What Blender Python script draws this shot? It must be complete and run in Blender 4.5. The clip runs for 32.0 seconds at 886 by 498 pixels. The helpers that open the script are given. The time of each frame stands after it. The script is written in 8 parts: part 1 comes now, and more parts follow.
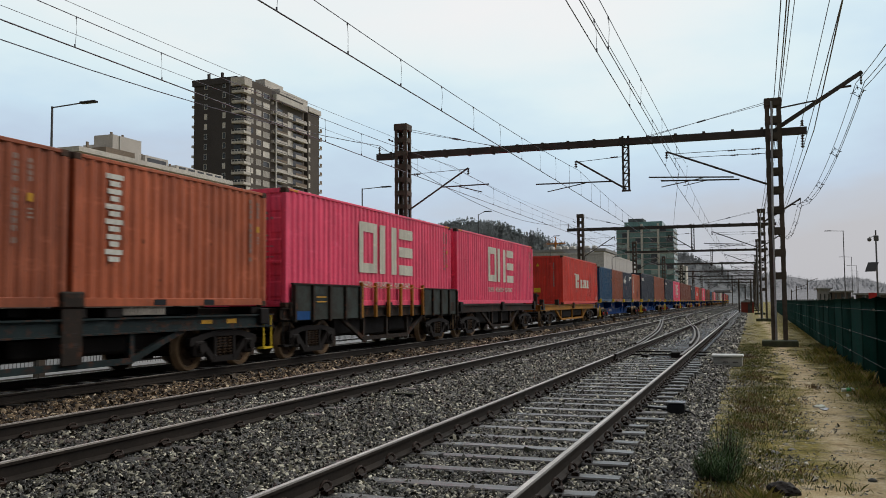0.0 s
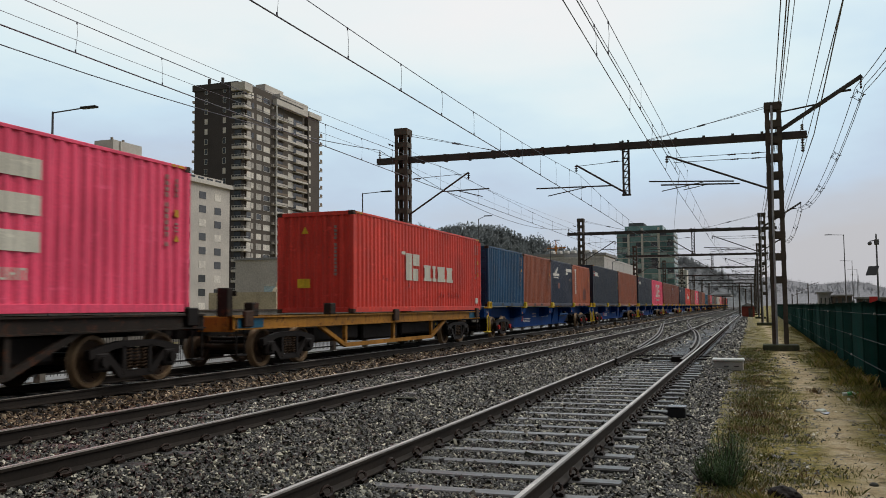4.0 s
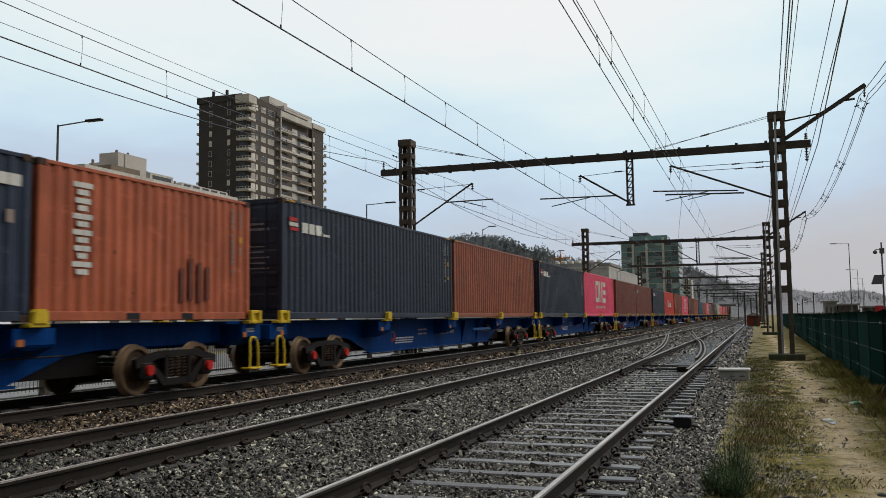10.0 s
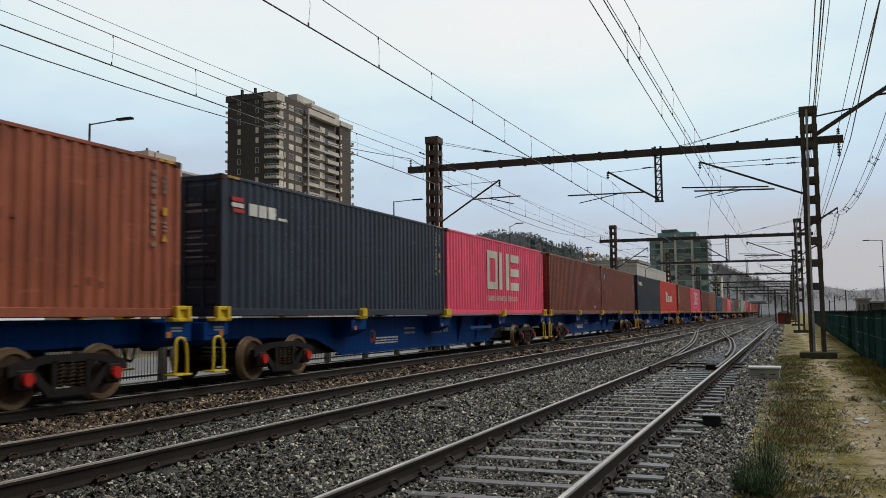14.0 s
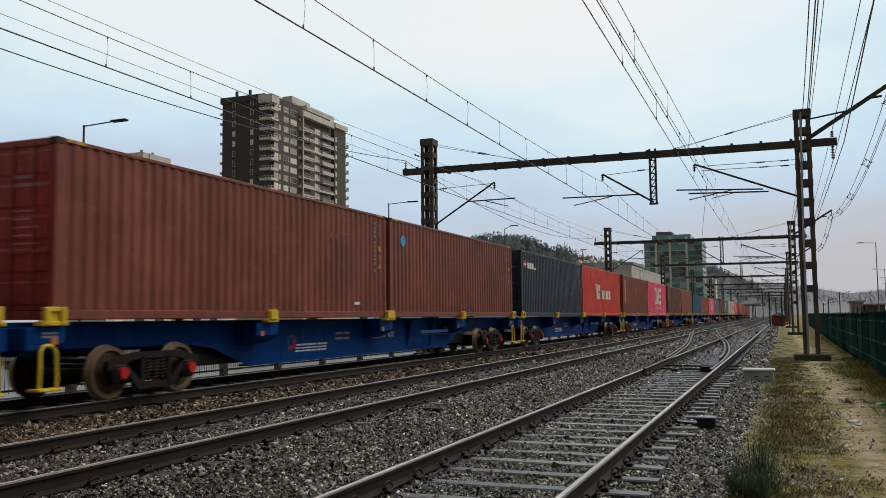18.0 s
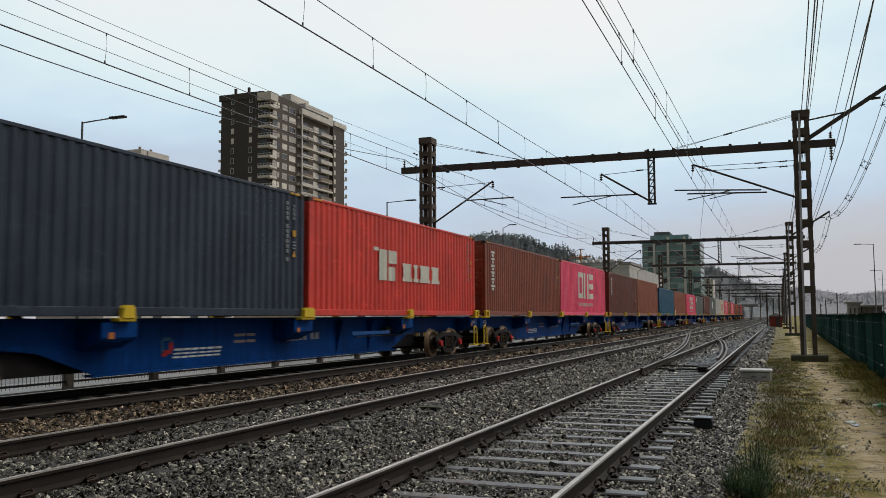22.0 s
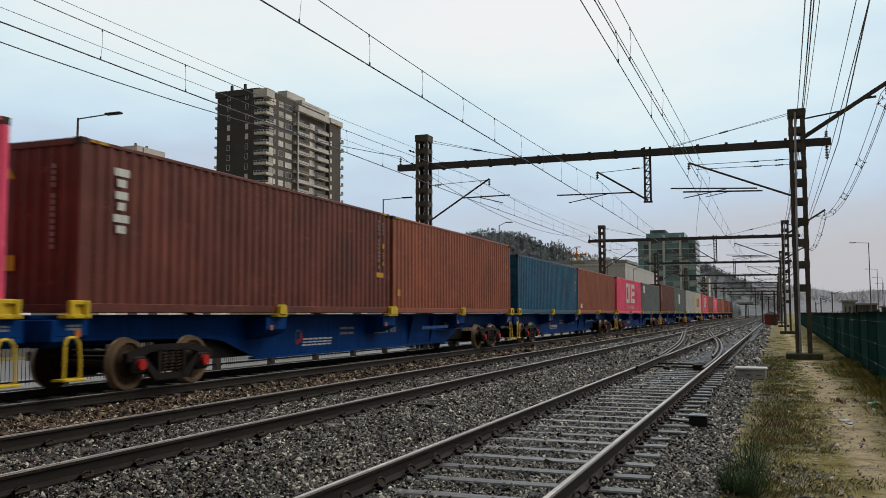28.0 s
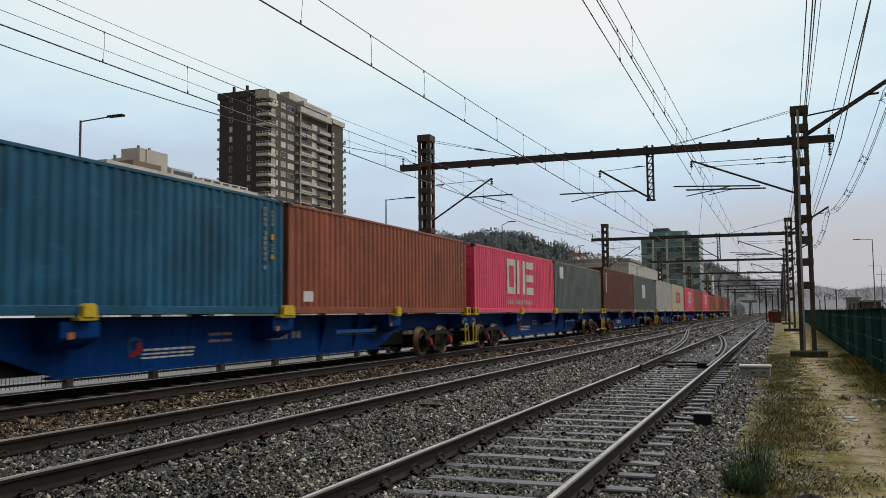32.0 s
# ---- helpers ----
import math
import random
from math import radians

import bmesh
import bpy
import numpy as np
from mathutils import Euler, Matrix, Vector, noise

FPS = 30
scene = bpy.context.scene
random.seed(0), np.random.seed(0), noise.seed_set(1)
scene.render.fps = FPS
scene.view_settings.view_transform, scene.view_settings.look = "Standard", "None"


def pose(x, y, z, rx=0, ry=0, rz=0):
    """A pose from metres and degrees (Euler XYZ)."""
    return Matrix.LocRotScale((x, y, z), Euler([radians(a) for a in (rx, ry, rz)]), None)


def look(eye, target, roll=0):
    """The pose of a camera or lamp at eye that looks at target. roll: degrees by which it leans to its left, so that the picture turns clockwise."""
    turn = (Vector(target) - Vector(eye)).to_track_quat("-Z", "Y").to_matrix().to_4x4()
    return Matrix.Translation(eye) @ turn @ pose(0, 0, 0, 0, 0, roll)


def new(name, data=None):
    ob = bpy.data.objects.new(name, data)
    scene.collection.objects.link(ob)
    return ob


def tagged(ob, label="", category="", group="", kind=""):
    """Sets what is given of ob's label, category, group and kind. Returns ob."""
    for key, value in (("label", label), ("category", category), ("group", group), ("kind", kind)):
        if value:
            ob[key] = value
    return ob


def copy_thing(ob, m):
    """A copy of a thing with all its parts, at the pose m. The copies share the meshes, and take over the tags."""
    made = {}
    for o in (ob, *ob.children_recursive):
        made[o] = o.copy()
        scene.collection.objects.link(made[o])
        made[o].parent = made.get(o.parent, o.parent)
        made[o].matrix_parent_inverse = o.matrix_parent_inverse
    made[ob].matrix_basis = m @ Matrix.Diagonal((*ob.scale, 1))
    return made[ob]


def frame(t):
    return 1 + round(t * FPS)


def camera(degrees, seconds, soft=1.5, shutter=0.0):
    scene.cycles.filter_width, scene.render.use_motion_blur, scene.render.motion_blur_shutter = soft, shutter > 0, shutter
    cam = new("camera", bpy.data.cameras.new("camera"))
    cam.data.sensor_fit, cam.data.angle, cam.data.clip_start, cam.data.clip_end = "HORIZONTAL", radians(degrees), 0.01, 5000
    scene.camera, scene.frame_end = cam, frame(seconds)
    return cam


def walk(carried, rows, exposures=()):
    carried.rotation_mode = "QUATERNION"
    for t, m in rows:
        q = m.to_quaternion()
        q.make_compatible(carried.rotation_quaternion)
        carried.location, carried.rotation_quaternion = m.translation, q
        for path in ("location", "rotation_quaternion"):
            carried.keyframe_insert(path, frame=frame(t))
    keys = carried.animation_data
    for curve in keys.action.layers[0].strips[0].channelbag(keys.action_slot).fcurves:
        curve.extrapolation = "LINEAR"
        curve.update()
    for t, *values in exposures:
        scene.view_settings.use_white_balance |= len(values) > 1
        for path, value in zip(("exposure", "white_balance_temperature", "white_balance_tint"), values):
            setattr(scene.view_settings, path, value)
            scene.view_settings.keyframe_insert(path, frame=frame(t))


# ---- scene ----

# Camera: hand-held at eye height beside the siding, turning only.
EYE = (0.0, 0.0, 1.6)
CAMERA_TURNS = [
    (0, 93.55, 0.42, 19.50), (0.5, 93.50, 0.44, 19.40), (1, 93.61, 0.41, 19.25), (1.5, 93.62, 0.30, 19.17),
    (2, 93.54, 0.37, 19.22), (2.5, 93.57, 0.43, 19.28), (3, 93.77, 0.49, 19.33), (3.5, 93.85, 0.48, 19.45),
    (5.5, 93.82, 0.57, 19.64), (6, 93.88, 0.57, 19.63), (6.5, 93.87, 0.67, 19.79), (7, 93.70, 0.72, 19.85),
    (7.5, 93.59, 0.72, 19.77), (8, 93.58, 0.84, 19.84), (8.5, 93.75, 0.85, 19.96), (9, 94.06, 0.82, 20.00),
    (9.5, 94.48, 0.80, 19.99), (10, 94.56, 0.75, 19.83), (10.5, 94.54, 0.69, 19.66), (11, 94.55, 0.55, 19.71),
    (11.5, 94.53, 0.43, 19.85), (12, 94.42, 0.40, 19.95), (12.5, 94.31, 0.46, 20.21), (13, 94.34, 0.45, 20.61),
    (13.5, 94.38, 0.59, 21.17), (14, 94.38, 0.64, 21.61), (14.5, 94.28, 0.73, 21.72), (16.5, 94.38, 0.57, 21.40),
    (17, 94.32, 0.65, 21.38), (17.5, 94.37, 0.67, 21.33), (18, 94.52, 0.63, 21.27), (18.5, 94.57, 0.61, 21.20),
    (19, 94.55, 0.54, 21.18), (19.5, 94.54, 0.54, 21.14), (20, 94.53, 0.45, 21.17), (20.5, 94.59, 0.29, 21.20),
    (21, 94.67, 0.32, 21.24), (21.5, 94.55, 0.33, 21.17), (22, 94.44, 0.30, 21.12), (22.5, 94.51, 0.21, 21.13),
    (23, 94.46, 0.24, 21.14), (23.5, 94.40, 0.20, 21.18), (24, 94.33, 0.03, 21.33), (24.5, 94.30, -0.05, 21.38),
    (25, 94.34, -0.02, 21.33), (25.5, 94.42, -0.04, 21.16), (27.5, 94.21, 0.13, 20.87), (28, 94.27, 0.16, 20.85),
    (28.5, 94.30, 0.37, 20.95), (29, 94.34, 0.49, 21.02), (29.5, 94.41, 0.49, 21.03), (30, 94.45, 0.46, 21.20),
    (30.5, 94.38, 0.37, 21.25), (31, 94.24, 0.37, 21.06), (31.5, 94.21, 0.44, 21.09), (32, 94.26, 0.56, 21.08),
]
cam = camera(54.0, 32.0, 0.9, 0.4)
walk(cam, [(t, pose(*EYE, rx, ry, rz)) for t, rx, ry, rz in CAMERA_TURNS], [(0.0, 0.0), (32.0, 0.0)])


# ---- light: an overcast winter sky ----
def sky_world():
    world = bpy.data.worlds.new("overcast_sky")
    scene.world = world
    world.use_nodes = True
    nt = world.node_tree
    nt.nodes.clear()
    out = nt.nodes.new("ShaderNodeOutputWorld")
    bg = nt.nodes.new("ShaderNodeBackground")
    sky = nt.nodes.new("ShaderNodeTexSky")
    sky.sky_type = "NISHITA"
    sky.sun_disc = False
    sky.sun_elevation, sky.sun_rotation = radians(48), radians(54)
    sky.air_density, sky.dust_density = 1.0, 3.0
    co = nt.nodes.new("ShaderNodeTexCoord")
    sep = nt.nodes.new("ShaderNodeSeparateXYZ")
    nt.links.new(co.outputs["Generated"], sep.inputs[0])
    ramp = nt.nodes.new("ShaderNodeValToRGB")
    cr = ramp.color_ramp
    cr.elements[0].position, cr.elements[0].color = 0.0, (0.50, 0.50, 0.53, 1)
    cr.elements[1].position, cr.elements[1].color = 0.6, (0.87, 0.862, 0.855, 1)
    for p, c in ((0.05, (0.505, 0.545, 0.615, 1)), (0.10, (0.51, 0.615, 0.745, 1)), (0.16, (0.58, 0.735, 0.845, 1)), (0.22, (0.70, 0.83, 0.87, 1)), (0.28, (0.80, 0.862, 0.868, 1)), (0.36, (0.865, 0.864, 0.86, 1))):
        e = cr.elements.new(p)
        e.color = c
    noise_n = nt.nodes.new("ShaderNodeTexNoise")
    noise_n.inputs["Scale"].default_value = 2.6
    noise_n.inputs["Detail"].default_value = 5.0
    noise_n.inputs["Roughness"].default_value = 0.55
    mp = nt.nodes.new("ShaderNodeMapping")
    mp.inputs["Scale"].default_value = (1.0, 1.0, 2.6)
    mp.inputs["Location"].default_value = (0.4, 1.3, 0.0)
    nt.links.new(co.outputs["Generated"], mp.inputs[0])
    nt.links.new(mp.outputs[0], noise_n.inputs["Vector"])
    sub = nt.nodes.new("ShaderNodeMath")
    sub.operation = "MULTIPLY_ADD"
    sub.inputs[1].default_value, sub.inputs[2].default_value = 0.30, -0.15
    nt.links.new(noise_n.outputs[0], sub.inputs[0])
    add = nt.nodes.new("ShaderNodeMath")
    add.operation = "ADD"
    # brightest along the line, greyer to both sides
    off = nt.nodes.new("ShaderNodeMath")
    off.operation = "ADD"
    off.inputs[1].default_value = 0.27
    nt.links.new(sep.outputs[0], off.inputs[0])
    bowed = nt.nodes.new("ShaderNodeMath")
    bowed.operation = "MULTIPLY"
    nt.links.new(off.outputs[0], bowed.inputs[0])
    nt.links.new(off.outputs[0], bowed.inputs[1])
    side = nt.nodes.new("ShaderNodeMath")
    side.operation = "MULTIPLY_ADD"
    side.inputs[1].default_value = -0.36
    nt.links.new(bowed.outputs[0], side.inputs[0])
    nt.links.new(sep.outputs[2], side.inputs[2])
    nt.links.new(side.outputs[0], add.inputs[0])
    nt.links.new(sub.outputs[0], add.inputs[1])
    nt.links.new(add.outputs[0], ramp.inputs[0])
    mix = nt.nodes.new("ShaderNodeMix")
    mix.data_type = "RGBA"
    mix.inputs[0].default_value = 0.008
    nt.links.new(ramp.outputs[0], mix.inputs[6])
    nt.links.new(sky.outputs[0], mix.inputs[7])
    # the unseen sky behind is dimmed, to darken faces turned that way
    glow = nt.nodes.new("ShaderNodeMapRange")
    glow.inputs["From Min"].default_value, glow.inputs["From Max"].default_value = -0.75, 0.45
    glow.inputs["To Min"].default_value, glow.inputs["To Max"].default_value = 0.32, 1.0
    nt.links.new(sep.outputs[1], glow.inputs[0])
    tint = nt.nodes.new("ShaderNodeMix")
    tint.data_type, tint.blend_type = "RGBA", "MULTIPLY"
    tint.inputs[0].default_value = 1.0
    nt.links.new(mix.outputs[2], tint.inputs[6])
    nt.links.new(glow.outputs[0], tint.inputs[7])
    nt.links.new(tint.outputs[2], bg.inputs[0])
    bg.inputs[1].default_value = 1.0
    nt.links.new(bg.outputs[0], out.inputs[0])


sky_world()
sun = new("sun", bpy.data.lights.new("sun", "SUN"))
sun.data.energy, sun.data.angle, sun.data.color = 1.5, radians(40), (1.0, 0.94, 0.86)
sun.matrix_basis = look((46, 33, 63), (0, 0, 0))


# ---- materials ----
def nodes_of(name):
    m = bpy.data.materials.new(name)
    m.use_nodes = True
    nt = m.node_tree
    return m, nt, nt.nodes["Principled BSDF"]


def coords(nt, scale=(1, 1, 1), kind="Object"):
    co = nt.nodes.new("ShaderNodeTexCoord")
    mp = nt.nodes.new("ShaderNodeMapping")
    mp.inputs["Scale"].default_value = scale
    nt.links.new(co.outputs[kind], mp.inputs[0])
    return mp.outputs[0]


def noise_of(nt, vec, scale, detail=4.0, rough=0.6):
    n = nt.nodes.new("ShaderNodeTexNoise")
    n.inputs["Scale"].default_value = scale
    n.inputs["Detail"].default_value = detail
    n.inputs["Roughness"].default_value = rough
    nt.links.new(vec, n.inputs["Vector"])
    return n.outputs[0]


def ramp_of(nt, fac, stops):
    r = nt.nodes.new("ShaderNodeValToRGB")
    e = r.color_ramp.elements
    while len(e) < len(stops):
        e.new(0.5)
    for k, (p, c) in zip(e, stops):
        k.position = p
        k.color = (*c, 1) if len(c) == 3 else c
    nt.links.new(fac, r.inputs[0])
    return r.outputs[0]


def mix_of(nt, fac, a, b, how="MIX"):
    m = nt.nodes.new("ShaderNodeMix")
    m.data_type, m.blend_type = "RGBA", how
    for sock, v in ((m.inputs[0], fac), (m.inputs[6], a), (m.inputs[7], b)):
        if isinstance(v, (int, float)):
            sock.default_value = v
        elif isinstance(v, tuple):
            sock.default_value = (*v, 1)
        else:
            nt.links.new(v, sock)
    return m.outputs[2]


def bump_of(nt, height, strength, distance, bsdf):
    b = nt.nodes.new("ShaderNodeBump")
    b.inputs["Strength"].default_value = strength
    b.inputs["Distance"].default_value = distance
    nt.links.new(height, b.inputs["Height"])
    nt.links.new(b.outputs[0], bsdf.inputs["Normal"])


def surface(name, colour, rough=0.6, metal=0.0, spread=0.25, scale=3.0, grain=40.0, bump=0.15, depth=0.004, tint=None, spec=0.2):
    """A plain matter with variation at two scales and a fine relief."""
    m, nt, b = nodes_of(name)
    v = coords(nt)
    big = noise_of(nt, v, scale, 5)
    fine = noise_of(nt, v, grain, 3)
    dark = tuple(c * (1 - spread) for c in colour)
    light = tuple(min(1, c * (1 + spread)) for c in (tint or colour))
    c1 = ramp_of(nt, big, [(0.3, dark), (0.7, light)])
    c2 = ramp_of(nt, fine, [(0.25, (0.72, 0.72, 0.72)), (0.75, (1.2, 1.2, 1.2))])
    nt.links.new(mix_of(nt, 1.0, c1, c2, "MULTIPLY"), b.inputs["Base Color"])
    r = ramp_of(nt, big, [(0.2, (rough * 0.8,) * 3), (0.8, (min(1, rough * 1.15),) * 3)])
    nt.links.new(r, b.inputs["Roughness"])
    b.inputs["Metallic"].default_value = metal
    b.inputs["Specular IOR Level"].default_value = spec
    bump_of(nt, fine, bump, depth, b)
    return m


def painted_steel(name, colour, rust=0.35, rough=0.6, fade=0.2, spec=0.2, pale_scuff=0.03):
    """Weathered paint on corrugated or plate steel: faded patches, upright runs of dirt, rust spots."""
    m, nt, b = nodes_of(name)
    v = coords(nt)
    runs = noise_of(nt, coords(nt, (9, 9, 0.5)), 1.0, 4)
    big = noise_of(nt, v, 0.7, 4)
    fine = noise_of(nt, v, 28, 4)
    spots = noise_of(nt, v, 5.5, 7, 0.7)
    dark = tuple(c * (1 - 1.5 * fade) for c in colour)
    pale = tuple(min(1, c * (1 + 1.6 * fade) + 0.006) for c in colour)
    c = ramp_of(nt, big, [(0.3, dark), (0.5, colour), (0.72, pale)])
    c = mix_of(nt, ramp_of(nt, runs, [(0.42, (0, 0, 0)), (0.72, (0.55, 0.55, 0.55))]), c, tuple(k * 0.42 + 0.001 for k in colour))
    c = mix_of(nt, 0.5, c, ramp_of(nt, fine, [(0.3, (0.7, 0.7, 0.7)), (0.7, (1.15, 1.15, 1.15))]), "MULTIPLY")
    scuff = noise_of(nt, coords(nt, (1.5, 0.55, 2.4)), 2.2, 7, 0.75)
    c = mix_of(nt, ramp_of(nt, scuff, [(0.57, (0, 0, 0)), (0.70, (0.7, 0.7, 0.7))]), c, tuple(min(1, k * 1.45 + pale_scuff) for k in colour))
    streak = noise_of(nt, coords(nt, (22, 22, 0.35)), 1.0, 3)
    edge = noise_of(nt, coords(nt, (1.2, 1.2, 0.8)), 1.0, 4)
    both = mix_of(nt, 1.0, ramp_of(nt, streak, [(0.58, (0, 0, 0)), (0.74, (1, 1, 1))]), ramp_of(nt, edge, [(0.50, (0, 0, 0)), (0.66, (0.55, 0.55, 0.55))]), "MULTIPLY")
    c = mix_of(nt, both, c, tuple(k * 0.35 + 0.006 * q for k, q in zip(colour, (3, 1.4, 1))))
    lo = 0.70 - rust * 0.22
    c = mix_of(nt, ramp_of(nt, spots, [(lo, (0, 0, 0)), (lo + 0.06, (0.85, 0.85, 0.85))]), c, (0.075, 0.028, 0.014))
    nt.links.new(c, b.inputs["Base Color"])
    nt.links.new(ramp_of(nt, big, [(0.25, (rough * 0.85,) * 3), (0.75, (rough * 1.2,) * 3)]), b.inputs["Roughness"])
    b.inputs["Specular IOR Level"].default_value = spec
    bump_of(nt, fine, 0.12, 0.003, b)
    return m


def stones_material(name, stops, rough=0.75):
    m, nt, b = nodes_of(name)
    geo = nt.nodes.new("ShaderNodeNewGeometry")
    v = coords(nt)
    c = ramp_of(nt, geo.outputs["Random Per Island"], stops)
    fine = noise_of(nt, v, 60, 4)
    patch = noise_of(nt, v, 0.5, 3)
    c = mix_of(nt, 1.0, c, ramp_of(nt, fine, [(0.25, (0.6, 0.6, 0.6)), (0.75, (1.3, 1.3, 1.3))]), "MULTIPLY")
    c = mix_of(nt, 1.0, c, ramp_of(nt, patch, [(0.3, (0.58, 0.56, 0.53)), (0.7, (1.3, 1.3, 1.3))]), "MULTIPLY")
    nt.links.new(c, b.inputs["Base Color"])
    b.inputs["Roughness"].default_value = rough
    b.inputs["Specular IOR Level"].default_value = 0.5
    bump_of(nt, fine, 0.3, 0.006, b)
    return m


def ballast_material(name, stops, size=16.0):
    """The bed under the loose stones: broken stone by cells, each with its own tone, with gap shade painted in."""
    m, nt, b = nodes_of(name)
    v = coords(nt)
    vor = nt.nodes.new("ShaderNodeTexVoronoi")
    vor.inputs["Scale"].default_value = size
    nt.links.new(v, vor.inputs["Vector"])
    sep = nt.nodes.new("ShaderNodeSeparateColor")
    nt.links.new(vor.outputs["Color"], sep.inputs[0])
    c = ramp_of(nt, sep.outputs[0], stops)
    # shade between the stones, painted: each cell darkens towards its edge
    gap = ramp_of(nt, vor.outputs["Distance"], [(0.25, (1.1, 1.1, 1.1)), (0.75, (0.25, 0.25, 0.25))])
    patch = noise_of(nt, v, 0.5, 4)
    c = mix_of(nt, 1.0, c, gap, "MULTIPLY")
    c = mix_of(nt, 1.0, c, ramp_of(nt, patch, [(0.3, (0.75, 0.73, 0.7)), (0.7, (1.2, 1.2, 1.2))]), "MULTIPLY")
    nt.links.new(c, b.inputs["Base Color"])
    b.inputs["Roughness"].default_value = 0.8
    b.inputs["Specular IOR Level"].default_value = 0.2
    inv = nt.nodes.new("ShaderNodeMath")
    inv.operation = "SUBTRACT"
    inv.inputs[0].default_value = 1.0
    nt.links.new(vor.outputs["Distance"], inv.inputs[1])
    bump_of(nt, inv.outputs[0], 1.0, 0.05, b)
    return m


def soil_material(name):
    """Sandy track verge with moss, short grass and damp patches."""
    m, nt, b = nodes_of(name)
    v = coords(nt)
    big = noise_of(nt, v, 0.9, 6, 0.65)
    mid = noise_of(nt, v, 4.0, 6, 0.7)
    fine = noise_of(nt, v, 45, 4, 0.7)
    sand = ramp_of(nt, mid, [(0.28, (0.26, 0.192, 0.100)), (0.5, (0.43, 0.345, 0.205)), (0.72, (0.58, 0.515, 0.39))])
    moss = ramp_of(nt, mid, [(0.3, (0.060, 0.056, 0.014)), (0.5, (0.18, 0.155, 0.040)), (0.7, (0.33, 0.265, 0.085))])
    # the trodden path wavers along the verge
    bend = noise_of(nt, coords(nt, (0.25, 0.25, 0.25)), 1.0, 2)
    sepx = nt.nodes.new("ShaderNodeSeparateXYZ")
    nt.links.new(v, sepx.inputs[0])
    shift = nt.nodes.new("ShaderNodeMath")
    shift.operation = "MULTIPLY_ADD"
    shift.inputs[1].default_value, shift.inputs[2].default_value = 1.2, -1.6
    nt.links.new(bend, shift.inputs[0])
    off = nt.nodes.new("ShaderNodeMath")
    off.operation = "ADD"
    nt.links.new(sepx.outputs[0], off.inputs[0])
    nt.links.new(shift.outputs[0], off.inputs[1])
    far = nt.nodes.new("ShaderNodeMath")
    far.operation = "ABSOLUTE"
    nt.links.new(off.outputs[0], far.inputs[0])
    trod = ramp_of(nt, far.outputs[0], [(0.05, (0.0, 0.0, 0.0)), (0.55, (1.0, 1.0, 1.0))])
    wide = mix_of(nt, 0.40, mix_of(nt, 0.5, big, mid), trod)
    c = mix_of(nt, ramp_of(nt, wide, [(0.33, (0, 0, 0)), (0.57, (1, 1, 1))]), sand, moss)
    humus = noise_of(nt, v, 7.0, 7, 0.78)
    c = mix_of(nt, ramp_of(nt, humus, [(0.52, (0, 0, 0)), (0.66, (0.6, 0.6, 0.6))]), c, (0.065, 0.048, 0.022))
    c = mix_of(nt, ramp_of(nt, noise_of(nt, v, 13.0, 6, 0.75), [(0.54, (0, 0, 0)), (0.68, (0.5, 0.5, 0.5))]), c, (0.12, 0.115, 0.025))
    worn = noise_of(nt, v, 2.4, 8, 0.8)
    c = mix_of(nt, ramp_of(nt, worn, [(0.52, (0, 0, 0)), (0.62, (0.75, 0.75, 0.75))]), c, (0.44, 0.37, 0.24))
    c = mix_of(nt, ramp_of(nt, worn, [(0.36, (0.85, 0.85, 0.85)), (0.46, (0, 0, 0))]), c, (0.050, 0.047, 0.016))
    # bare sand by the ballast's edge
    bare = nt.nodes.new("ShaderNodeVectorMath")
    bare.operation = "DISTANCE"
    bare.inputs[1].default_value = (0.42, 8.0, 0.0)
    nt.links.new(v, bare.inputs[0])
    ragged = mix_of(nt, 0.35, bare.outputs["Value"], mid)
    c = mix_of(nt, ramp_of(nt, ragged, [(0.42, (0.85, 0.85, 0.85)), (0.80, (0, 0, 0))]), c, sand)
    # gravel strewn from the ballast
    vor = nt.nodes.new("ShaderNodeTexVoronoi")
    vor.inputs["Scale"].default_value = 32.0
    nt.links.new(v, vor.inputs["Vector"])
    sepc = nt.nodes.new("ShaderNodeSeparateColor")
    nt.links.new(vor.outputs["Color"], sepc.inputs[0])
    gravel = ramp_of(nt, sepc.outputs[0], [(0.0, (0.03, 0.028, 0.024)), (0.6, (0.10, 0.092, 0.08)), (0.9, (0.24, 0.22, 0.19)), (1.0, (0.42, 0.40, 0.36))])
    near = ramp_of(nt, sepx.outputs[0], [(0.0, (0.22, 0.22, 0.22)), (0.6, (0.0, 0.0, 0.0))])
    grit = noise_of(nt, v, 2.6, 6, 0.72)
    spill = mix_of(nt, 0.5, grit, near, "ADD")
    c = mix_of(nt, ramp_of(nt, spill, [(0.58, (0, 0, 0)), (0.66, (0.9, 0.9, 0.9))]), c, gravel)
    c = mix_of(nt, 1.0, c, ramp_of(nt, fine, [(0.25, (0.6, 0.6, 0.6)), (0.75, (1.35, 1.35, 1.35))]), "MULTIPLY")
    nt.links.new(c, b.inputs["Base Color"])
    nt.links.new(ramp_of(nt, big, [(0.3, (0.6, 0.6, 0.6)), (0.6, (0.95, 0.95, 0.95))]), b.inputs["Roughness"])
    b.inputs["Specular IOR Level"].default_value = 0.12
    bump_of(nt, mix_of(nt, 0.5, fine, humus), 0.7, 0.03, b)
    return m


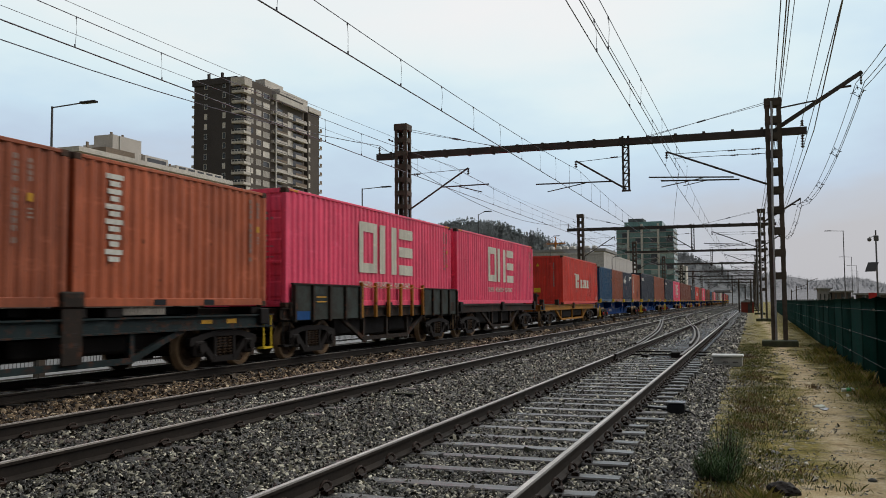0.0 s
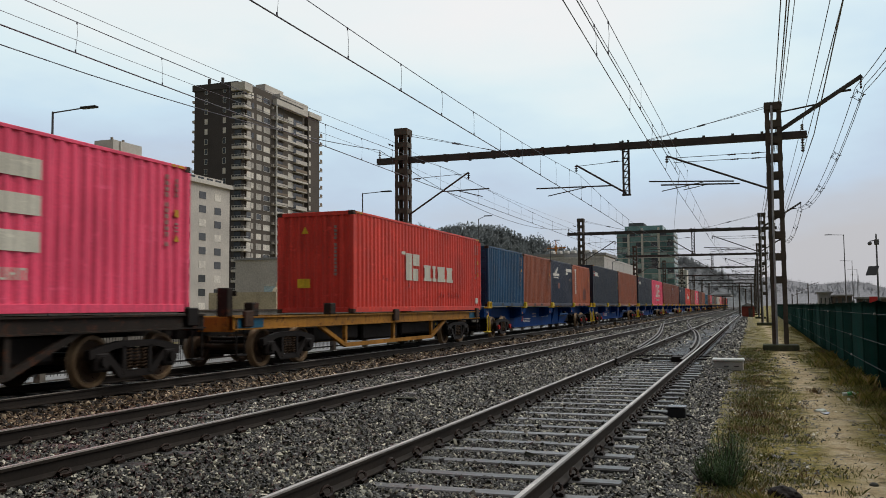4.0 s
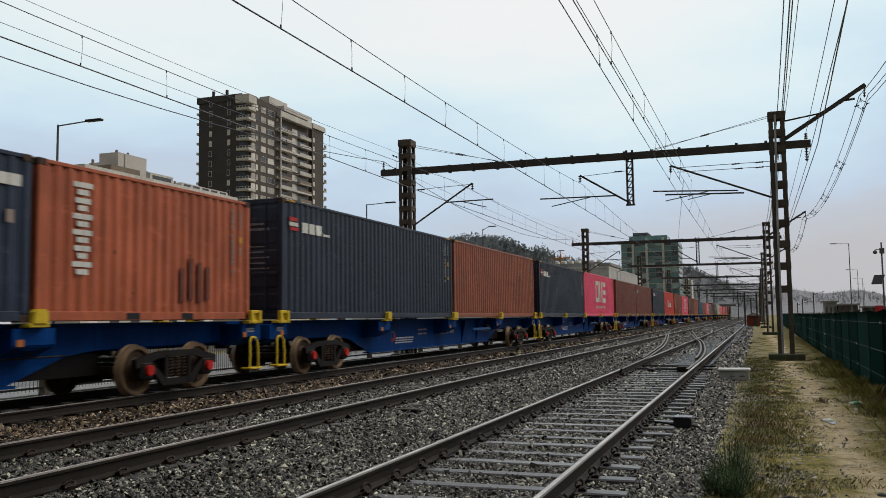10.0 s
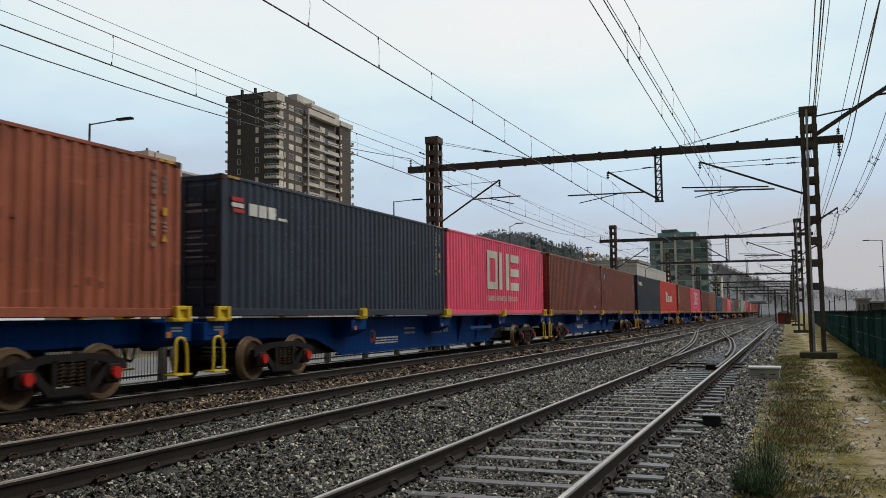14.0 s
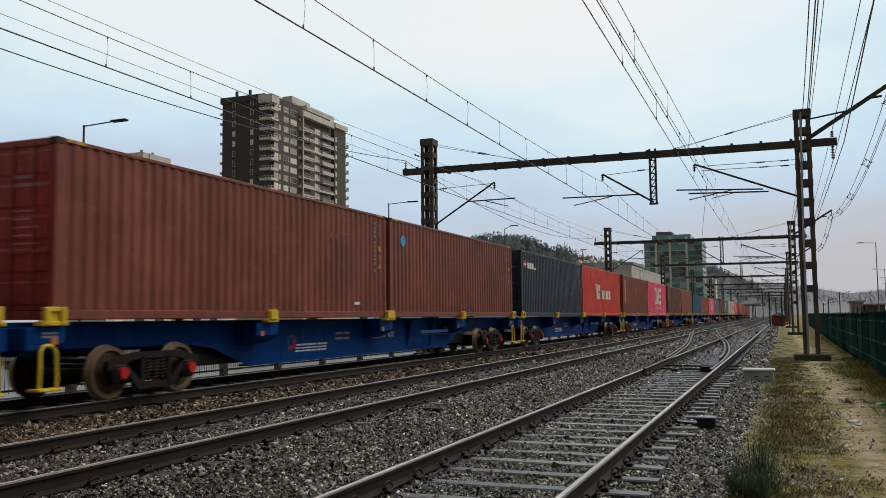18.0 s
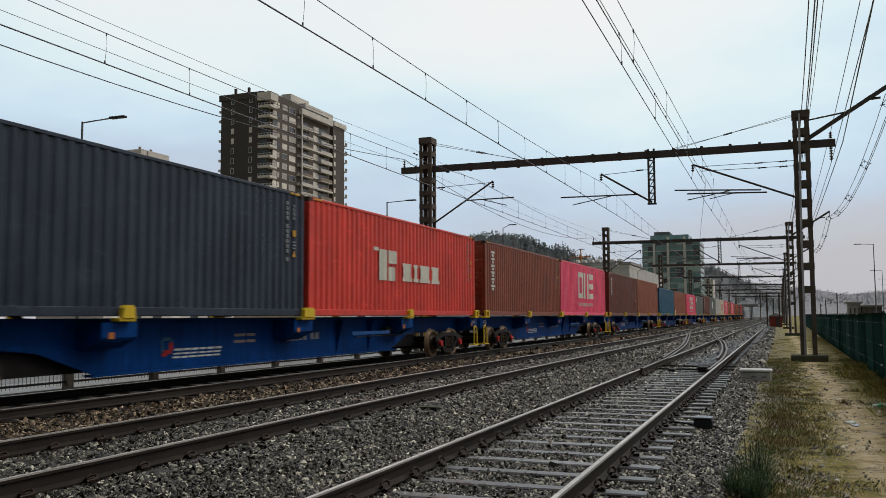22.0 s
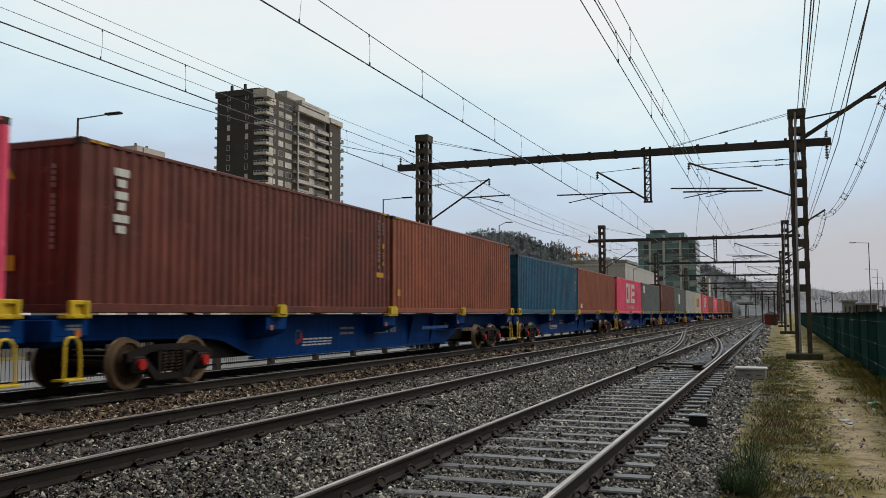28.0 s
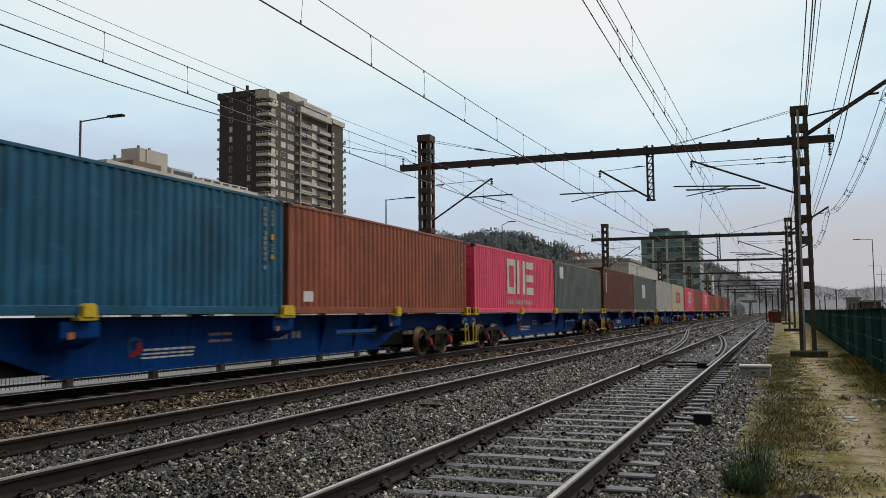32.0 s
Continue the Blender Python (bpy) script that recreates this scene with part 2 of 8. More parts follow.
def varied(name, stops, rough=0.7, grain=30.0, spec=0.3):
    """One matter for many alike pieces, each with its own shade."""
    m, nt, b = nodes_of(name)
    info = nt.nodes.new("ShaderNodeObjectInfo")
    v = coords(nt)
    fine = noise_of(nt, coords(nt, (1, 6, 6)), grain, 4)
    c = ramp_of(nt, info.outputs["Random"], stops)
    c = mix_of(nt, 1.0, c, ramp_of(nt, fine, [(0.25, (0.55, 0.55, 0.55)), (0.75, (1.35, 1.35, 1.35))]), "MULTIPLY")
    nt.links.new(c, b.inputs["Base Color"])
    b.inputs["Roughness"].default_value = rough
    b.inputs["Specular IOR Level"].default_value = spec
    bump_of(nt, noise_of(nt, v, 25, 4), 0.3, 0.006, b)
    return m


def leaf_material(name, stops, rough=0.6, even=False, thin=False):
    """Leaves, each with its own shade; even: a far wood, its haze put into the stops, with the softened normals of a
    mass of foliage.
    """
    m, nt, b = nodes_of(name)
    if even:
        up = nt.nodes.new("ShaderNodeCombineXYZ")
        up.inputs[1].default_value, up.inputs[2].default_value = -0.2, 0.98
        nt.links.new(up.outputs[0], b.inputs["Normal"])
    geo = nt.nodes.new("ShaderNodeNewGeometry")
    c = ramp_of(nt, geo.outputs["Random Per Island"], stops)
    c = mix_of(nt, 1.0, c, ramp_of(nt, noise_of(nt, coords(nt), 0.3, 3), [(0.3, (0.7, 0.7, 0.7)), (0.7, (1.25, 1.25, 1.25))]), "MULTIPLY")
    nt.links.new(c, b.inputs["Base Color"])
    b.inputs["Roughness"].default_value = rough
    b.inputs["Specular IOR Level"].default_value = 0.2
    if thin:
        # light from the sky behind comes through the leaves
        through_leaf = nt.nodes.new("ShaderNodeBsdfTranslucent")
        blend = nt.nodes.new("ShaderNodeMixShader")
        blend.inputs[0].default_value = 0.5
        nt.links.new(c, through_leaf.inputs[0])
        nt.links.new(b.outputs[0], blend.inputs[1])
        nt.links.new(through_leaf.outputs[0], blend.inputs[2])
        out = next(n for n in nt.nodes if n.type == "OUTPUT_MATERIAL")
        nt.links.new(blend.outputs[0], out.inputs[0])
    return m


GREY_STONE = [(0.0, (0.0050, 0.0049, 0.0035)), (0.44, (0.0130, 0.0126, 0.0090)), (0.5, (0.0470, 0.0373, 0.0235)), (0.62, (0.0330, 0.0352, 0.0279)), (0.78, (0.0780, 0.0766, 0.0588)), (0.9, (0.3000, 0.2900, 0.2200)), (1.0, (0.6200, 0.6050, 0.4900))]
BROWN_STONE = [(0.000, (0.0090, 0.0060, 0.0030)), (0.420, (0.0240, 0.0145, 0.0070)), (0.680, (0.0950, 0.0610, 0.0300)), (0.880, (0.2500, 0.1780, 0.1020)), (1.000, (0.5200, 0.4300, 0.3000))]
M = {
    "soil": soil_material("damp_sandy_soil"),
    # grey bed at 0.4 of the stone colours, as shade beneath the loose stones
    "bed": ballast_material("gap_shaded_stone_bed", [(p, tuple(0.4 * k for k in q)) for p, q in GREY_STONE]),
    "bed_brown": ballast_material("gap_shaded_brown_bed", BROWN_STONE),
    "stone": stones_material("wet_grey_stone", GREY_STONE, 0.36),
    "stone_brown": stones_material("rusty_brown_stone", BROWN_STONE, 0.7),
    "rail_side": surface("rusty_rail_web", (0.022, 0.017, 0.0135), 0.7, 0.1, 0.3, 2.0, 30, 0.2),
    "rail_top": surface("polished_rail_head", (0.52, 0.505, 0.48), 0.52, 1.0, 0.3, 2.0, 60, 0.03),
    "rail_edge": surface("worn_rail_edge", (0.13, 0.118, 0.105), 0.5, 0.7, 0.25, 1.2, 50, 0.05),
    "clip": surface("brown_spring_steel", (0.022, 0.012, 0.008), 0.42, 0.35, 0.3, 6.0, 50, 0.1),
    "wet_timber": varied("wet_switch_timber", [(0.0, (0.045, 0.043, 0.041)), (0.5, (0.085, 0.083, 0.081)), (1.0, (0.135, 0.133, 0.13))], 0.2, 12, 0.3),
    "pale_lid": surface("pale_wet_concrete", (0.56, 0.57, 0.55), 0.4, 0.0, 0.12, 5.0, 60, 0.1),
    # wet black lid with the sky's reflection put into a paler base colour
    "sheen_lid": surface("sky_paled_wet_plastic", (0.15, 0.155, 0.165), 0.2, 0.0, 0.2, 8.0, 60, 0.05),
    "rail_dull": surface("dull_rail_head", (0.13, 0.12, 0.11), 0.5, 0.6, 0.15, 2.0, 60, 0.03),
    "sleeper": varied("wet_grey_timber", [(0.0, (0.034, 0.032, 0.030)), (0.5, (0.062, 0.060, 0.059)), (1.0, (0.108, 0.107, 0.107))], 0.30, 12, 0.6),
    "sleeper_dark": varied("oiled_dark_timber", [(0.0, (0.014, 0.012, 0.011)), (1.0, (0.03, 0.028, 0.026))], 0.3, 12, 0.5),
    "iron": surface("dark_rusty_iron", (0.012, 0.0095, 0.0085), 0.6, 0.3, 0.35, 6.0, 50, 0.2),
    "bogie": surface("grimy_cast_steel", (0.014, 0.011, 0.010), 0.65, 0.2, 0.4, 4.0, 30, 0.3),
    "wheel": surface("rusty_wheel_steel", (0.050, 0.030, 0.017), 0.65, 0.2, 0.35, 3.0, 30, 0.2),
    "tread": surface("worn_wheel_tread", (0.18, 0.12, 0.068), 0.45, 0.35, 0.2, 3.0, 30, 0.05),
    "mast": surface("blackened_mast_steel", (0.082, 0.068, 0.054), 0.7, 0.1, 0.4, 1.5, 25, 0.25),
    "beam": surface("weathered_beam_steel", (0.060, 0.053, 0.048), 0.65, 0.2, 0.3, 1.5, 25, 0.2),
    "wire": surface("tarnished_copper_wire", (0.13, 0.13, 0.15), 0.5, 0.5, 0.2, 5.0, 20, 0.0),
    "thin_wire": surface("grey_steel_wire", (0.19, 0.19, 0.21), 0.5, 0.4, 0.2, 5.0, 20, 0.0),
    "porcelain": surface("brown_porcelain", (0.05, 0.03, 0.025), 0.2, 0.0, 0.2, 6.0, 40, 0.0),
    "concrete": surface("weathered_concrete", (0.40, 0.395, 0.37), 0.8, 0.0, 0.22, 2.5, 60, 0.3),
    "footing": surface("mossy_concrete", (0.05, 0.047, 0.041), 0.85, 0.0, 0.35, 3.0, 50, 0.4, tint=(0.06, 0.07, 0.04)),
    "black_box": surface("black_moulded_plastic", (0.014, 0.015, 0.018), 0.4, 0.0, 0.2, 6.0, 60, 0.1),
    "blue": painted_steel("deep_blue_wagon_paint", (0.0006, 0.041, 0.182), 0.0, 0.55, 0.2, 0.06, 0.002),
    "blue_bar": painted_steel("bright_blue_paint", (0.008, 0.075, 0.25), 0.1, 0.5, 0.2),
    "yellow": painted_steel("safety_yellow_paint", (0.72, 0.50, 0.03), 0.2, 0.45, 0.1),
    "worn_yellow": painted_steel("worn_yellow_sticker", (0.56, 0.30, 0.03), 0.3, 0.5, 0.2),
    "ochre": painted_steel("worn_ochre_paint", (0.33, 0.150, 0.020), 0.6, 0.65, 0.2),
    "old_teal": painted_steel("grimy_teal_paint", (0.012, 0.023, 0.025), 0.7, 0.65, 0.2),
    "old_brown": painted_steel("grimy_brown_paint", (0.022, 0.016, 0.012), 0.7, 0.7, 0.2),
    "wood_wall": surface("stained_wagon_boards", (0.052, 0.040, 0.026), 0.8, 0.0, 0.55, 2.2, 30, 0.4, tint=(0.036, 0.048, 0.046)),
    "casting": surface("rusty_corner_steel", (0.055, 0.032, 0.022), 0.7, 0.1, 0.5, 9.0, 40, 0.2),
    "marker": surface("amber_reflector", (0.50, 0.17, 0.035), 0.3, 0.0, 0.1, 6.0, 40, 0.0),
    "red_cap": surface("red_axle_cap_paint", (0.42, 0.018, 0.012), 0.45, 0.0, 0.3, 5.0, 40, 0.1),
    "white": painted_steel("off_white_paint", (0.66, 0.66, 0.60), 0.12, 0.55, 0.1),
    "cream_paint": painted_steel("cream_lettering_paint", (0.60, 0.58, 0.49), 0.1, 0.55, 0.1),
    "faint": painted_steel("faded_pale_paint", (0.30, 0.235, 0.20), 0.2, 0.6, 0.2),
    "pale_text": painted_steel("pale_grey_lettering_paint", (0.28, 0.29, 0.30), 0.2, 0.6, 0.2),
    "blue_sticker": surface("sky_blue_sticker", (0.03, 0.30, 0.50), 0.4, 0.0, 0.1, 6.0, 40, 0.0),
    "red_sticker": surface("red_sign_paint", (0.42, 0.03, 0.03), 0.5, 0.0, 0.1, 6.0, 40, 0.0),
    "net": surface("dark_green_shade_net", (0.010, 0.056, 0.047), 0.85, 0.0, 0.3, 1.5, 90, 0.5, 0.01, spec=0.04),
    "railing": surface("dark_grey_railing_paint", (0.035, 0.036, 0.038), 0.6, 0.1, 0.2, 4.0, 40, 0.1),
    "conduit": surface("pale_steel_conduit", (0.34, 0.35, 0.36), 0.45, 0.3, 0.2, 3.0, 30, 0.05),
    "post": surface("galvanised_post", (0.10, 0.12, 0.11), 0.55, 0.5, 0.3, 4.0, 40, 0.1),
    "asphalt": surface("wet_asphalt", (0.10, 0.10, 0.10), 0.5, 0.0, 0.2, 0.4, 50, 0.3),
    "paving": surface("pale_wet_paving", (0.19, 0.19, 0.186), 0.45, 0.0, 0.2, 0.5, 30, 0.2),
    "lamp_grey": surface("galvanised_lamp_post", (0.13, 0.13, 0.135), 0.5, 0.5, 0.2, 2.0, 30, 0.05),
    "grass": leaf_material("short_grass", [(0.0, (0.08, 0.095, 0.018)), (0.35, (0.19, 0.185, 0.040)), (0.65, (0.31, 0.27, 0.075)), (0.82, (0.26, 0.19, 0.075)), (1.0, (0.42, 0.33, 0.17))]),
    "shrub": leaf_material("dark_shrub_leaf", [(0.0, (0.024, 0.058, 0.022)), (0.6, (0.050, 0.100, 0.036)), (1.0, (0.105, 0.155, 0.06))]),
    "weed": leaf_material("olive_weed_leaf", [(0.0, (0.055, 0.070, 0.018)), (0.45, (0.12, 0.135, 0.036)), (0.75, (0.20, 0.195, 0.060)), (0.9, (0.20, 0.15, 0.065)), (1.0, (0.32, 0.26, 0.13))]),
    "weed_red": leaf_material("withered_weed_stalk", [(0.0, (0.09, 0.052, 0.028)), (0.6, (0.17, 0.11, 0.055)), (1.0, (0.25, 0.18, 0.09))]),
    "puddle": surface("muddy_water", (0.16, 0.15, 0.13), 0.06, 0.0, 0.1, 2.0, 6, 0.02),
    "litter": surface("crumpled_plastic", (0.55, 0.60, 0.55), 0.35, 0.0, 0.2, 8.0, 30, 0.1),
    "litter_green": surface("green_plastic", (0.10, 0.42, 0.16), 0.35, 0.0, 0.2, 8.0, 30, 0.1),
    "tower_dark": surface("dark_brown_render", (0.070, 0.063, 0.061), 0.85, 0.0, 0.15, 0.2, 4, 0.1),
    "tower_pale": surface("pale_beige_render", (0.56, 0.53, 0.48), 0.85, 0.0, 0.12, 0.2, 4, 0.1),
    # the tower's lit front: light put into a warmer, lighter brown than tower_dark
    "tower_front": surface("lit_brown_render", (0.100, 0.086, 0.074), 0.85, 0.0, 0.15, 0.2, 4, 0.1),
    "tower_mid": surface("taupe_render", (0.215, 0.172, 0.132), 0.85, 0.0, 0.15, 0.2, 4, 0.1),
    "slab_wall": surface("grey_beige_concrete", (0.50, 0.47, 0.43), 0.85, 0.0, 0.15, 0.2, 4, 0.1),
    "glass": surface("dull_window_glass", (0.05, 0.055, 0.06), 0.12, 0.0, 0.3, 0.3, 2, 0.0, spec=0.6),
    "blind": surface("grey_window_blind", (0.40, 0.375, 0.34), 0.6, 0.0, 0.3, 0.5, 4, 0.0),
    "curtain": surface("drawn_pale_curtain", (0.66, 0.625, 0.565), 0.7, 0.0, 0.2, 0.5, 4, 0.0),
    "frame_white": surface("white_window_frame", (0.55, 0.54, 0.50), 0.6, 0.0, 0.1, 1.0, 8, 0.0),
    "green_glass": surface("sea_green_curtain_wall", (0.15, 0.27, 0.265), 0.25, 0.0, 0.3, 0.08, 1, 0.0, spec=0.6),
    "green_dark": surface("deep_green_glass", (0.06, 0.13, 0.125), 0.25, 0.0, 0.3, 0.08, 1, 0.0, spec=0.6),
    "green_pale": surface("pale_green_glass", (0.30, 0.42, 0.40), 0.3, 0.0, 0.2, 0.08, 1, 0.0, spec=0.6),
    "hall": surface("pale_metal_cladding", (0.46, 0.45, 0.42), 0.7, 0.0, 0.1, 0.1, 3, 0.05),
    "hall_dark": surface("grey_roof_sheet", (0.26, 0.26, 0.26), 0.7, 0.0, 0.15, 0.1, 3, 0.05),
    "brick_red": surface("red_painted_hut", (0.24, 0.05, 0.035), 0.75, 0.0, 0.2, 1.0, 12, 0.1),
    "crane": surface("orange_crane_paint", (0.50, 0.20, 0.05), 0.6, 0.0, 0.2, 1.0, 12, 0.0),
    # haze is painted into these base colours: paler from ridge to ridge
    "hill": leaf_material("haze_tinted_slope", [(0.0, (0.125, 0.138, 0.142)), (1.0, (0.125, 0.138, 0.142))], 0.95, True),
    "hill_far": leaf_material("haze_tinted_far_slope", [(0.0, (0.24, 0.245, 0.265)), (1.0, (0.24, 0.245, 0.265))], 0.95, True),
    "wood_far": leaf_material("haze_tinted_pine_crowns", [(0.0, (0.26, 0.296, 0.302)), (1.0, (0.32, 0.354, 0.360))], 0.95, True, True),
    "mid_wood": leaf_material("haze_tinted_valley_crowns", [(0.0, (0.28, 0.304, 0.318)), (1.0, (0.335, 0.358, 0.377))], 0.95, True, True),
    "hill_mid": leaf_material("haze_tinted_valley_slope", [(0.0, (0.165, 0.178, 0.188)), (1.0, (0.165, 0.178, 0.188))], 0.95, True),
    "ridge_wood": leaf_material("haze_tinted_ridge_crowns", [(0.0, (0.30, 0.31, 0.335)), (1.0, (0.36, 0.37, 0.395))], 0.95, True, True),
    "shed": surface("stained_shed_render", (0.085, 0.068, 0.058), 0.85, 0.0, 0.25, 0.4, 6, 0.1),
    "cream_wall": surface("cream_stucco", (0.50, 0.43, 0.30), 0.85, 0.0, 0.2, 0.6, 8, 0.1),
    "pale_blue_wall": surface("pale_blue_stucco", (0.34, 0.45, 0.50), 0.85, 0.0, 0.2, 0.6, 8, 0.1),
    "street_wall": surface("stained_garden_wall", (0.15, 0.14, 0.125), 0.85, 0.0, 0.4, 0.5, 8, 0.2),
    "bark": surface("grey_bark", (0.09, 0.075, 0.06), 0.9, 0.0, 0.3, 3.0, 30, 0.3),
}


# ---- mesh tools ----
def bm_box(bm, x0, x1, y0, y1, z0, z1, bevel=0.0):
    vs = [bm.verts.new(p) for p in ((x0, y0, z0), (x1, y0, z0), (x1, y1, z0), (x0, y1, z0), (x0, y0, z1), (x1, y0, z1), (x1, y1, z1), (x0, y1, z1))]
    fs = [bm.faces.new([vs[i] for i in f]) for f in ((0, 3, 2, 1), (4, 5, 6, 7), (0, 1, 5, 4), (1, 2, 6, 5), (2, 3, 7, 6), (3, 0, 4, 7))]
    if bevel:
        bmesh.ops.bevel(bm, geom=list({e for f in fs for e in f.edges}), offset=bevel, segments=1, affect="EDGES")
    return vs


def bm_tube(bm, a, b, r, n=8, r2=None, caps=True):
    """A round bar from a to b."""
    a, b = Vector(a), Vector(b)
    q = (b - a).to_track_quat("Z", "Y")
    r2 = r if r2 is None else r2
    rings = []
    for p, rad in ((a, r), (b, r2)):
        rings.append([bm.verts.new(p + q @ Vector((rad * math.cos(2 * math.pi * k / n), rad * math.sin(2 * math.pi * k / n), 0))) for k in range(n)])
    for k in range(n):
        bm.faces.new((rings[0][k], rings[0][(k + 1) % n], rings[1][(k + 1) % n], rings[1][k]))
    if caps:
        bm.faces.new(rings[0][::-1])
        bm.faces.new(rings[1])


def bm_path(bm, pts, r, n=5):
    """A thin round line through points."""
    rings = []
    for i, p in enumerate(pts):
        d = Vector(pts[min(i + 1, len(pts) - 1)]) - Vector(pts[max(i - 1, 0)])
        q = d.to_track_quat("Z", "Y")
        rings.append([bm.verts.new(Vector(p) + q @ Vector((r * math.cos(2 * math.pi * k / n), r * math.sin(2 * math.pi * k / n), 0))) for k in range(n)])
    for a, b in zip(rings, rings[1:]):
        for k in range(n):
            bm.faces.new((a[k], a[(k + 1) % n], b[(k + 1) % n], b[k]))


def bm_bar(bm, a, b, w, h):
    """A square bar from a to b, w wide and h high."""
    a, b = Vector(a), Vector(b)
    d = (b - a).normalized()
    side = d.cross(Vector((0, 0, 1)))
    side = side.normalized() if side.length > 1e-4 else Vector((1, 0, 0))
    up = side.cross(d).normalized()
    ring = lambda p: [bm.verts.new(p + side * sx * w / 2 + up * sz * h / 2) for sx, sz in ((-1, -1), (1, -1), (1, 1), (-1, 1))]
    r0, r1 = ring(a), ring(b)
    for k in range(4):
        bm.faces.new((r0[k], r0[(k + 1) % 4], r1[(k + 1) % 4], r1[k]))
    bm.faces.new(r0[::-1])
    bm.faces.new(r1)


def bm_extrude(bm, outline, axis, a, b):
    """A prism: a flat outline of (u, v) drawn along axis 0, 1 or 2 from a to b."""
    def place(u, v, w):
        return {0: (w, u, v), 1: (u, w, v), 2: (u, v, w)}[axis]
    r0 = [bm.verts.new(place(u, v, a)) for u, v in outline]
    r1 = [bm.verts.new(place(u, v, b)) for u, v in outline]
    n = len(outline)
    for k in range(n):
        bm.faces.new((r0[k], r0[(k + 1) % n], r1[(k + 1) % n], r1[k]))
    bm.faces.new(r0[::-1])
    bm.faces.new(r1)
    bmesh.ops.recalc_face_normals(bm, faces=bm.faces[:])


def mesh_of(name, bm, material):
    me = bpy.data.meshes.new(name)
    bmesh.ops.recalc_face_normals(bm, faces=bm.faces[:])
    bm.to_mesh(me)
    bm.free()
    for m in (material if isinstance(material, (list, tuple)) else [material]):
        me.materials.append(m)
    return me


def part(name, bm, material, parent, label=""):
    """Links a bmesh, or a mesh made before, as one part under a thing or a part."""
    ob = new(name, bm if isinstance(bm, bpy.types.Mesh) else mesh_of(name, bm, material))
    ob.parent = parent
    if label:
        ob["label"] = label
    return ob


def thing(name, label, category, group="", kind="", at=None):
    ob = new(name)
    ob.empty_display_size = 0.3
    if at is not None:
        ob.matrix_basis = at
    return tagged(ob, label, category, group, kind)


def solid(name, bm, material, label, category, group="", kind=""):
    return tagged(new(name, mesh_of(name, bm, material)), label, category, group, kind)


def box_part(name, dims, material, parent, label="", bevel=0.0):
    bm = bmesh.new()
    bm_box(bm, *dims, bevel)
    return part(name, bm, material, parent, label)


def array_mesh(name, verts, faces, material):
    """A mesh from number arrays with equal-sided faces."""
    me = bpy.data.meshes.new(name)
    n, k = faces.shape
    me.vertices.add(len(verts))
    me.vertices.foreach_set("co", verts.astype(np.float32).ravel())
    me.loops.add(n * k)
    me.loops.foreach_set("vertex_index", faces.astype(np.int32).ravel())
    me.polygons.add(n)
    me.polygons.foreach_set("loop_start", np.arange(0, n * k, k, dtype=np.int32))
    me.polygons.foreach_set("loop_total", np.full(n, k, dtype=np.int32))
    me.update(calc_edges=True)
    me.materials.append(material)
    return me


# ---- ground, ballast and tracks ----
NEAR, MID, FAR = -2.50, -6.455, -11.71      # centre lines of the siding, the middle and the train's track
HALF_GAUGE = 0.872
TOP_NEAR, TOP_MID, TOP_FAR = 0.24, 0.38, 0.26
PITCH = 0.67
BED = [(-14.8, -0.30), (-13.9, 0.0), (-13.2, 0.055), (-10.3, 0.06), (-9.9, 0.075), (-9.4, 0.06), (-8.5, 0.12), (-8.0, 0.185), (-5.0, 0.195), (-4.6, 0.13), (-4.05, 0.054), (-0.98, 0.050), (-0.62, 0.02), (-0.25, -0.12)]


def bed_z(x):
    return np.interp(x, [p[0] for p in BED], [p[1] for p in BED])


def verge_z(x, y):
    fall = -0.0026 * max(0.0, min(y, 36.0))
    near = max(0.0, 1 - abs(y - 20) / 60) * max(0.0, 1 - abs(x - 1) / 8)
    return fall + near * (0.035 * noise.noise((x * 0.7, y * 0.5, 0.0)) + 0.018 * noise.noise((x * 2.3, y * 2.1, 4.0)))


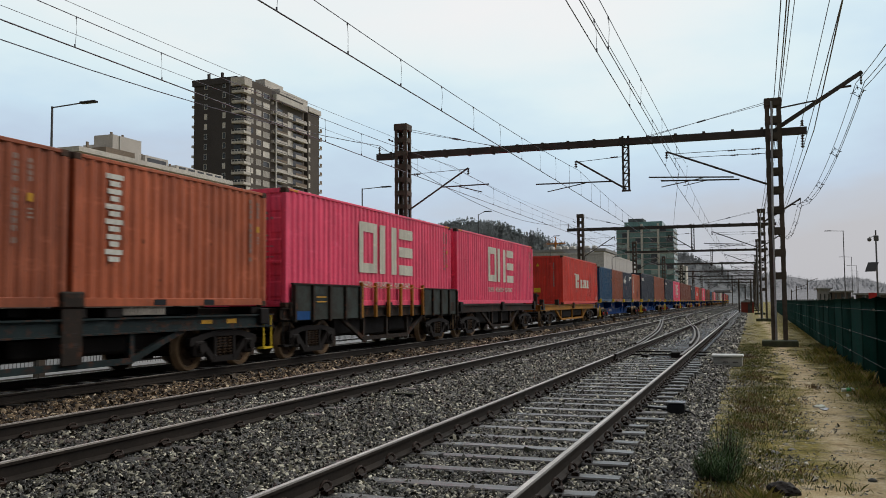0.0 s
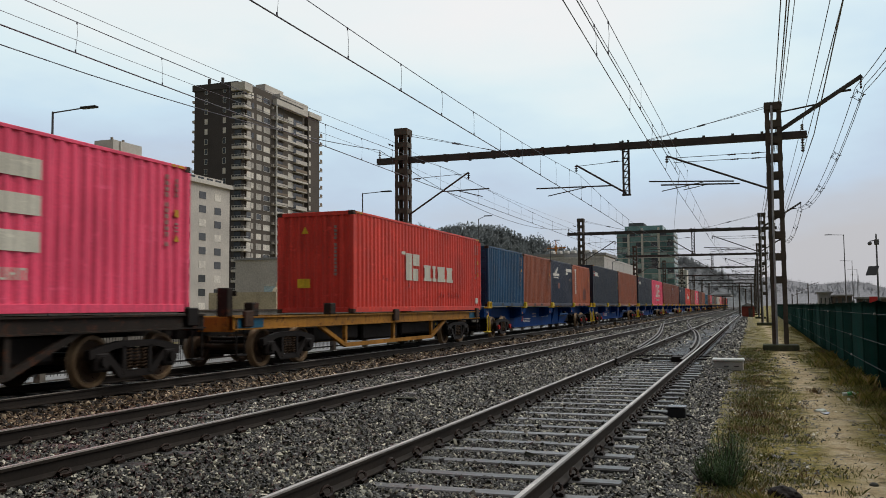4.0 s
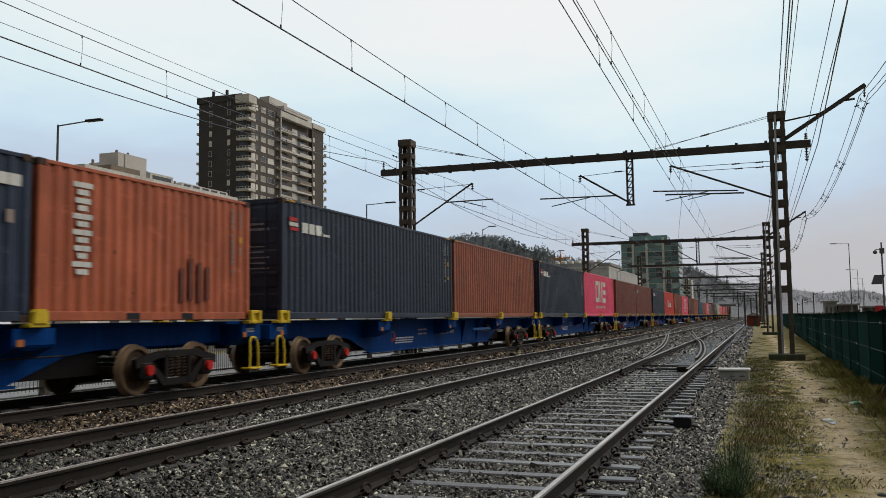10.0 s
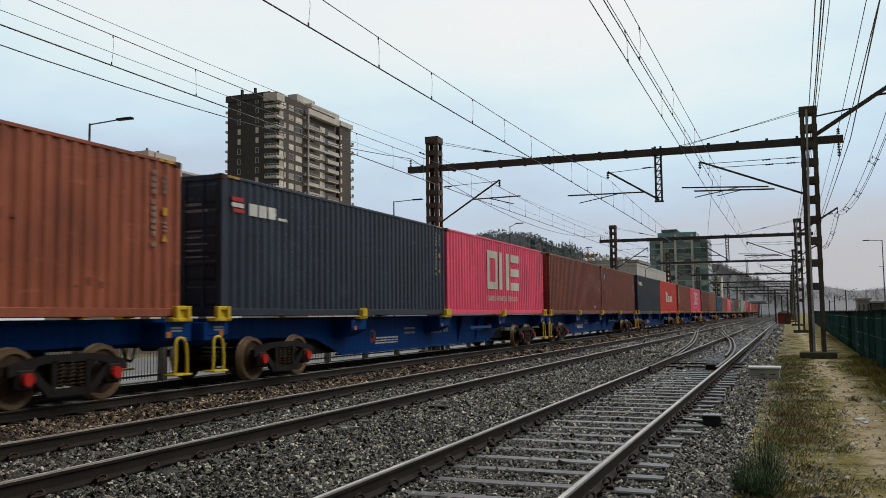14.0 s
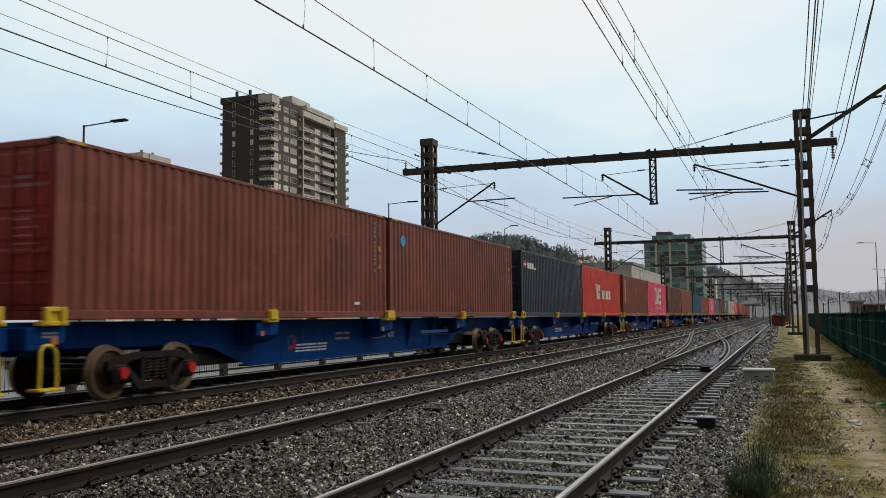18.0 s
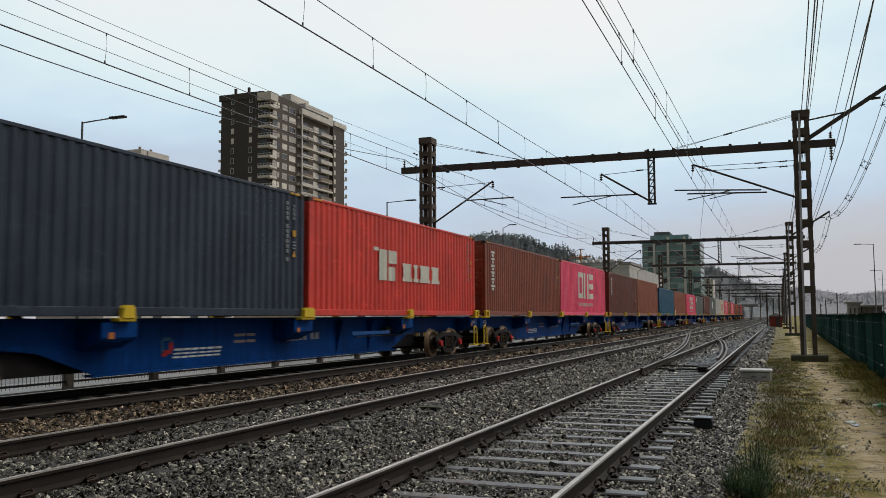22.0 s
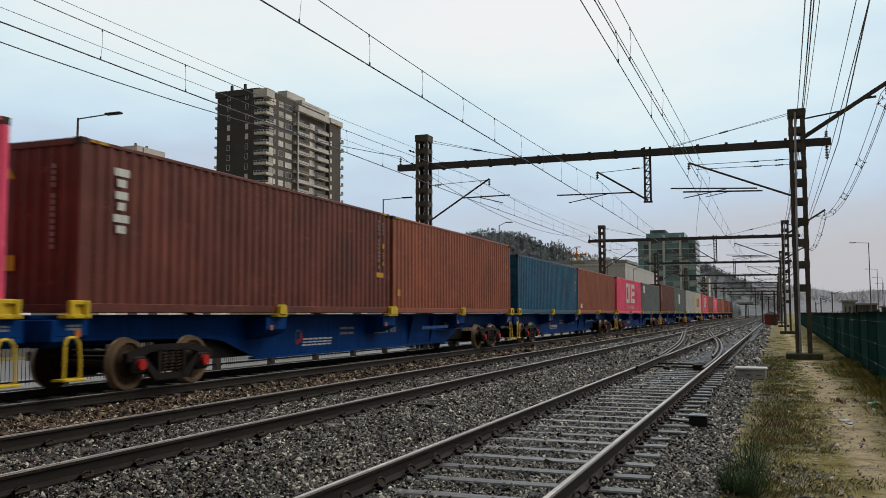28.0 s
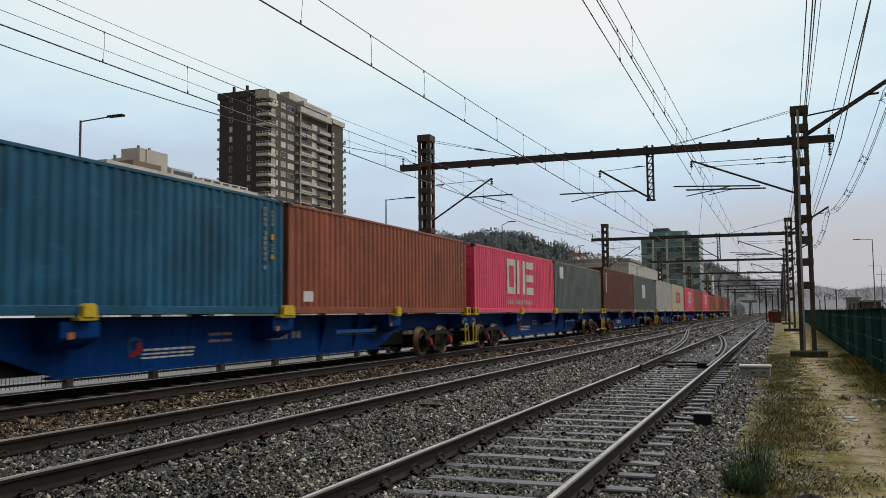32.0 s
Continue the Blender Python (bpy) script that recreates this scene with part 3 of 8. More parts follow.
def build_ground():
    xs = [-3000, -900, -300, -100, -40, -20, -14, -6, -0.9] + [-0.9 + 0.2 * k for k in range(1, 26)] + [5, 8, 14, 30, 80, 300, 900, 3000]
    ys = [-3000, -900, -200, -40, -10, 0] + [3 + 0.25 * k for k in range(0, 150)] + [42, 48, 56, 70, 90, 130, 200, 320, 520, 900, 3000]
    bm = bmesh.new()
    grid = [[bm.verts.new((x, y, verge_z(x, y) if x > -0.95 else -0.16)) for x in xs] for y in ys]
    for a, b in zip(grid, grid[1:]):
        for i in range(len(xs) - 1):
            bm.faces.new((a[i], a[i + 1], b[i + 1], b[i]))
    solid("ground", bm, M["soil"], "damp sandy soil with moss beside the railway", "ground", kind="structure")

    ys = [-320, -100, -30, -10] + [2 + 0.3 * k for k in range(0, 120)] + [40, 45, 52, 60, 75, 95, 130, 180, 260, 400, 700]
    xs = []
    for (a, _), (b, _) in zip(BED, BED[1:]):
        n = max(1, round((b - a) / 0.3))
        xs += [a + (b - a) * k / n for k in range(n)]
    xs.append(BED[-1][0])
    bm = bmesh.new()
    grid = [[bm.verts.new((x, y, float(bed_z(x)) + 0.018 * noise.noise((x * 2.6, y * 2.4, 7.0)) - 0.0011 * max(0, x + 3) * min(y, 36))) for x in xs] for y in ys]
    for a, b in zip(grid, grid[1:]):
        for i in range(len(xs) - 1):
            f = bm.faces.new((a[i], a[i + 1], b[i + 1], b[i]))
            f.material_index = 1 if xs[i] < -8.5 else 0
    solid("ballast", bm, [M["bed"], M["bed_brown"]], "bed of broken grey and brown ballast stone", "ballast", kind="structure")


RAIL = [(-0.07, 0.0), (0.07, 0.0), (0.07, 0.012), (0.012, 0.035), (0.010, 0.115), (0.034, 0.125), (0.0355, 0.150), (0.0310, 0.157), (0.0200, 0.16), (-0.0200, 0.16), (-0.0310, 0.157), (-0.0355, 0.150), (-0.034, 0.125), (-0.010, 0.115), (-0.012, 0.035), (-0.07, 0.012)]


def rail_mesh(pts, top, head="rail_top"):
    """A flat-bottomed rail along points (x, y), its head at the height top; the running face is polished."""
    bm = bmesh.new()
    rings = []
    for i, (x, y) in enumerate(pts):
        x2, y2 = pts[min(i + 1, len(pts) - 1)]
        x1, y1 = pts[max(i - 1, 0)]
        l = math.hypot(x2 - x1, y2 - y1)
        nx, ny = (y2 - y1) / l, -(x2 - x1) / l
        z = top(x) if callable(top) else top
        rings.append([bm.verts.new((x + nx * u, y + ny * u, z - 0.16 + v)) for u, v in RAIL])
    n = len(RAIL)
    for a, b in zip(rings, rings[1:]):
        for k in range(n):
            f = bm.faces.new((a[k], a[(k + 1) % n], b[(k + 1) % n], b[k]))
            f.material_index = 1 if k == 8 else 2 if k in (6, 7, 9, 10) else 0
    bm.faces.new(rings[0][::-1])
    bm.faces.new(rings[-1])
    return mesh_of("rail", bm, [M["rail_side"], M[head], M["rail_edge" if head == "rail_top" else head]])


def clip_mesh(rise=1.0):
    """A spring clip curled up out of its shoulder and back onto the rail's foot."""
    bm = bmesh.new()
    pts = [(0.128, -0.075, 0.026), (0.128, 0.02, 0.026), (0.124, 0.052, 0.040), (0.108, 0.068, 0.064), (0.086, 0.060, 0.082), (0.070, 0.034, 0.084), (0.062, 0.004, 0.066), (0.060, -0.016, 0.042), (0.072, -0.040, 0.030), (0.096, -0.050, 0.044)]
    bm_path(bm, [(x + 0.012, y, z * rise) for x, y, z in pts], 0.0135, 6)
    bm_box(bm, 0.095, 0.160, -0.05, 0.05, -0.004, 0.022)
    return mesh_of("rail_clip", bm, M["clip"])


def sleeper_mesh(length, material, seed=0.0):
    """A worn timber sleeper: edges split and uneven, the top slightly dished."""
    bm = bmesh.new()
    n = 18
    rings = []
    for k in range(n + 1):
        u = -length / 2 + length * k / n
        a = 0.012 * noise.noise((u * 3.1, seed, 0.0)) + 0.008 * noise.noise((u * 9.0, seed, 3.0))
        b = 0.012 * noise.noise((u * 3.1, seed, 7.0)) + 0.008 * noise.noise((u * 9.0, seed, 9.0))
        c = 0.006 * noise.noise((u * 2.0, seed, 5.0)) + 0.003 * noise.noise((u * 11.0, seed, 6.0))
        prof = ((-0.095 + a, -0.14), (-0.092 + a, -0.014), (-0.078 + a, -0.002 + c), (0.0, -0.005 + c), (0.078 + b, -0.002 + c), (0.092 + b, -0.014), (0.095 + b, -0.14))
        rings.append([bm.verts.new((u, y, z)) for y, z in prof])
    for p, q in zip(rings, rings[1:]):
        for k in range(6):
            bm.faces.new((p[k], q[k], q[k + 1], p[k + 1]))
    bm.faces.new(rings[0])
    bm.faces.new(rings[-1][::-1])
    return mesh_of("sleeper", bm, material)


def build_track(name, label, x, top, timber, y0, clip_to, parts_to, long_from=None):
    t = thing(name, label, "railway track", kind="structure")
    for side in (-1, 1):
        pts = [(x + side * HALF_GAUGE, y) for y in (-320, -30, 2, 10, 20, 40, 80, 160, 700)]
        part("rail", rail_mesh(pts, top), None, t)
    sl = [sleeper_mesh(2.58 + 0.03 * k, M[timber], 1.7 * k + 0.4) for k in range(6)]
    wide = sleeper_mesh(2.5, M["wet_timber"], 9.1)
    clip = clip_mesh(1.0 if x == NEAR else 0.6)
    rest = []
    k = 0
    y = y0
    while y < 150:
        gap = PITCH
        if long_from and long_from[0] < y < long_from[1]:
            gap = 0.54
        jx, jr = random.uniform(-0.03, 0.03), random.uniform(-0.6, 0.6)
        if y < parts_to:
            me = wide if long_from and long_from[0] < y < long_from[1] else sl[(k * 5) % 6]
            s = part("sleeper", me, None, t)
            s.matrix_basis = pose(x + jx - (0.12 if me == wide else 0), y, top - 0.16 - (0.004 if y > 32 else 0.022 if x == MID and k % 5 > 1 else 0.0) + random.uniform(-0.004, 0.004), 0, 0, jr)
        else:
            rest.append((x + jx, y, top - 0.19))
        if y < clip_to:
            for side in (-1, 1):
                for face in (-1, 1):
                    c = part("rail_clip", clip, None, t)
                    c.matrix_basis = pose(x + side * HALF_GAUGE, y + random.uniform(-0.01, 0.01), top - 0.155, 0, 0, (0 if face > 0 else 180) + random.uniform(-6, 6))
        k += 1
        y += gap
    if rest:
        bm = bmesh.new()
        for cx, cy, cz in rest:
            bm_box(bm, cx - 1.3, cx + 1.3, cy - 0.115, cy + 0.115, cz - 0.1, cz)
        r = part("far_sleepers", bm, M[timber], t)
        r["kind"] = "stuff"
    # the clips farther off, joined
    bm = bmesh.new()
    y = y0
    while y < (62 if x > FAR else 0):
        if y >= clip_to:
            for side in (-1, 1):
                for face in (-1, 1):
                    n = len(bm.verts)
                    bm.from_mesh(clip)
                    bmesh.ops.transform(bm, matrix=pose(x + side * HALF_GAUGE, y, top - 0.155, 0, 0, 0 if face > 0 else 180), verts=list(bm.verts)[n:])
        y += 0.54 if long_from and long_from[0] < y < long_from[1] else PITCH
    if len(bm.verts):
        part("far_rail_clips", bm, M["clip"], t)["kind"] = "stuff"
    return t


def smooth_line(pts, step=1.5):
    """Points every step metres on a smooth curve through pts (x, y)."""
    out = []
    for i in range(len(pts) - 1):
        p0, p1, p2, p3 = (pts[min(max(i + k, 0), len(pts) - 1)] for k in (-1, 0, 1, 2))
        n = max(1, int((p2[1] - p1[1]) / step))
        for k in range(n):
            u = k / n
            out.append(tuple(0.5 * (2 * b + (c - a) * u + (2 * a - 5 * b + 4 * c - d) * u * u + (3 * b - a - 3 * c + d) * u ** 3) for a, b, c, d in zip(p0, p1, p2, p3)))
    return out + [pts[-1]]


def build_crossover():
    t = thing("crossover_track", "curved crossover rails linking the siding with the next track", "railway switch", kind="structure")
    right = ((-1.70, 22.5), (-1.71, 28.5), (-1.89, 34.0), (-2.27, 40.6), (-2.80, 47.8), (-3.28, 52.4), (-4.05, 61.5), (-5.05, 74.0), (-5.50, 86.0), (-5.56, 98.0))
    left = ((-3.31, 22.5), (-3.38, 28.4), (-3.58, 32.9), (-3.77, 36.9), (-4.16, 42.9), (-4.96, 52.5), (-6.08, 65.4), (-6.88, 76.0), (-7.26, 88.0), (-7.30, 98.0))
    for line, wing in ((right, 0.16), (left, 0.14)):
        pts = smooth_line(line)
        rise = lambda x: float(np.interp(-x, [3.5, 5.6], [TOP_NEAR + 0.03, TOP_MID + 0.01]))
        part("switch_rail", rail_mesh(pts, rise, "rail_dull"), None, t)
        part("guard_rail", rail_mesh([(x - wing, y) for x, y in pts if 27 < y < 62], rise, "rail_dull"), None, t)
    # check rails and the frog
    for x0, x1, y0, y1 in ((-1.74, -1.74, 40, 46), (-3.30, -3.62, 35.5, 40.5), (-3.62, -3.30, 41.5, 47.0)):
        part("check_rail", rail_mesh([(x0, y0), ((x0 + x1) / 2, (y0 + y1) / 2), (x1, y1)], TOP_NEAR + 0.01, "rail_dull"), None, t)
    # stretcher bars and the lever boxes of the points
    bm = bmesh.new()
    bm_box(bm, -3.4, -1.2, 24.9, 24.98, 0.10, 0.14)
    bm_box(bm, -3.4, -1.2, 26.4, 26.48, 0.10, 0.14)
    part("stretcher_bar", bm, M["iron"], t)
    for x, w, h in ((-2.80, 0.09, 0.15), (-1.98, 0.13, 0.22)):
        bm = bmesh.new()
        bm_box(bm, x - w, x + w, 24.4, 24.85, 0.05, h, 0.02)
        part("switch_lock", bm, M["iron"], t)


STONE_BANDS = ((3.6, 10.0, 2450, 0.60), (10.0, 18.0, 1450, 0.67), (18.0, 30.0, 720, 0.80), (30.0, 52.0, 170, 1.25), (52.0, 105.0, 34, 2.2))
FLAKE = np.array([(-1, -1, -0.7), (1, -1, -0.7), (1, 1, -0.7), (-1, 1, -0.7), (-0.45, 0, 0.8), (0.45, 0, 0.8)])
FLAKE_FACES = np.array([(0, 1, 5), (0, 5, 4), (2, 3, 4), (2, 4, 5), (1, 2, 5), (3, 0, 4)])


def flakes(p, z, size, rng):
    """Angular broken stones lying at points p, heights z: corners and faces."""
    n = len(p)
    v = FLAKE[None] + rng.uniform(-0.45, 0.45, (n, 6, 3))
    v *= np.column_stack((rng.uniform(1.0, 2.3, n), rng.uniform(0.6, 1.15, n), rng.uniform(0.45, 1.1, n)))[:, None, :]
    v *= size[:, None, None]
    for i, j, ang in ((1, 2, rng.normal(0, 0.6, n)), (0, 2, rng.normal(0, 0.6, n)), (0, 1, rng.uniform(0, 6.283, n))):
        u, w = v[:, :, i].copy(), v[:, :, j].copy()
        v[:, :, i] = u * np.cos(ang)[:, None] - w * np.sin(ang)[:, None]
        v[:, :, j] = u * np.sin(ang)[:, None] + w * np.cos(ang)[:, None]
    v += np.column_stack((p, z))[:, None, :]
    return v.reshape(-1, 3), (FLAKE_FACES[None] + 6 * np.arange(n)[:, None, None]).reshape(-1, 3)


def stone_cloud(name, x0, x1, material, label, rng, keep, coarse=1.0):
    ps, zs, sizes = [], [], []
    for ya, yb, dens, grow in STONE_BANDS:
        n = int((x1 - x0) * (yb - ya) * dens / coarse ** 2)
        p = np.column_stack((rng.uniform(x0, x1, n), rng.uniform(ya, yb, n)))
        p = p[(p[:, 0] > -1.13 * p[:, 1] - 0.6) & (p[:, 0] < 0.24 * p[:, 1] + 0.3) & (0.93 * p[:, 1] - 0.36 * p[:, 0] > 6.3)]
        p = p[keep(p[:, 0], p[:, 1])]
        n = len(p)
        ps.append(p)
        sizes.append(rng.gamma(8, 1 / 8, n) * 0.0185 * grow * coarse)
        zs.append(bed_z(p[:, 0]) - 0.0011 * np.maximum(0, p[:, 0] + 3) * np.minimum(p[:, 1], 36) + rng.uniform(-0.002, 0.024, n))
    verts, faces = flakes(np.concatenate(ps), np.concatenate(zs), np.concatenate(sizes), rng)
    tagged(new(name, array_mesh(name, verts, faces, material)), label, "ballast stones", kind="stuff")


def build_stones():
    rng = np.random.default_rng(5)

    def clear(x, y):
        ok = np.ones(len(x), bool)
        for c in (NEAR, MID, FAR):
            for s in (-1, 1):
                ok &= np.abs(x - c - s * HALF_GAUGE) > 0.085
        k = (y - 3.0 + PITCH / 2) % PITCH - PITCH / 2
        on = (np.abs(x - NEAR) < 1.31) & (np.abs(k) < 0.10) & (y < 24)
        buried = np.where((x > NEAR + 0.98) & (y > 12.5), 0.75, 0.13)
        ok &= ~(on & (rng.uniform(0, 1, len(x)) > buried))
        j = np.round((y - 3.2) / PITCH)
        ok &= ~((np.abs(x - MID - 1.12) < 0.20) & (np.abs(y - 3.2 - j * PITCH) < 0.085) & (j % 5 < 2))
        ok &= ~((np.abs(x - NEAR) < 1.4) & (y > 24) & (rng.uniform(0, 1, len(x)) > 0.8))
        return ok

    stone_cloud("loose_ballast_stones", -8.3, -0.42, M["stone"], "wet grey broken ballast stones between the tracks", rng, clear)
    stone_cloud("brown_ballast_stones", -10.6, -8.1, M["stone_brown"], "rusty brown ballast stones beside the train's track", rng, clear, 1.5)


build_ground()
build_track("near_track", "siding with worn grey timber sleepers and spring clips", NEAR, TOP_NEAR, "sleeper", 3.0, 17.0, 112.0, (23.5, 50.0))
build_track("middle_track", "rusty track with sleepers sunk in ballast", MID, TOP_MID, "sleeper", 3.2, 16.0, 60.0)
build_track("train_track", "track with oily dark sleepers under the freight train", FAR, TOP_FAR, "sleeper_dark", 3.1, 4.0, 70.0)
build_crossover()
build_stones()


# ---- the freight train ----
W2 = 1.219
CACHE = {}


def cached(key, make):
    if key not in CACHE:
        CACHE[key] = make()
    return CACHE[key]


def wave(y0, y1, pitch=0.278, deep=0.036):
    """Trapezoid waves between y0 and y1: (y, depth) points."""
    n = max(1, round((y1 - y0) / pitch))
    p = (y1 - y0) / n
    out = []
    for k in range(n):
        a = y0 + k * p
        out += [(a, 0.0), (a + 0.26 * p, 0.0), (a + 0.5 * p, deep), (a + 0.76 * p, deep)]
    return out + [(y1, 0.0)]


def sheet_side(length, height, sign, material):
    bm = bmesh.new()
    lo, hi = 0.16, height - 0.07
    prev = None
    for y, d in wave(0.14, length - 0.14):
        x = sign * (W2 - 0.012 - d)
        cur = (bm.verts.new((x, y, lo)), bm.verts.new((x, y, hi)))
        if prev:
            bm.faces.new((prev[0], cur[0], cur[1], prev[1]))
        prev = cur
    return mesh_of("side_panel", bm, material)


def sheet_end(height, y, out, material, deep=0.045):
    bm = bmesh.new()
    prev = None
    for x, d in wave(-W2 + 0.13, W2 - 0.13, 0.27, deep):
        cur = (bm.verts.new((x, y - out * d, 0.16)), bm.verts.new((x, y - out * d, height - 0.10)))
        if prev:
            bm.faces.new((prev[0], cur[0], cur[1], prev[1]))
        prev = cur
    return mesh_of("end_panel", bm, material)


def roof_mesh(length, height, material):
    bm = bmesh.new()
    prev = None
    for y, d in wave(0.1, length - 0.1, 0.3, 0.02):
        cur = (bm.verts.new((-W2 + 0.06, y, height - 0.012 - d)), bm.verts.new((W2 - 0.06, y, height - 0.012 - d)))
        if prev:
            bm.faces.new((prev[0], cur[0], cur[1], prev[1]))
        prev = cur
    return mesh_of("roof", bm, material)


def door_mesh(height, x0, x1, material):
    """A door leaf with five pressed panels, drawn in one profile."""
    bm = bmesh.new()
    lo, hi = 0.17, height - 0.13
    step = (hi - lo) / 5
    front = []
    for k in range(5):
        z = lo + k * step
        front += [(0.030, z), (0.030, z + 0.06), (0.016, z + 0.10), (0.016, z + step - 0.10), (0.030, z + step - 0.06)]
    bm_extrude(bm, front + [(0.030, hi), (0.075, hi), (0.075, lo)], 0, x0, x1)
    return mesh_of("door", bm, material)


def tube_mesh(name, a, b, r, material, n=7):
    bm = bmesh.new()
    bm_tube(bm, a, b, r, n)
    return mesh_of(name, bm, material)


def box_mesh(name, dims, material, bevel=0.0):
    bm = bmesh.new()
    bm_box(bm, *dims, bevel)
    return mesh_of(name, bm, material)


def marks_on_side(box, key, blocks, material, name="marking", label="", x=W2 - 0.002):
    """Flat painted blocks on the side that faces the tracks: (y0, y1, z0, z1) each."""
    def make():
        bm = bmesh.new()
        for y0, y1, z0, z1 in blocks:
            bm_box(bm, x - 0.004, x + 0.001, y0, y1, z0, z1)
        return mesh_of(name, bm, material)
    ob = part(name, cached(key, make), None, box, label)
    if len(blocks) > 1:
        ob["kind"] = "stuff"
    return ob


def round_sticker(box, L, H):
    """A blue disc near the container's end."""
    def make():
        bm = bmesh.new()
        turn = Matrix.Translation((W2 - 0.002, 0.96, 2.28)) @ Matrix.Rotation(math.pi / 2, 4, 'Y')
        bmesh.ops.create_cone(bm, cap_ends=True, segments=28, radius1=0.17, radius2=0.17, depth=0.005, matrix=turn)
        return mesh_of("sticker", bm, M["blue_sticker"])
    part("sticker", cached("round_sticker", make), None, box, "round blue sticker")


def logo_ring_bars(box, L, H):
    """A cream square ring, two upright bars and three level bars, with a row of small bars below."""
    y, h = 4.17, 1.47
    z = 0.97 if H > 2.7 else 0.79
    t = 0.28
    ring = [(y, y + t, z, z + h), (y + 0.98, y + 1.26, z, z + h), (y + t, y + 0.98, z, z + t), (y + t, y + 0.98, z + h - t, z + h)]
    bars = [(y + 1.46, y + 1.86, z, z + h), (y + 2.36, y + 2.76, z, z + h)]
    level = [(y + 2.98, y + 4.14, z + k * 0.575, z + k * 0.575 + 0.32) for k in range(3)]
    for k, b in enumerate((ring, bars, level)):
        marks_on_side(box, ("ringbars", L, H, k), b, M["cream_paint"], "logo", "large cream geometric logo")
    small, q = [], y
    for k in range(19):
        small += [(q, q + 0.035, z - 0.44, z - 0.25), (q + 0.105, q + 0.14, z - 0.44, z - 0.25)]
        small.append((q + 0.035, q + 0.105, z - (0.285, 0.44, 0.36)[k % 3], z - (0.25, 0.405, 0.325)[k % 3]))
        q += 0.19 + (0.16 if k in (4, 11) else 0)
    marks_on_side(box, ("ringfoot", L, H), small, M["cream_paint"], "lettering")


def logo_tall_word(box, L, H):
    """A tall cream mark with four shorter blocks beside it."""
    y, z = 3.95, 1.02
    tall = [(y, y + 0.52, z, z + 0.88), (y + 0.62, y + 1.08, z, z + 0.4), (y + 0.62, y + 1.2, z + 0.5, z + 0.88)]
    for k, b in enumerate((tall, [(y - 0.36, y - 0.04, z + 0.82, z + 0.92)])):
        marks_on_side(box, ("tallword", L, H, k), b, M["cream_paint"], "logo", "cream painted mark")
    short = []
    for y0, w in ((5.58, 0.72), (6.42, 0.38), (6.92, 0.86), (7.9, 0.7)):
        short += [(y0, y0 + w, z + 0.02, z + 0.13), (y0 + 0.06, y0 + w - 0.1, z + 0.13, z + 0.46), (y0, y0 + w - 0.06, z + 0.46, z + 0.56)]
    marks_on_side(box, ("tallshort", L, H), short, M["cream_paint"], "lettering", "row of cream blocks")


def logo_upright_stack(box, L, H, n=6, z1=None, material="white", tall=0.265):
    """Letter-sized plain blocks stacked upright near the end."""
    top = (H - 0.36) if z1 is None else z1
    b = []
    for k in range(n):
        z = top - k * tall
        w = (0.44, 0.36, 0.44)[k % 3] * (1.0 if tall < 0.3 else 0.85)
        b += [(0.98 - w / 2, 0.98 + w / 2, z - 0.34 * tall, z), (0.98 - w * 0.3, 0.98 + w * 0.3, z - 0.81 * tall, z - 0.47 * tall)]
    marks_on_side(box, ("stack", L, H, n, top, material, tall), b, M[material], "logo", "upright stack of painted blocks")


def logo_small_flag(box, L, H):
    """A small flag mark with slanting word blocks in the upper corner."""
    y, z = 0.36, 2.13
    marks_on_side(box, ("flag", L, H), [(y, y + 0.40, z + 0.25, z + 0.34), (y + 0.04, y + 0.44, z + 0.02, z + 0.10)], M["red_sticker"], "flag_mark")
    marks_on_side(box, ("flagw", L, H), [(y, y + 0.42, z + 0.13, z + 0.22)] + [(y + 0.62 + 0.36 * k, y + 0.92 + 0.36 * k, z, z + 0.26) for k in range(3)] + [(y + 1.74, y + 2.1, z, z + 0.06)], M["white"], "logo", "small white flag and word blocks")


def logo_wing(box, L, H):
    blocks = [(0.62, 2.21, 1.72, 1.87), (0.75, 1.98, 1.60, 1.67)] + [(1.0 + 0.13 * k, 1.55 + 0.075 * k, 1.90 + 0.055 * k, 1.945 + 0.055 * k) for k in range(6)]
    marks_on_side(box, ("wing", L, H), blocks, M["white"], "logo", "white winged emblem over word bars")
    marks_on_side(box, ("wingcode", L, H), [(4.12, 5.84, 2.07, 2.25), (4.12, 4.75, 1.89, 2.02)], M["white"], "lettering")
    marks_on_side(box, ("wingpatch", L, H), [(1.9, 2.25, 1.02, 1.34)], M["c_rust"], "patch", "rust-red repair patch")
    marks_on_side(box, ("wingtag", L, H), [(5.2, 5.34, 1.52, 1.66), (5.58, 5.72, 1.5, 1.7)], M["faint"], "sticker")


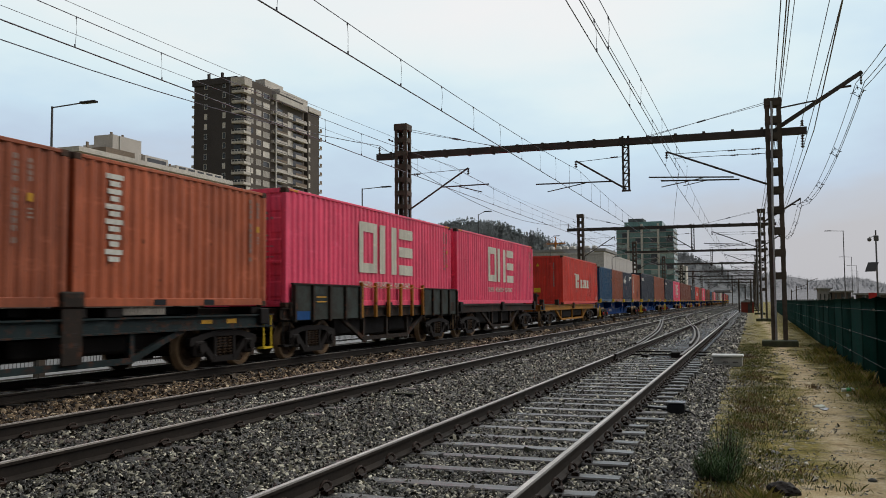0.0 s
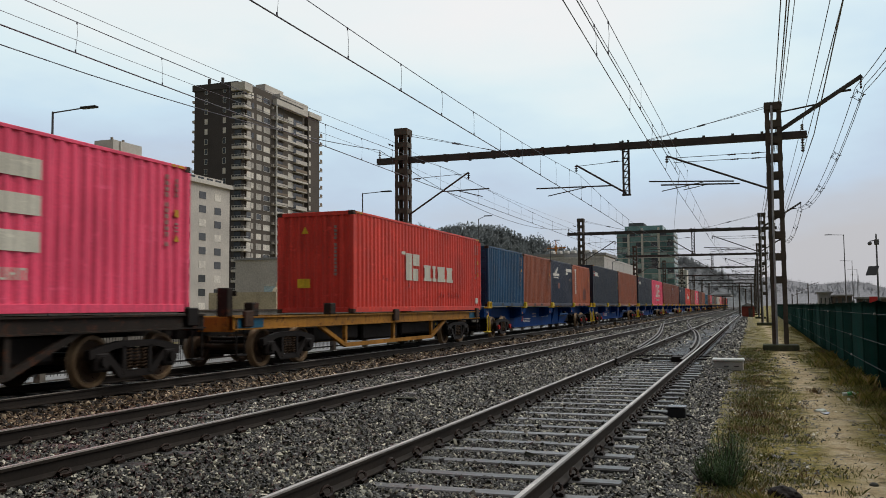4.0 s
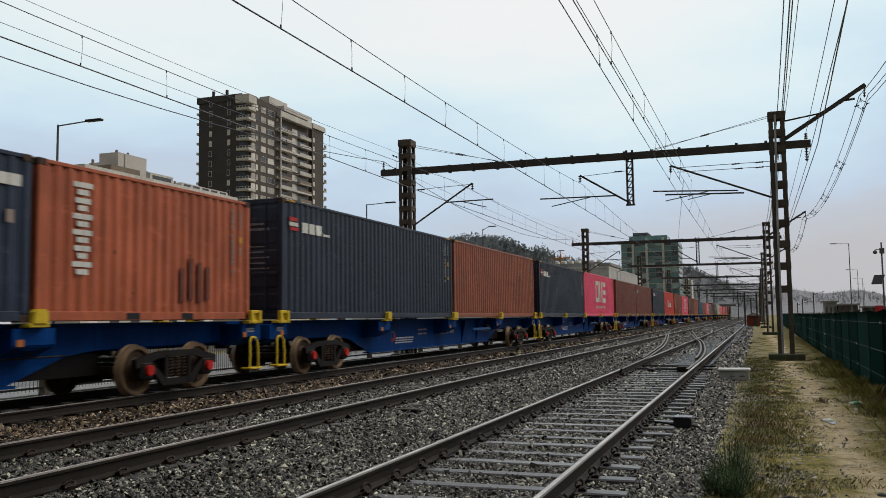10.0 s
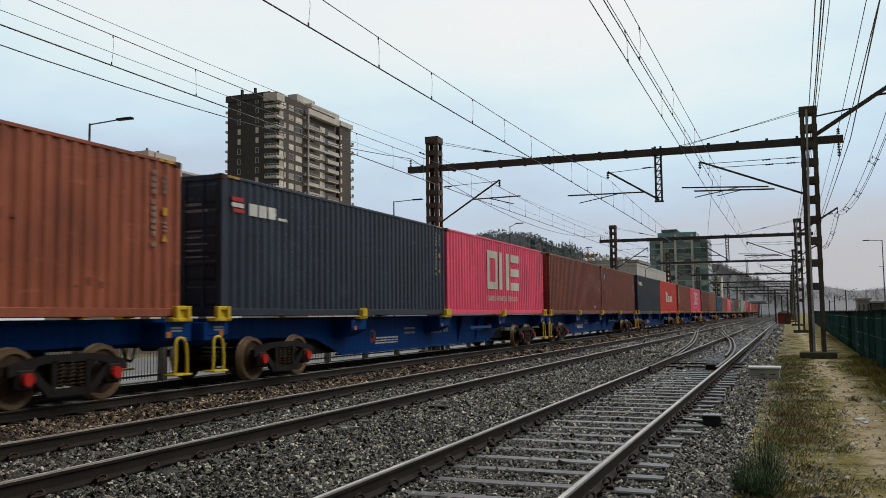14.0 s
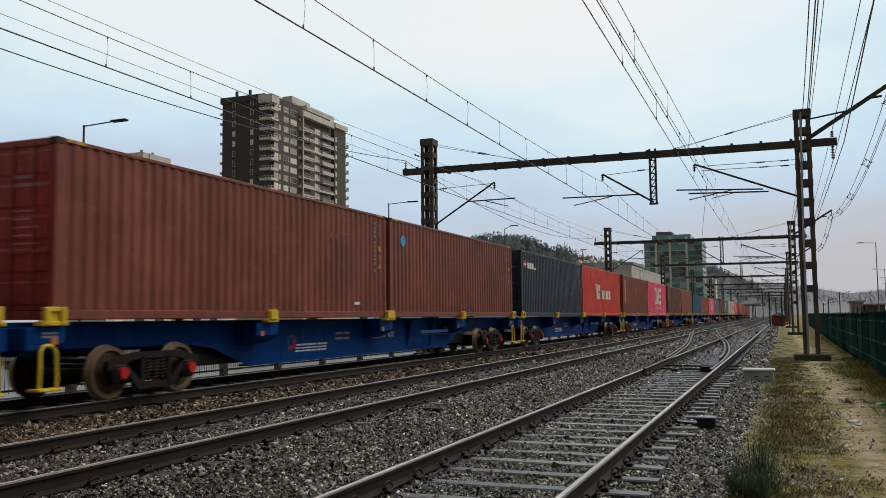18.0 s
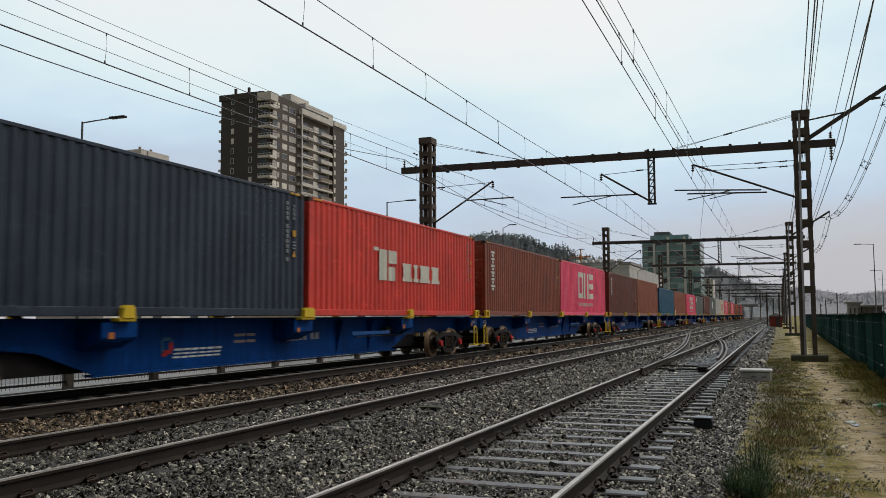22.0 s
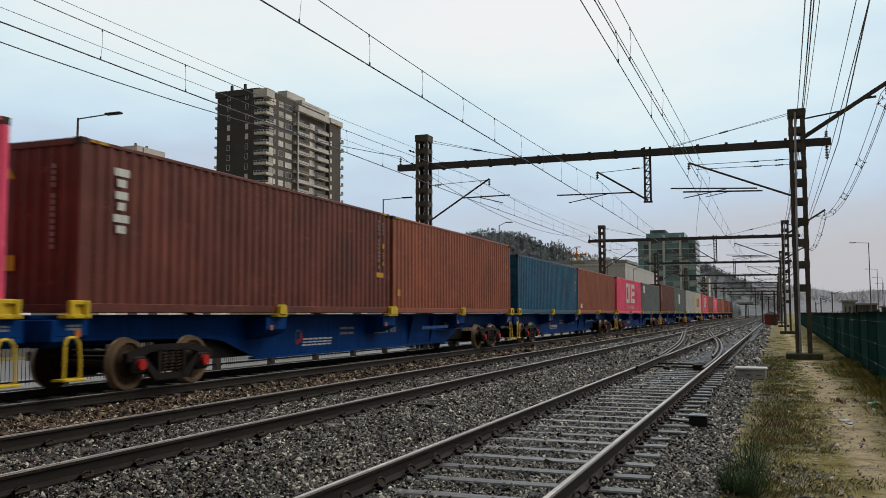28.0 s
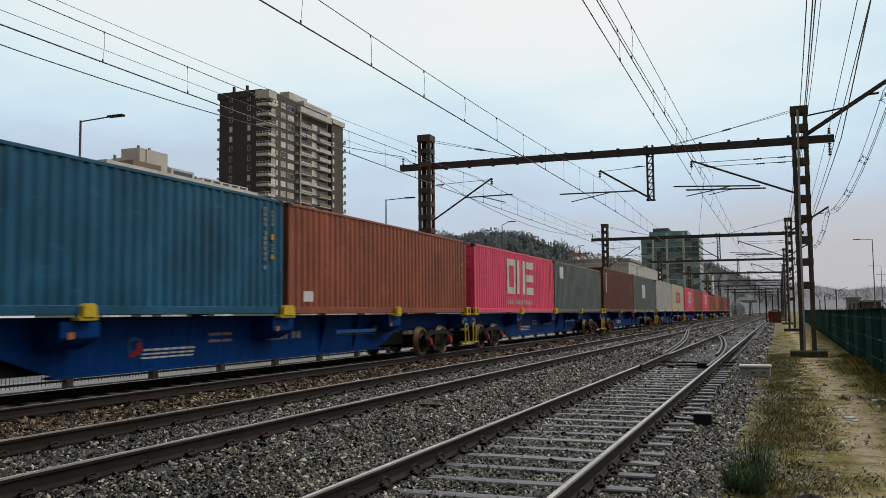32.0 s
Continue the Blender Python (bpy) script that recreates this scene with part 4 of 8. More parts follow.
def code_bars(box, L, H, y, material="faint", tall=True):
    """Small unreadable lettering near the far end of the side, in two upright columns."""
    b = []
    z = H * 0.915
    for k in range(11):
        b += [(y, y + 0.035, z - 0.085, z), (y + 0.062, y + 0.095, z - 0.085, z), (y + 0.035, y + 0.062, z - (0.02, 0.085, 0.055)[k % 3], z - (0.0, 0.065, 0.035)[k % 3])]
        z -= 0.115 + (0.07 if k in (3, 9) else 0)
    z = H * 0.90
    for k in range(4):
        b += [(y + 0.30, y + 0.33, z - 0.07, z), (y + 0.352, y + 0.38, z - 0.07, z)]
        z -= 0.095
    marks_on_side(box, ("codes", L, H, y, material), b, M[material], "lettering")
    marks_on_side(box, ("plate", L, H, y), [(y + 0.29, y + 0.41, H * 0.64, H * 0.69)], M["worn_yellow"], "warning_sticker", "small yellow sticker")
    marks_on_side(box, ("plate2", L, H, y, material), [(y + 0.30, y + 0.40, H * 0.565, H * 0.575), (y + 0.30, y + 0.40, H * 0.59, H * 0.60), (y + 0.30, y + 0.40, H * 0.54, H * 0.55)], M[material], "lettering")
    if L > 7:
        marks_on_side(box, ("plate3", L, H, y), [(y + 0.28, y + 0.42, H * 0.475, H * 0.49), (y + 0.305, y + 0.395, H * 0.49, H * 0.505), (y + 0.33, y + 0.37, H * 0.505, H * 0.52)], M["worn_yellow"], "warning_sticker", "small yellow triangle sticker")


def build_container(name, label, paint, L, H, marks, doors=True, end_bars=True):
    c = thing(name, label, "shipping container", "containers of the freight train")
    mat = M[paint]
    part("side_panel", cached(("side", L, H, 1, paint), lambda: sheet_side(L, H, 1, mat)), None, c)
    part("side_panel", cached(("side", L, H, -1, paint), lambda: sheet_side(L, H, -1, mat)), None, c)
    part("roof", cached(("roof", L, H, paint), lambda: roof_mesh(L, H, mat)), None, c)
    part("end_panel", cached(("end", L, H, paint), lambda: sheet_end(H, L - 0.02, 1, mat)), None, c)
    for sx in (-1, 1):
        a, b = sorted((sx * W2, sx * (W2 - 0.13)))
        for y0 in (0.0, L - 0.15):
            part("corner_post", cached(("post", L, H, sx, y0 > 1, paint), lambda: box_mesh("corner_post", (a, b, y0 + 0.012, y0 + 0.138, 0.11, H - 0.11), mat, 0.012)), None, c)
        p, q = sorted((sx * (W2 - 0.004), sx * (W2 - 0.065)))
        part("bottom_rail", cached(("brail", L, sx, paint), lambda: box_mesh("bottom_rail", (p, q, 0.17, L - 0.17, 0.02, 0.17), mat, 0.006)), None, c)
        part("top_rail", cached(("trail", L, H, sx, paint), lambda: box_mesh("top_rail", (p, q, 0.17, L - 0.17, H - 0.075, H - 0.006), mat, 0.01)), None, c)
        for y0 in (0.0, L - 0.178):
            for z0 in (0.0, H - 0.118):
                part("corner_casting", cached(("cast", sx, y0, z0, paint), lambda: box_mesh("corner_casting", (*sorted((sx * W2, sx * (W2 - 0.162))), y0, y0 + 0.178, z0, z0 + 0.118), M["casting"], 0.01)), None, c)
    part("floor", cached(("floor", L), lambda: box_mesh("floor", (-W2 + 0.07, W2 - 0.07, 0.1, L - 0.1, 0.10, 0.155), M["iron"])), None, c)
    for z0, z1, nm in ((0.02, 0.155, "end_sill"), (H - 0.125, H - 0.01, "end_header")):
        for y0 in (0.005, L - 0.075):
            part(nm, cached((nm, L, H, y0, paint), lambda: box_mesh(nm, (-W2 + 0.17, W2 - 0.17, y0, y0 + 0.07, z0, z1), mat, 0.006)), None, c)
    if L < 7:
        for y in (2.08, 3.65):
            marks_on_side(c, ("pocket", L, y), [(y, y + 0.36, 0.035, 0.145)], M["black_box"], "forklift_pocket", x=W2 + 0.001)
    if doors:
        for x0, x1 in ((-1.08, -0.01), (0.01, 1.08)):
            d = part("door", cached(("door", H, x0, paint), lambda: door_mesh(H, x0, x1, mat)), None, c)
            for f in (0.3, 0.72):
                x = x0 + (x1 - x0) * f
                part("lock_rod", cached(("rod", H, x, paint), lambda: tube_mesh("lock_rod", (x, 0.0, 0.1), (x, 0.0, H - 0.08), 0.017, mat)), None, d)
                part("handle", cached(("handle", x, paint), lambda: box_mesh("handle", (x - 0.02, x + 0.34, -0.02, 0.0, 1.06, 1.1), mat)), None, d)
        if end_bars:
            def text():
                bm = bmesh.new()
                rng = random.Random(9)
                for k in range(7):
                    z = H * (0.80 - 0.045 * k) - (0.3 if k > 1 else 0)
                    w = 0.34
                    while w < rng.uniform(0.65, 0.95):
                        q = rng.uniform(0.03, 0.09)
                        bm_box(bm, w, w + q, 0.010, 0.016, z - (0.06 if k < 2 else 0.03), z)
                        w += q + 0.02
                return mesh_of("lettering", bm, M["pale_text"])
            part("lettering", cached(("endtext", H), text), None, c)["kind"] = "stuff"
    else:
        part("end_panel", cached(("end0", H, paint), lambda: sheet_end(H, 0.02, -1, mat)), None, c)
        part("warning_sticker", cached("endsticker", lambda: box_mesh("warning_sticker", (-0.55, -0.15, 0.006, 0.014, 0.72, 0.98), M["yellow"])), None, c, "yellow warning sticker")
        def peak():
            bm = bmesh.new()
            bm_extrude(bm, [(-0.42, H - 0.62), (-0.20, H - 0.62), (-0.31, H - 0.42)], 1, 0.006, 0.012)
            return mesh_of("warning_sticker", bm, M["yellow"])
        part("warning_sticker", cached(("endpeak", H), peak), None, c, "yellow triangle sticker")
        def column():
            bm = bmesh.new()
            for k in range(13):
                z = H - 0.42 - 0.105 * k - (0.08 if k > 3 else 0)
                bm_box(bm, 0.62, 0.70, 0.004, 0.010, z - 0.075, z)
            return mesh_of("lettering", bm, M["faint"])
        part("lettering", cached(("endcolumn", H), column), None, c)["kind"] = "stuff"
    if L > 7 and H > 2.7:
        for y in (0.22, L - 0.62):
            marks_on_side(c, ("height", L, y), [(y, y + 0.12, H - 0.064, H - 0.016), (y + 0.18, y + 0.40, H - 0.064, H - 0.016)], M["worn_yellow"], "height_mark", "worn yellow height mark", W2 - 0.0005)
    for m in marks:
        m(c, L, H)
    return c


def wheelset_mesh():
    """An axle with two flanged wheels, centred on its axle."""
    bm = bmesh.new()
    bm_tube(bm, (-1.02, 0, 0), (1.02, 0, 0), 0.075, 10)
    for s in (-1, 1):
        prof = [(0.0, 0.10), (0.05, 0.10), (0.05, 0.20), (0.015, 0.24), (0.015, 0.36), (0.055, 0.385), (0.055, 0.45), (-0.06, 0.46), (-0.075, 0.485), (-0.09, 0.48), (-0.09, 0.385), (-0.03, 0.36), (-0.03, 0.24), (-0.06, 0.2), (-0.06, 0.1)]
        n = 28
        rings = [[bm.verts.new((s * (HALF_GAUGE + u), r * math.cos(6.2832 * k / n), r * math.sin(6.2832 * k / n))) for k in range(n)] for u, r in prof]
        for i, (a, b) in enumerate(zip(rings, rings[1:])):
            for k in range(n):
                f = bm.faces.new((a[k], a[(k + 1) % n], b[(k + 1) % n], b[k]))
                f.material_index = 1 if i in (4, 5, 6, 7) else 0
                f.smooth = i in (6,)
        # bolts near the hub, so that the turning shows
        for k in range(4):
            q = 1.5708 * k + 0.4
            bm_tube(bm, (s * (HALF_GAUGE + 0.01), 0.29 * math.cos(q), 0.29 * math.sin(q)), (s * (HALF_GAUGE + 0.03), 0.29 * math.cos(q), 0.29 * math.sin(q)), 0.025, 6)
    return mesh_of("wheel_set", bm, [M["wheel"], M["tread"]])


def side_frame_mesh(sx):
    """A cast bogie side frame, arched over both axle boxes with a spring opening."""
    bm = bmesh.new()
    x0, x1 = sorted((sx * 1.03, sx * 1.15))
    top = [(-1.22, 0.50), (-1.22, 0.66), (-0.85, 0.74), (-0.45, 0.80), (0.45, 0.80), (0.85, 0.74), (1.22, 0.66), (1.22, 0.50), (0.98, 0.56), (0.62, 0.66), (0.40, 0.68), (-0.40, 0.68), (-0.62, 0.66), (-0.98, 0.56)]
    bm_extrude(bm, top, 0, x0, x1)
    low = [(-0.92, 0.60), (-0.78, 0.62), (-0.36, 0.27), (0.36, 0.27), (0.78, 0.62), (0.92, 0.60), (0.45, 0.15), (-0.45, 0.15)]
    bm_extrude(bm, low, 0, x0 + 0.01, x1 - 0.01)
    for y in (-0.40, 0.30):
        bm_box(bm, x0, x1, y, y + 0.1, 0.2, 0.72, 0.01)
    for y in (-0.92, 0.92):
        bm_box(bm, x0 - 0.02, x1 + 0.02, y - 0.17, y + 0.17, 0.28, 0.62, 0.04)
    return mesh_of("side_frame", bm, M["bogie"])


def build_bogie(parent, y, red):
    b = part("bogie", cached("bolster", lambda: box_mesh("bogie", (-1.1, 1.1, -0.18, 0.18, 0.42, 0.66), M["bogie"], 0.02)), None, parent)
    b.matrix_basis = pose(0, y, 0)
    for sx in (-1, 1):
        part("side_frame", cached(("sf", sx), lambda: side_frame_mesh(sx)), None, b)
        def coil():
            bm = bmesh.new()
            pts = [(sx * 1.09 + 0.06 * math.cos(0.9 * k), 0.06 * math.sin(0.9 * k), 0.28 + 0.0085 * k) for k in range(48)]
            bm_path(bm, pts, 0.016, 5)
            return mesh_of("spring", bm, M["wheel"])
        for sy in (-0.2, 0.0, 0.2):
            q = part("spring", cached(("spring", sx), coil), None, b)
            q.matrix_basis = pose(0, sy, 0)
        for wy in (-0.92, 0.92):
            part("axle_cap", cached(("cap", sx, wy, red), lambda: tube_mesh("axle_cap", (sx * 1.14, wy, 0.46), (sx * 1.24, wy, 0.46), 0.10, M["red_cap" if red else "bogie"], 12)), None, b, "red axle cap" if red else "")
    # dark boxes added behind the side frames so that their openings look shaded
    for wy in (-0.46, 0.46):
        q = part("brake_beam", cached("brake_beam", lambda: box_mesh("brake_beam", (-0.98, 0.98, -0.09, 0.09, 0.26, 0.58), M["iron"], 0.02)), None, b)
        q.matrix_basis = pose(0, wy, 0)
    for wy in (-0.92, 0.92):
        w = part("wheel_set", cached("wheelset", wheelset_mesh), None, b)
        w.matrix_basis = pose(0, wy, 0.46)
    return b


BOX = 24.61            # length over the containers of one blue wagon
DECK = 1.61 - TOP_FAR  # heights on wagons count from the rail head


def bracket_mesh():
    bm = bmesh.new()
    bm_box(bm, 1.10, 1.30, -0.26, 0.26, DECK - 0.07, DECK + 0.0, 0.01)
    for y in (-0.21, 0.11):
        bm_box(bm, 1.225, 1.32, y, y + 0.10, DECK - 0.05, DECK + 0.22, 0.012)
    bm_box(bm, 1.225, 1.30, -0.11, 0.11, DECK + 0.15, DECK + 0.225, 0.012)
    bm_box(bm, 1.224, 1.245, -0.11, 0.11, DECK + 0.0, DECK + 0.15)
    return mesh_of("corner_bracket", bm, M["yellow"])


def block_mesh(half):
    """A solid folded bracket with a wide foot and rounded shoulders."""
    bm = bmesh.new()
    bm_box(bm, 1.10, 1.30, -half - 0.07, half + 0.07, DECK - 0.07, DECK - 0.005, 0.01)
    bm_extrude(bm, [(-half - 0.02, DECK - 0.005), (-half, DECK + 0.17), (-half + 0.05, DECK + 0.215), (half - 0.05, DECK + 0.215), (half, DECK + 0.17), (half + 0.02, DECK - 0.005)], 0, 1.226, 1.33)
    return mesh_of("corner_bracket", bm, M["yellow"])


def ladder_mesh():
    bm = bmesh.new()
    bm_path(bm, [(1.22, -0.17, 0.30), (1.22, -0.165, 0.6), (1.205, -0.15, 0.88), (1.19, -0.09, 0.965), (1.185, 0.0, 0.985), (1.19, 0.09, 0.965), (1.205, 0.15, 0.88), (1.22, 0.165, 0.6), (1.22, 0.17, 0.30)], 0.027, 6)
    bm_box(bm, 1.03, 1.29, -0.23, 0.23, 0.285, 0.325, 0.008)
    return mesh_of("step_ladder", bm, M["yellow"])


def sill_mesh(sx):
    """The deep fish-bellied side girder of a blue wagon with its flanges and panels."""
    bm = bmesh.new()
    top = DECK - 0.08
    x0, x1 = sorted((sx * 0.56, sx * 0.595))
    web = [(-0.35, top), (-0.35, top - 0.36), (4.2, top - 0.42), (4.9, top - 0.5), (6.1, 0.37), (BOX - 6.1, 0.37), (BOX - 4.9, top - 0.5), (BOX - 4.2, top - 0.42), (BOX + 0.35, top - 0.36), (BOX + 0.35, top)]
    bm_extrude(bm, web, 0, x0, x1)
    return mesh_of("side_girder", bm, M["blue"])


def build_blue_wagon():
    w = thing("container_wagon", "deep blue eighty-foot container wagon with yellow brackets", "freight wagon", "wagons of the freight train")
    top = DECK - 0.08
    for sx in (-1, 1):
        g = part("side_girder", sill_mesh(sx), None, w, "fish-bellied blue side girder")
        a, b = sorted((sx * 0.56, sx * 0.66))
        c, d = sorted((sx * 0.50, sx * 0.70))
        box_part("flange", (a, b, -0.35, BOX + 0.35, top + 0.001, top + 0.066), M["blue"], g, "", 0.004)
        box_part("flange", (c, d, 6.0, BOX - 6.0, 0.325, 0.368), M["blue"], g, "", 0.004)
        for y in (0.0, 6.12, 12.3, 18.48, BOX):
            w2 = 0.42 if 1 < y < BOX - 1 else 0.32
            bm = bmesh.new()
            bm_extrude(bm, [(sx * u, top + v) for u, v in ((0.596, -0.46), (0.596, -0.002), (1.16, -0.002), (1.16, -0.26), (1.12, -0.31), (0.78, -0.46))], 1, y - w2, y + w2)
            part("bracket_panel", bm, M["blue"], g)
        box_part("weld_strip", (*sorted((sx * 0.5955, sx * 0.603)), 0.3, BOX - 0.3, top - 0.225, top - 0.21), M["blue"], g)
        for y in (15.0, 16.9):
            bm = bmesh.new()
            bm_extrude(bm, [(sx * 0.596, 0.372), (sx * 0.596, top - 0.004), (sx * 0.80, top - 0.004)], 1, y - 0.02, y + 0.02)
            part("stiffener", bm, M["blue"], g)
    for y in (0.0, 2.5, 6.12, 9.2, 12.3, 15.4, 18.48, 22.1, BOX):
        half = 1.09 if y in (0.0, 6.12, 12.3, 18.48, BOX) else 0.55
        box_part("cross_bearer", (-half, half, y - 0.14, y + 0.14, DECK - 0.42, DECK - 0.10), M["blue"], w)
    box_part("centre_girder", (-0.42, 0.42, 3.9, BOX - 3.9, 0.40, DECK - 0.552), M["iron"], w, "grimy dark centre girder")
    box_part("centre_sill", (-0.22, 0.22, -0.5, BOX + 0.5, DECK - 0.55, DECK - 0.14), M["blue"], w)
    for y, s in ((-0.42, -1), (BOX + 0.42, 1)):
        box_part("end_platform", (-1.15, 1.15, min(y, y - s * 0.3), max(y, y - s * 0.3), DECK - 0.44, DECK - 0.09), M["blue"], w, "", 0.01)
        bm = bmesh.new()
        bm_box(bm, -0.1, 0.1, min(y, y + s * 0.28), max(y, y + s * 0.28), DECK - 0.60, DECK - 0.34, 0.02)
        bm_box(bm, -0.16, 0.16, min(y + s * 0.2, y + s * 0.31), max(y + s * 0.2, y + s * 0.31), DECK - 0.64, DECK - 0.30, 0.03)
        part("coupler", bm, M["iron"], w)
        bm = bmesh.new()
        bm_path(bm, [(-0.5, y, DECK - 0.5), (-0.5, y + s * 0.1, DECK - 0.8), (-0.45, y + s * 0.2, DECK - 0.85)], 0.03, 6)
        part("brake_hose", bm, M["iron"], w)
    for y in (0.0, 6.16, 12.30, 18.45, BOX):
        for sx in (-1, 1):
            me = cached("bracket", bracket_mesh) if y in (0.0, BOX) else cached(("block", y), lambda: block_mesh(0.22 if y == 12.30 else 0.13))
            p = part("corner_bracket", me, None, w, "yellow container bracket")
            p.matrix_basis = pose(0, y, 0, 0, 0, 0 if sx > 0 else 180)
        p = part("reflector", cached("reflector", lambda: box_mesh("reflector", (1.155, 1.175, -0.06, 0.06, DECK - 0.36, DECK - 0.25), M["marker"])), None, w, "amber reflector")
        p.matrix_basis = pose(0, y - (0.25 if y > 1 else -0.1), 0)
    for y in (-0.05, BOX + 0.05):
        for sx in (-1, 1):
            p = part("step_ladder", cached("ladder", ladder_mesh), None, w, "yellow step ladder")
            p.matrix_basis = pose(0, y, 0, 0, 0, 0 if sx > 0 else 180)
    # painted blocks in place of the operator's word and the numbers
    word = [(8.30 + 0.26 * k, 8.52 + 0.26 * k, 0.695, 0.738) for k in range(6)] + [(8.27 + 0.26 * k, 8.49 + 0.26 * k, 0.622, 0.655) for k in range(6)] + [(8.24 + 0.26 * k, 8.46 + 0.26 * k, 0.55, 0.585) for k in range(6)]
    marks_on_side(w, "wword", word, M["white"], "operator_mark", "rows of white bars", 0.602)
    marks_on_side(w, "wflame", [(7.98, 8.20, 0.64, 0.72), (8.12, 8.24, 0.70, 0.86), (7.92, 8.06, 0.60, 0.66)], M["red_cap"], "red_emblem", "", 0.602)
    marks_on_side(w, "wring", [(7.88, 7.94, 0.66, 0.92), (7.94, 8.16, 0.90, 0.96), (8.16, 8.24, 0.86, 0.92)], M["c_teal"], "teal_emblem", "", 0.602)
    marks_on_side(w, "wnum", [(12.45 + 0.2 * k, 12.60 + 0.2 * k, 0.77, 0.90) for k in range(3)] + [(13.05 + 0.2 * k, 13.2 + 0.2 * k, 0.78, 0.91) for k in range(2)] + [(13.60, 13.78, 0.78, 0.95), (13.84, 14.02, 0.78, 0.95)], M["pale_text"], "number_block", "", 0.602)
    marks_on_side(w, "wsmall", [(10.3 + 0.46 * (k % 2), 10.70 + 0.4 * (k % 2), 0.79 + 0.14 * (k // 2), 0.85 + 0.14 * (k // 2)) for k in range(4)], M["faint"], "lettering", "", 0.602)
    for y in (-0.13, BOX - 0.17):
        marks_on_side(w, ("wend", y), [(y, y + 0.30, DECK - 0.20, DECK - 0.165), (y, y + 0.30, DECK - 0.255, DECK - 0.22)], M["pale_text"], "number_plate_bar", "", 1.163)
    box_part("brake_rod_guard", (1.10, 1.13, 14.9, 17.25, 0.86, 0.95), M["blue_bar"], w, "bright blue guard bar")
    bm = bmesh.new()
    bm_tube(bm, (0.78, 17.6, 0.95), (0.78, 18.2, 0.95), 0.10, 12)
    bm_box(bm, 0.65, 0.95, 18.5, 18.7, 0.85, 1.02, 0.02)
    bm_tube(bm, (0.9, 15.5, 0.80), (0.9, 19.4, 0.80), 0.018, 6)
    part("brake_gear", bm, M["iron"], w)
    for y in (2.52, BOX - 2.52):
        build_bogie(w, y, True)
    return w


def build_old_wagon(label, paint, length, deck, gondola=False, bogie_in=2.2, rise=0.0):
    w = thing("flat_wagon", label, "freight wagon", "wagons of the freight train")
    m = M[paint]
    for sx in (-1, 1):
        bm = bmesh.new()
        x0, x1 = sorted((sx * 1.10, sx * 1.18))
        lip = [(1.24, -0.03), (1.24, -0.06), (1.18, -0.06), (1.18, -0.29), (1.24, -0.29), (1.24, -0.32), (1.04, -0.32), (1.04, -0.29), (1.10, -0.29), (1.10, -0.06), (1.04, -0.06), (1.04, -0.03)]
        bm_extrude(bm, [(sx * u, deck + v) for u, v in lip], 1, 0, length)
        part("side_sill", bm, m, w)
        # the truss below the sill
        a, b = bogie_in + 1.5, length - bogie_in - 1.5
        bm = bmesh.new()
        c, d = a + 1.5, b - 1.5
        for p, q in (((a, deck - 0.3), (c, 0.34)), ((c, 0.34), (d, 0.34)), ((d, 0.34), (b, deck - 0.3))):
            bm_bar(bm, (sx * 1.14, p[0], p[1]), (sx * 1.14, q[0], q[1]), 0.09, 0.11)
        for y in (c, (c + d) / 2, d):
            bm_box(bm, *sorted((sx * 1.10, sx * 1.19)), y - 0.06, y + 0.06, 0.34, deck - 0.28)
        part("truss", bm, m, w)
    k = 0.4
    while k < length:
        box_part("cross_bearer", (-1.1, 1.1, k - 0.07, k + 0.07, deck - 0.28, deck - 0.06), M["iron"], w)
        k += 1.6
    box_part("centre_sill", (-0.3, 0.3, -0.1, length + 0.1, deck - 0.45, deck - 0.1), M["iron"], w)
    # dark boxes added inside the trusses to block the bright background and read as shade
    y0, y1 = bogie_in + 1.7, length - bogie_in - 1.7
    for k, (f0, f1, low) in enumerate(((0.0, 0.30, 0.46), (0.33, 0.62, 0.40), (0.65, 1.0, 0.46))):
        box_part("brake_tank", (-0.85, 0.85, y0 + (y1 - y0) * f0, y0 + (y1 - y0) * f1, low, deck - 0.31), M["iron"], w, "", 0.06)
    if rise:
        for y in (0.35, 5.35, 11.35, 12.25, 16.9):
            for sx in (-1, 1):
                box_part("bolster", (*sorted((sx * 0.55, sx * 1.16)), y, y + 0.45, deck - 0.03, deck + rise - 0.002), M["iron"], w, "", 0.02)
    for y, s in ((0, -1), (length, 1)):
        box_part("headstock", (-1.2, 1.2, min(y, y - s * 0.18), max(y, y - s * 0.18), deck - 0.36, deck - 0.03), m, w, "", 0.01)
        bm = bmesh.new()
        bm_box(bm, -0.1, 0.1, min(y, y + s * 0.45), max(y, y + s * 0.45), deck - 0.5, deck - 0.25, 0.02)
        part("coupler", bm, M["iron"], w)
        bm = bmesh.new()
        for yy in (y - s * 0.1, y - s * 0.42):
            bm_tube(bm, (1.2, yy, deck - 0.05), (1.22, yy, 0.35), 0.02, 6)
        bm_box(bm, 1.08, 1.26, min(y - s * 0.08, y - s * 0.45), max(y - s * 0.08, y - s * 0.45), 0.33, 0.37)
        part("step_ladder", bm, M["yellow" if paint == "old_teal" else "iron"], w)
    bm = bmesh.new()
    bm_tube(bm, (0.1, length * 0.45, 0.62), (0.1, length * 0.62, 0.62), 0.2, 12)
    bm_box(bm, -0.6, 0.5, length * 0.38, length * 0.42, 0.5, 0.8, 0.02)
    part("brake_gear", bm, M["iron"], w)
    lugs = []
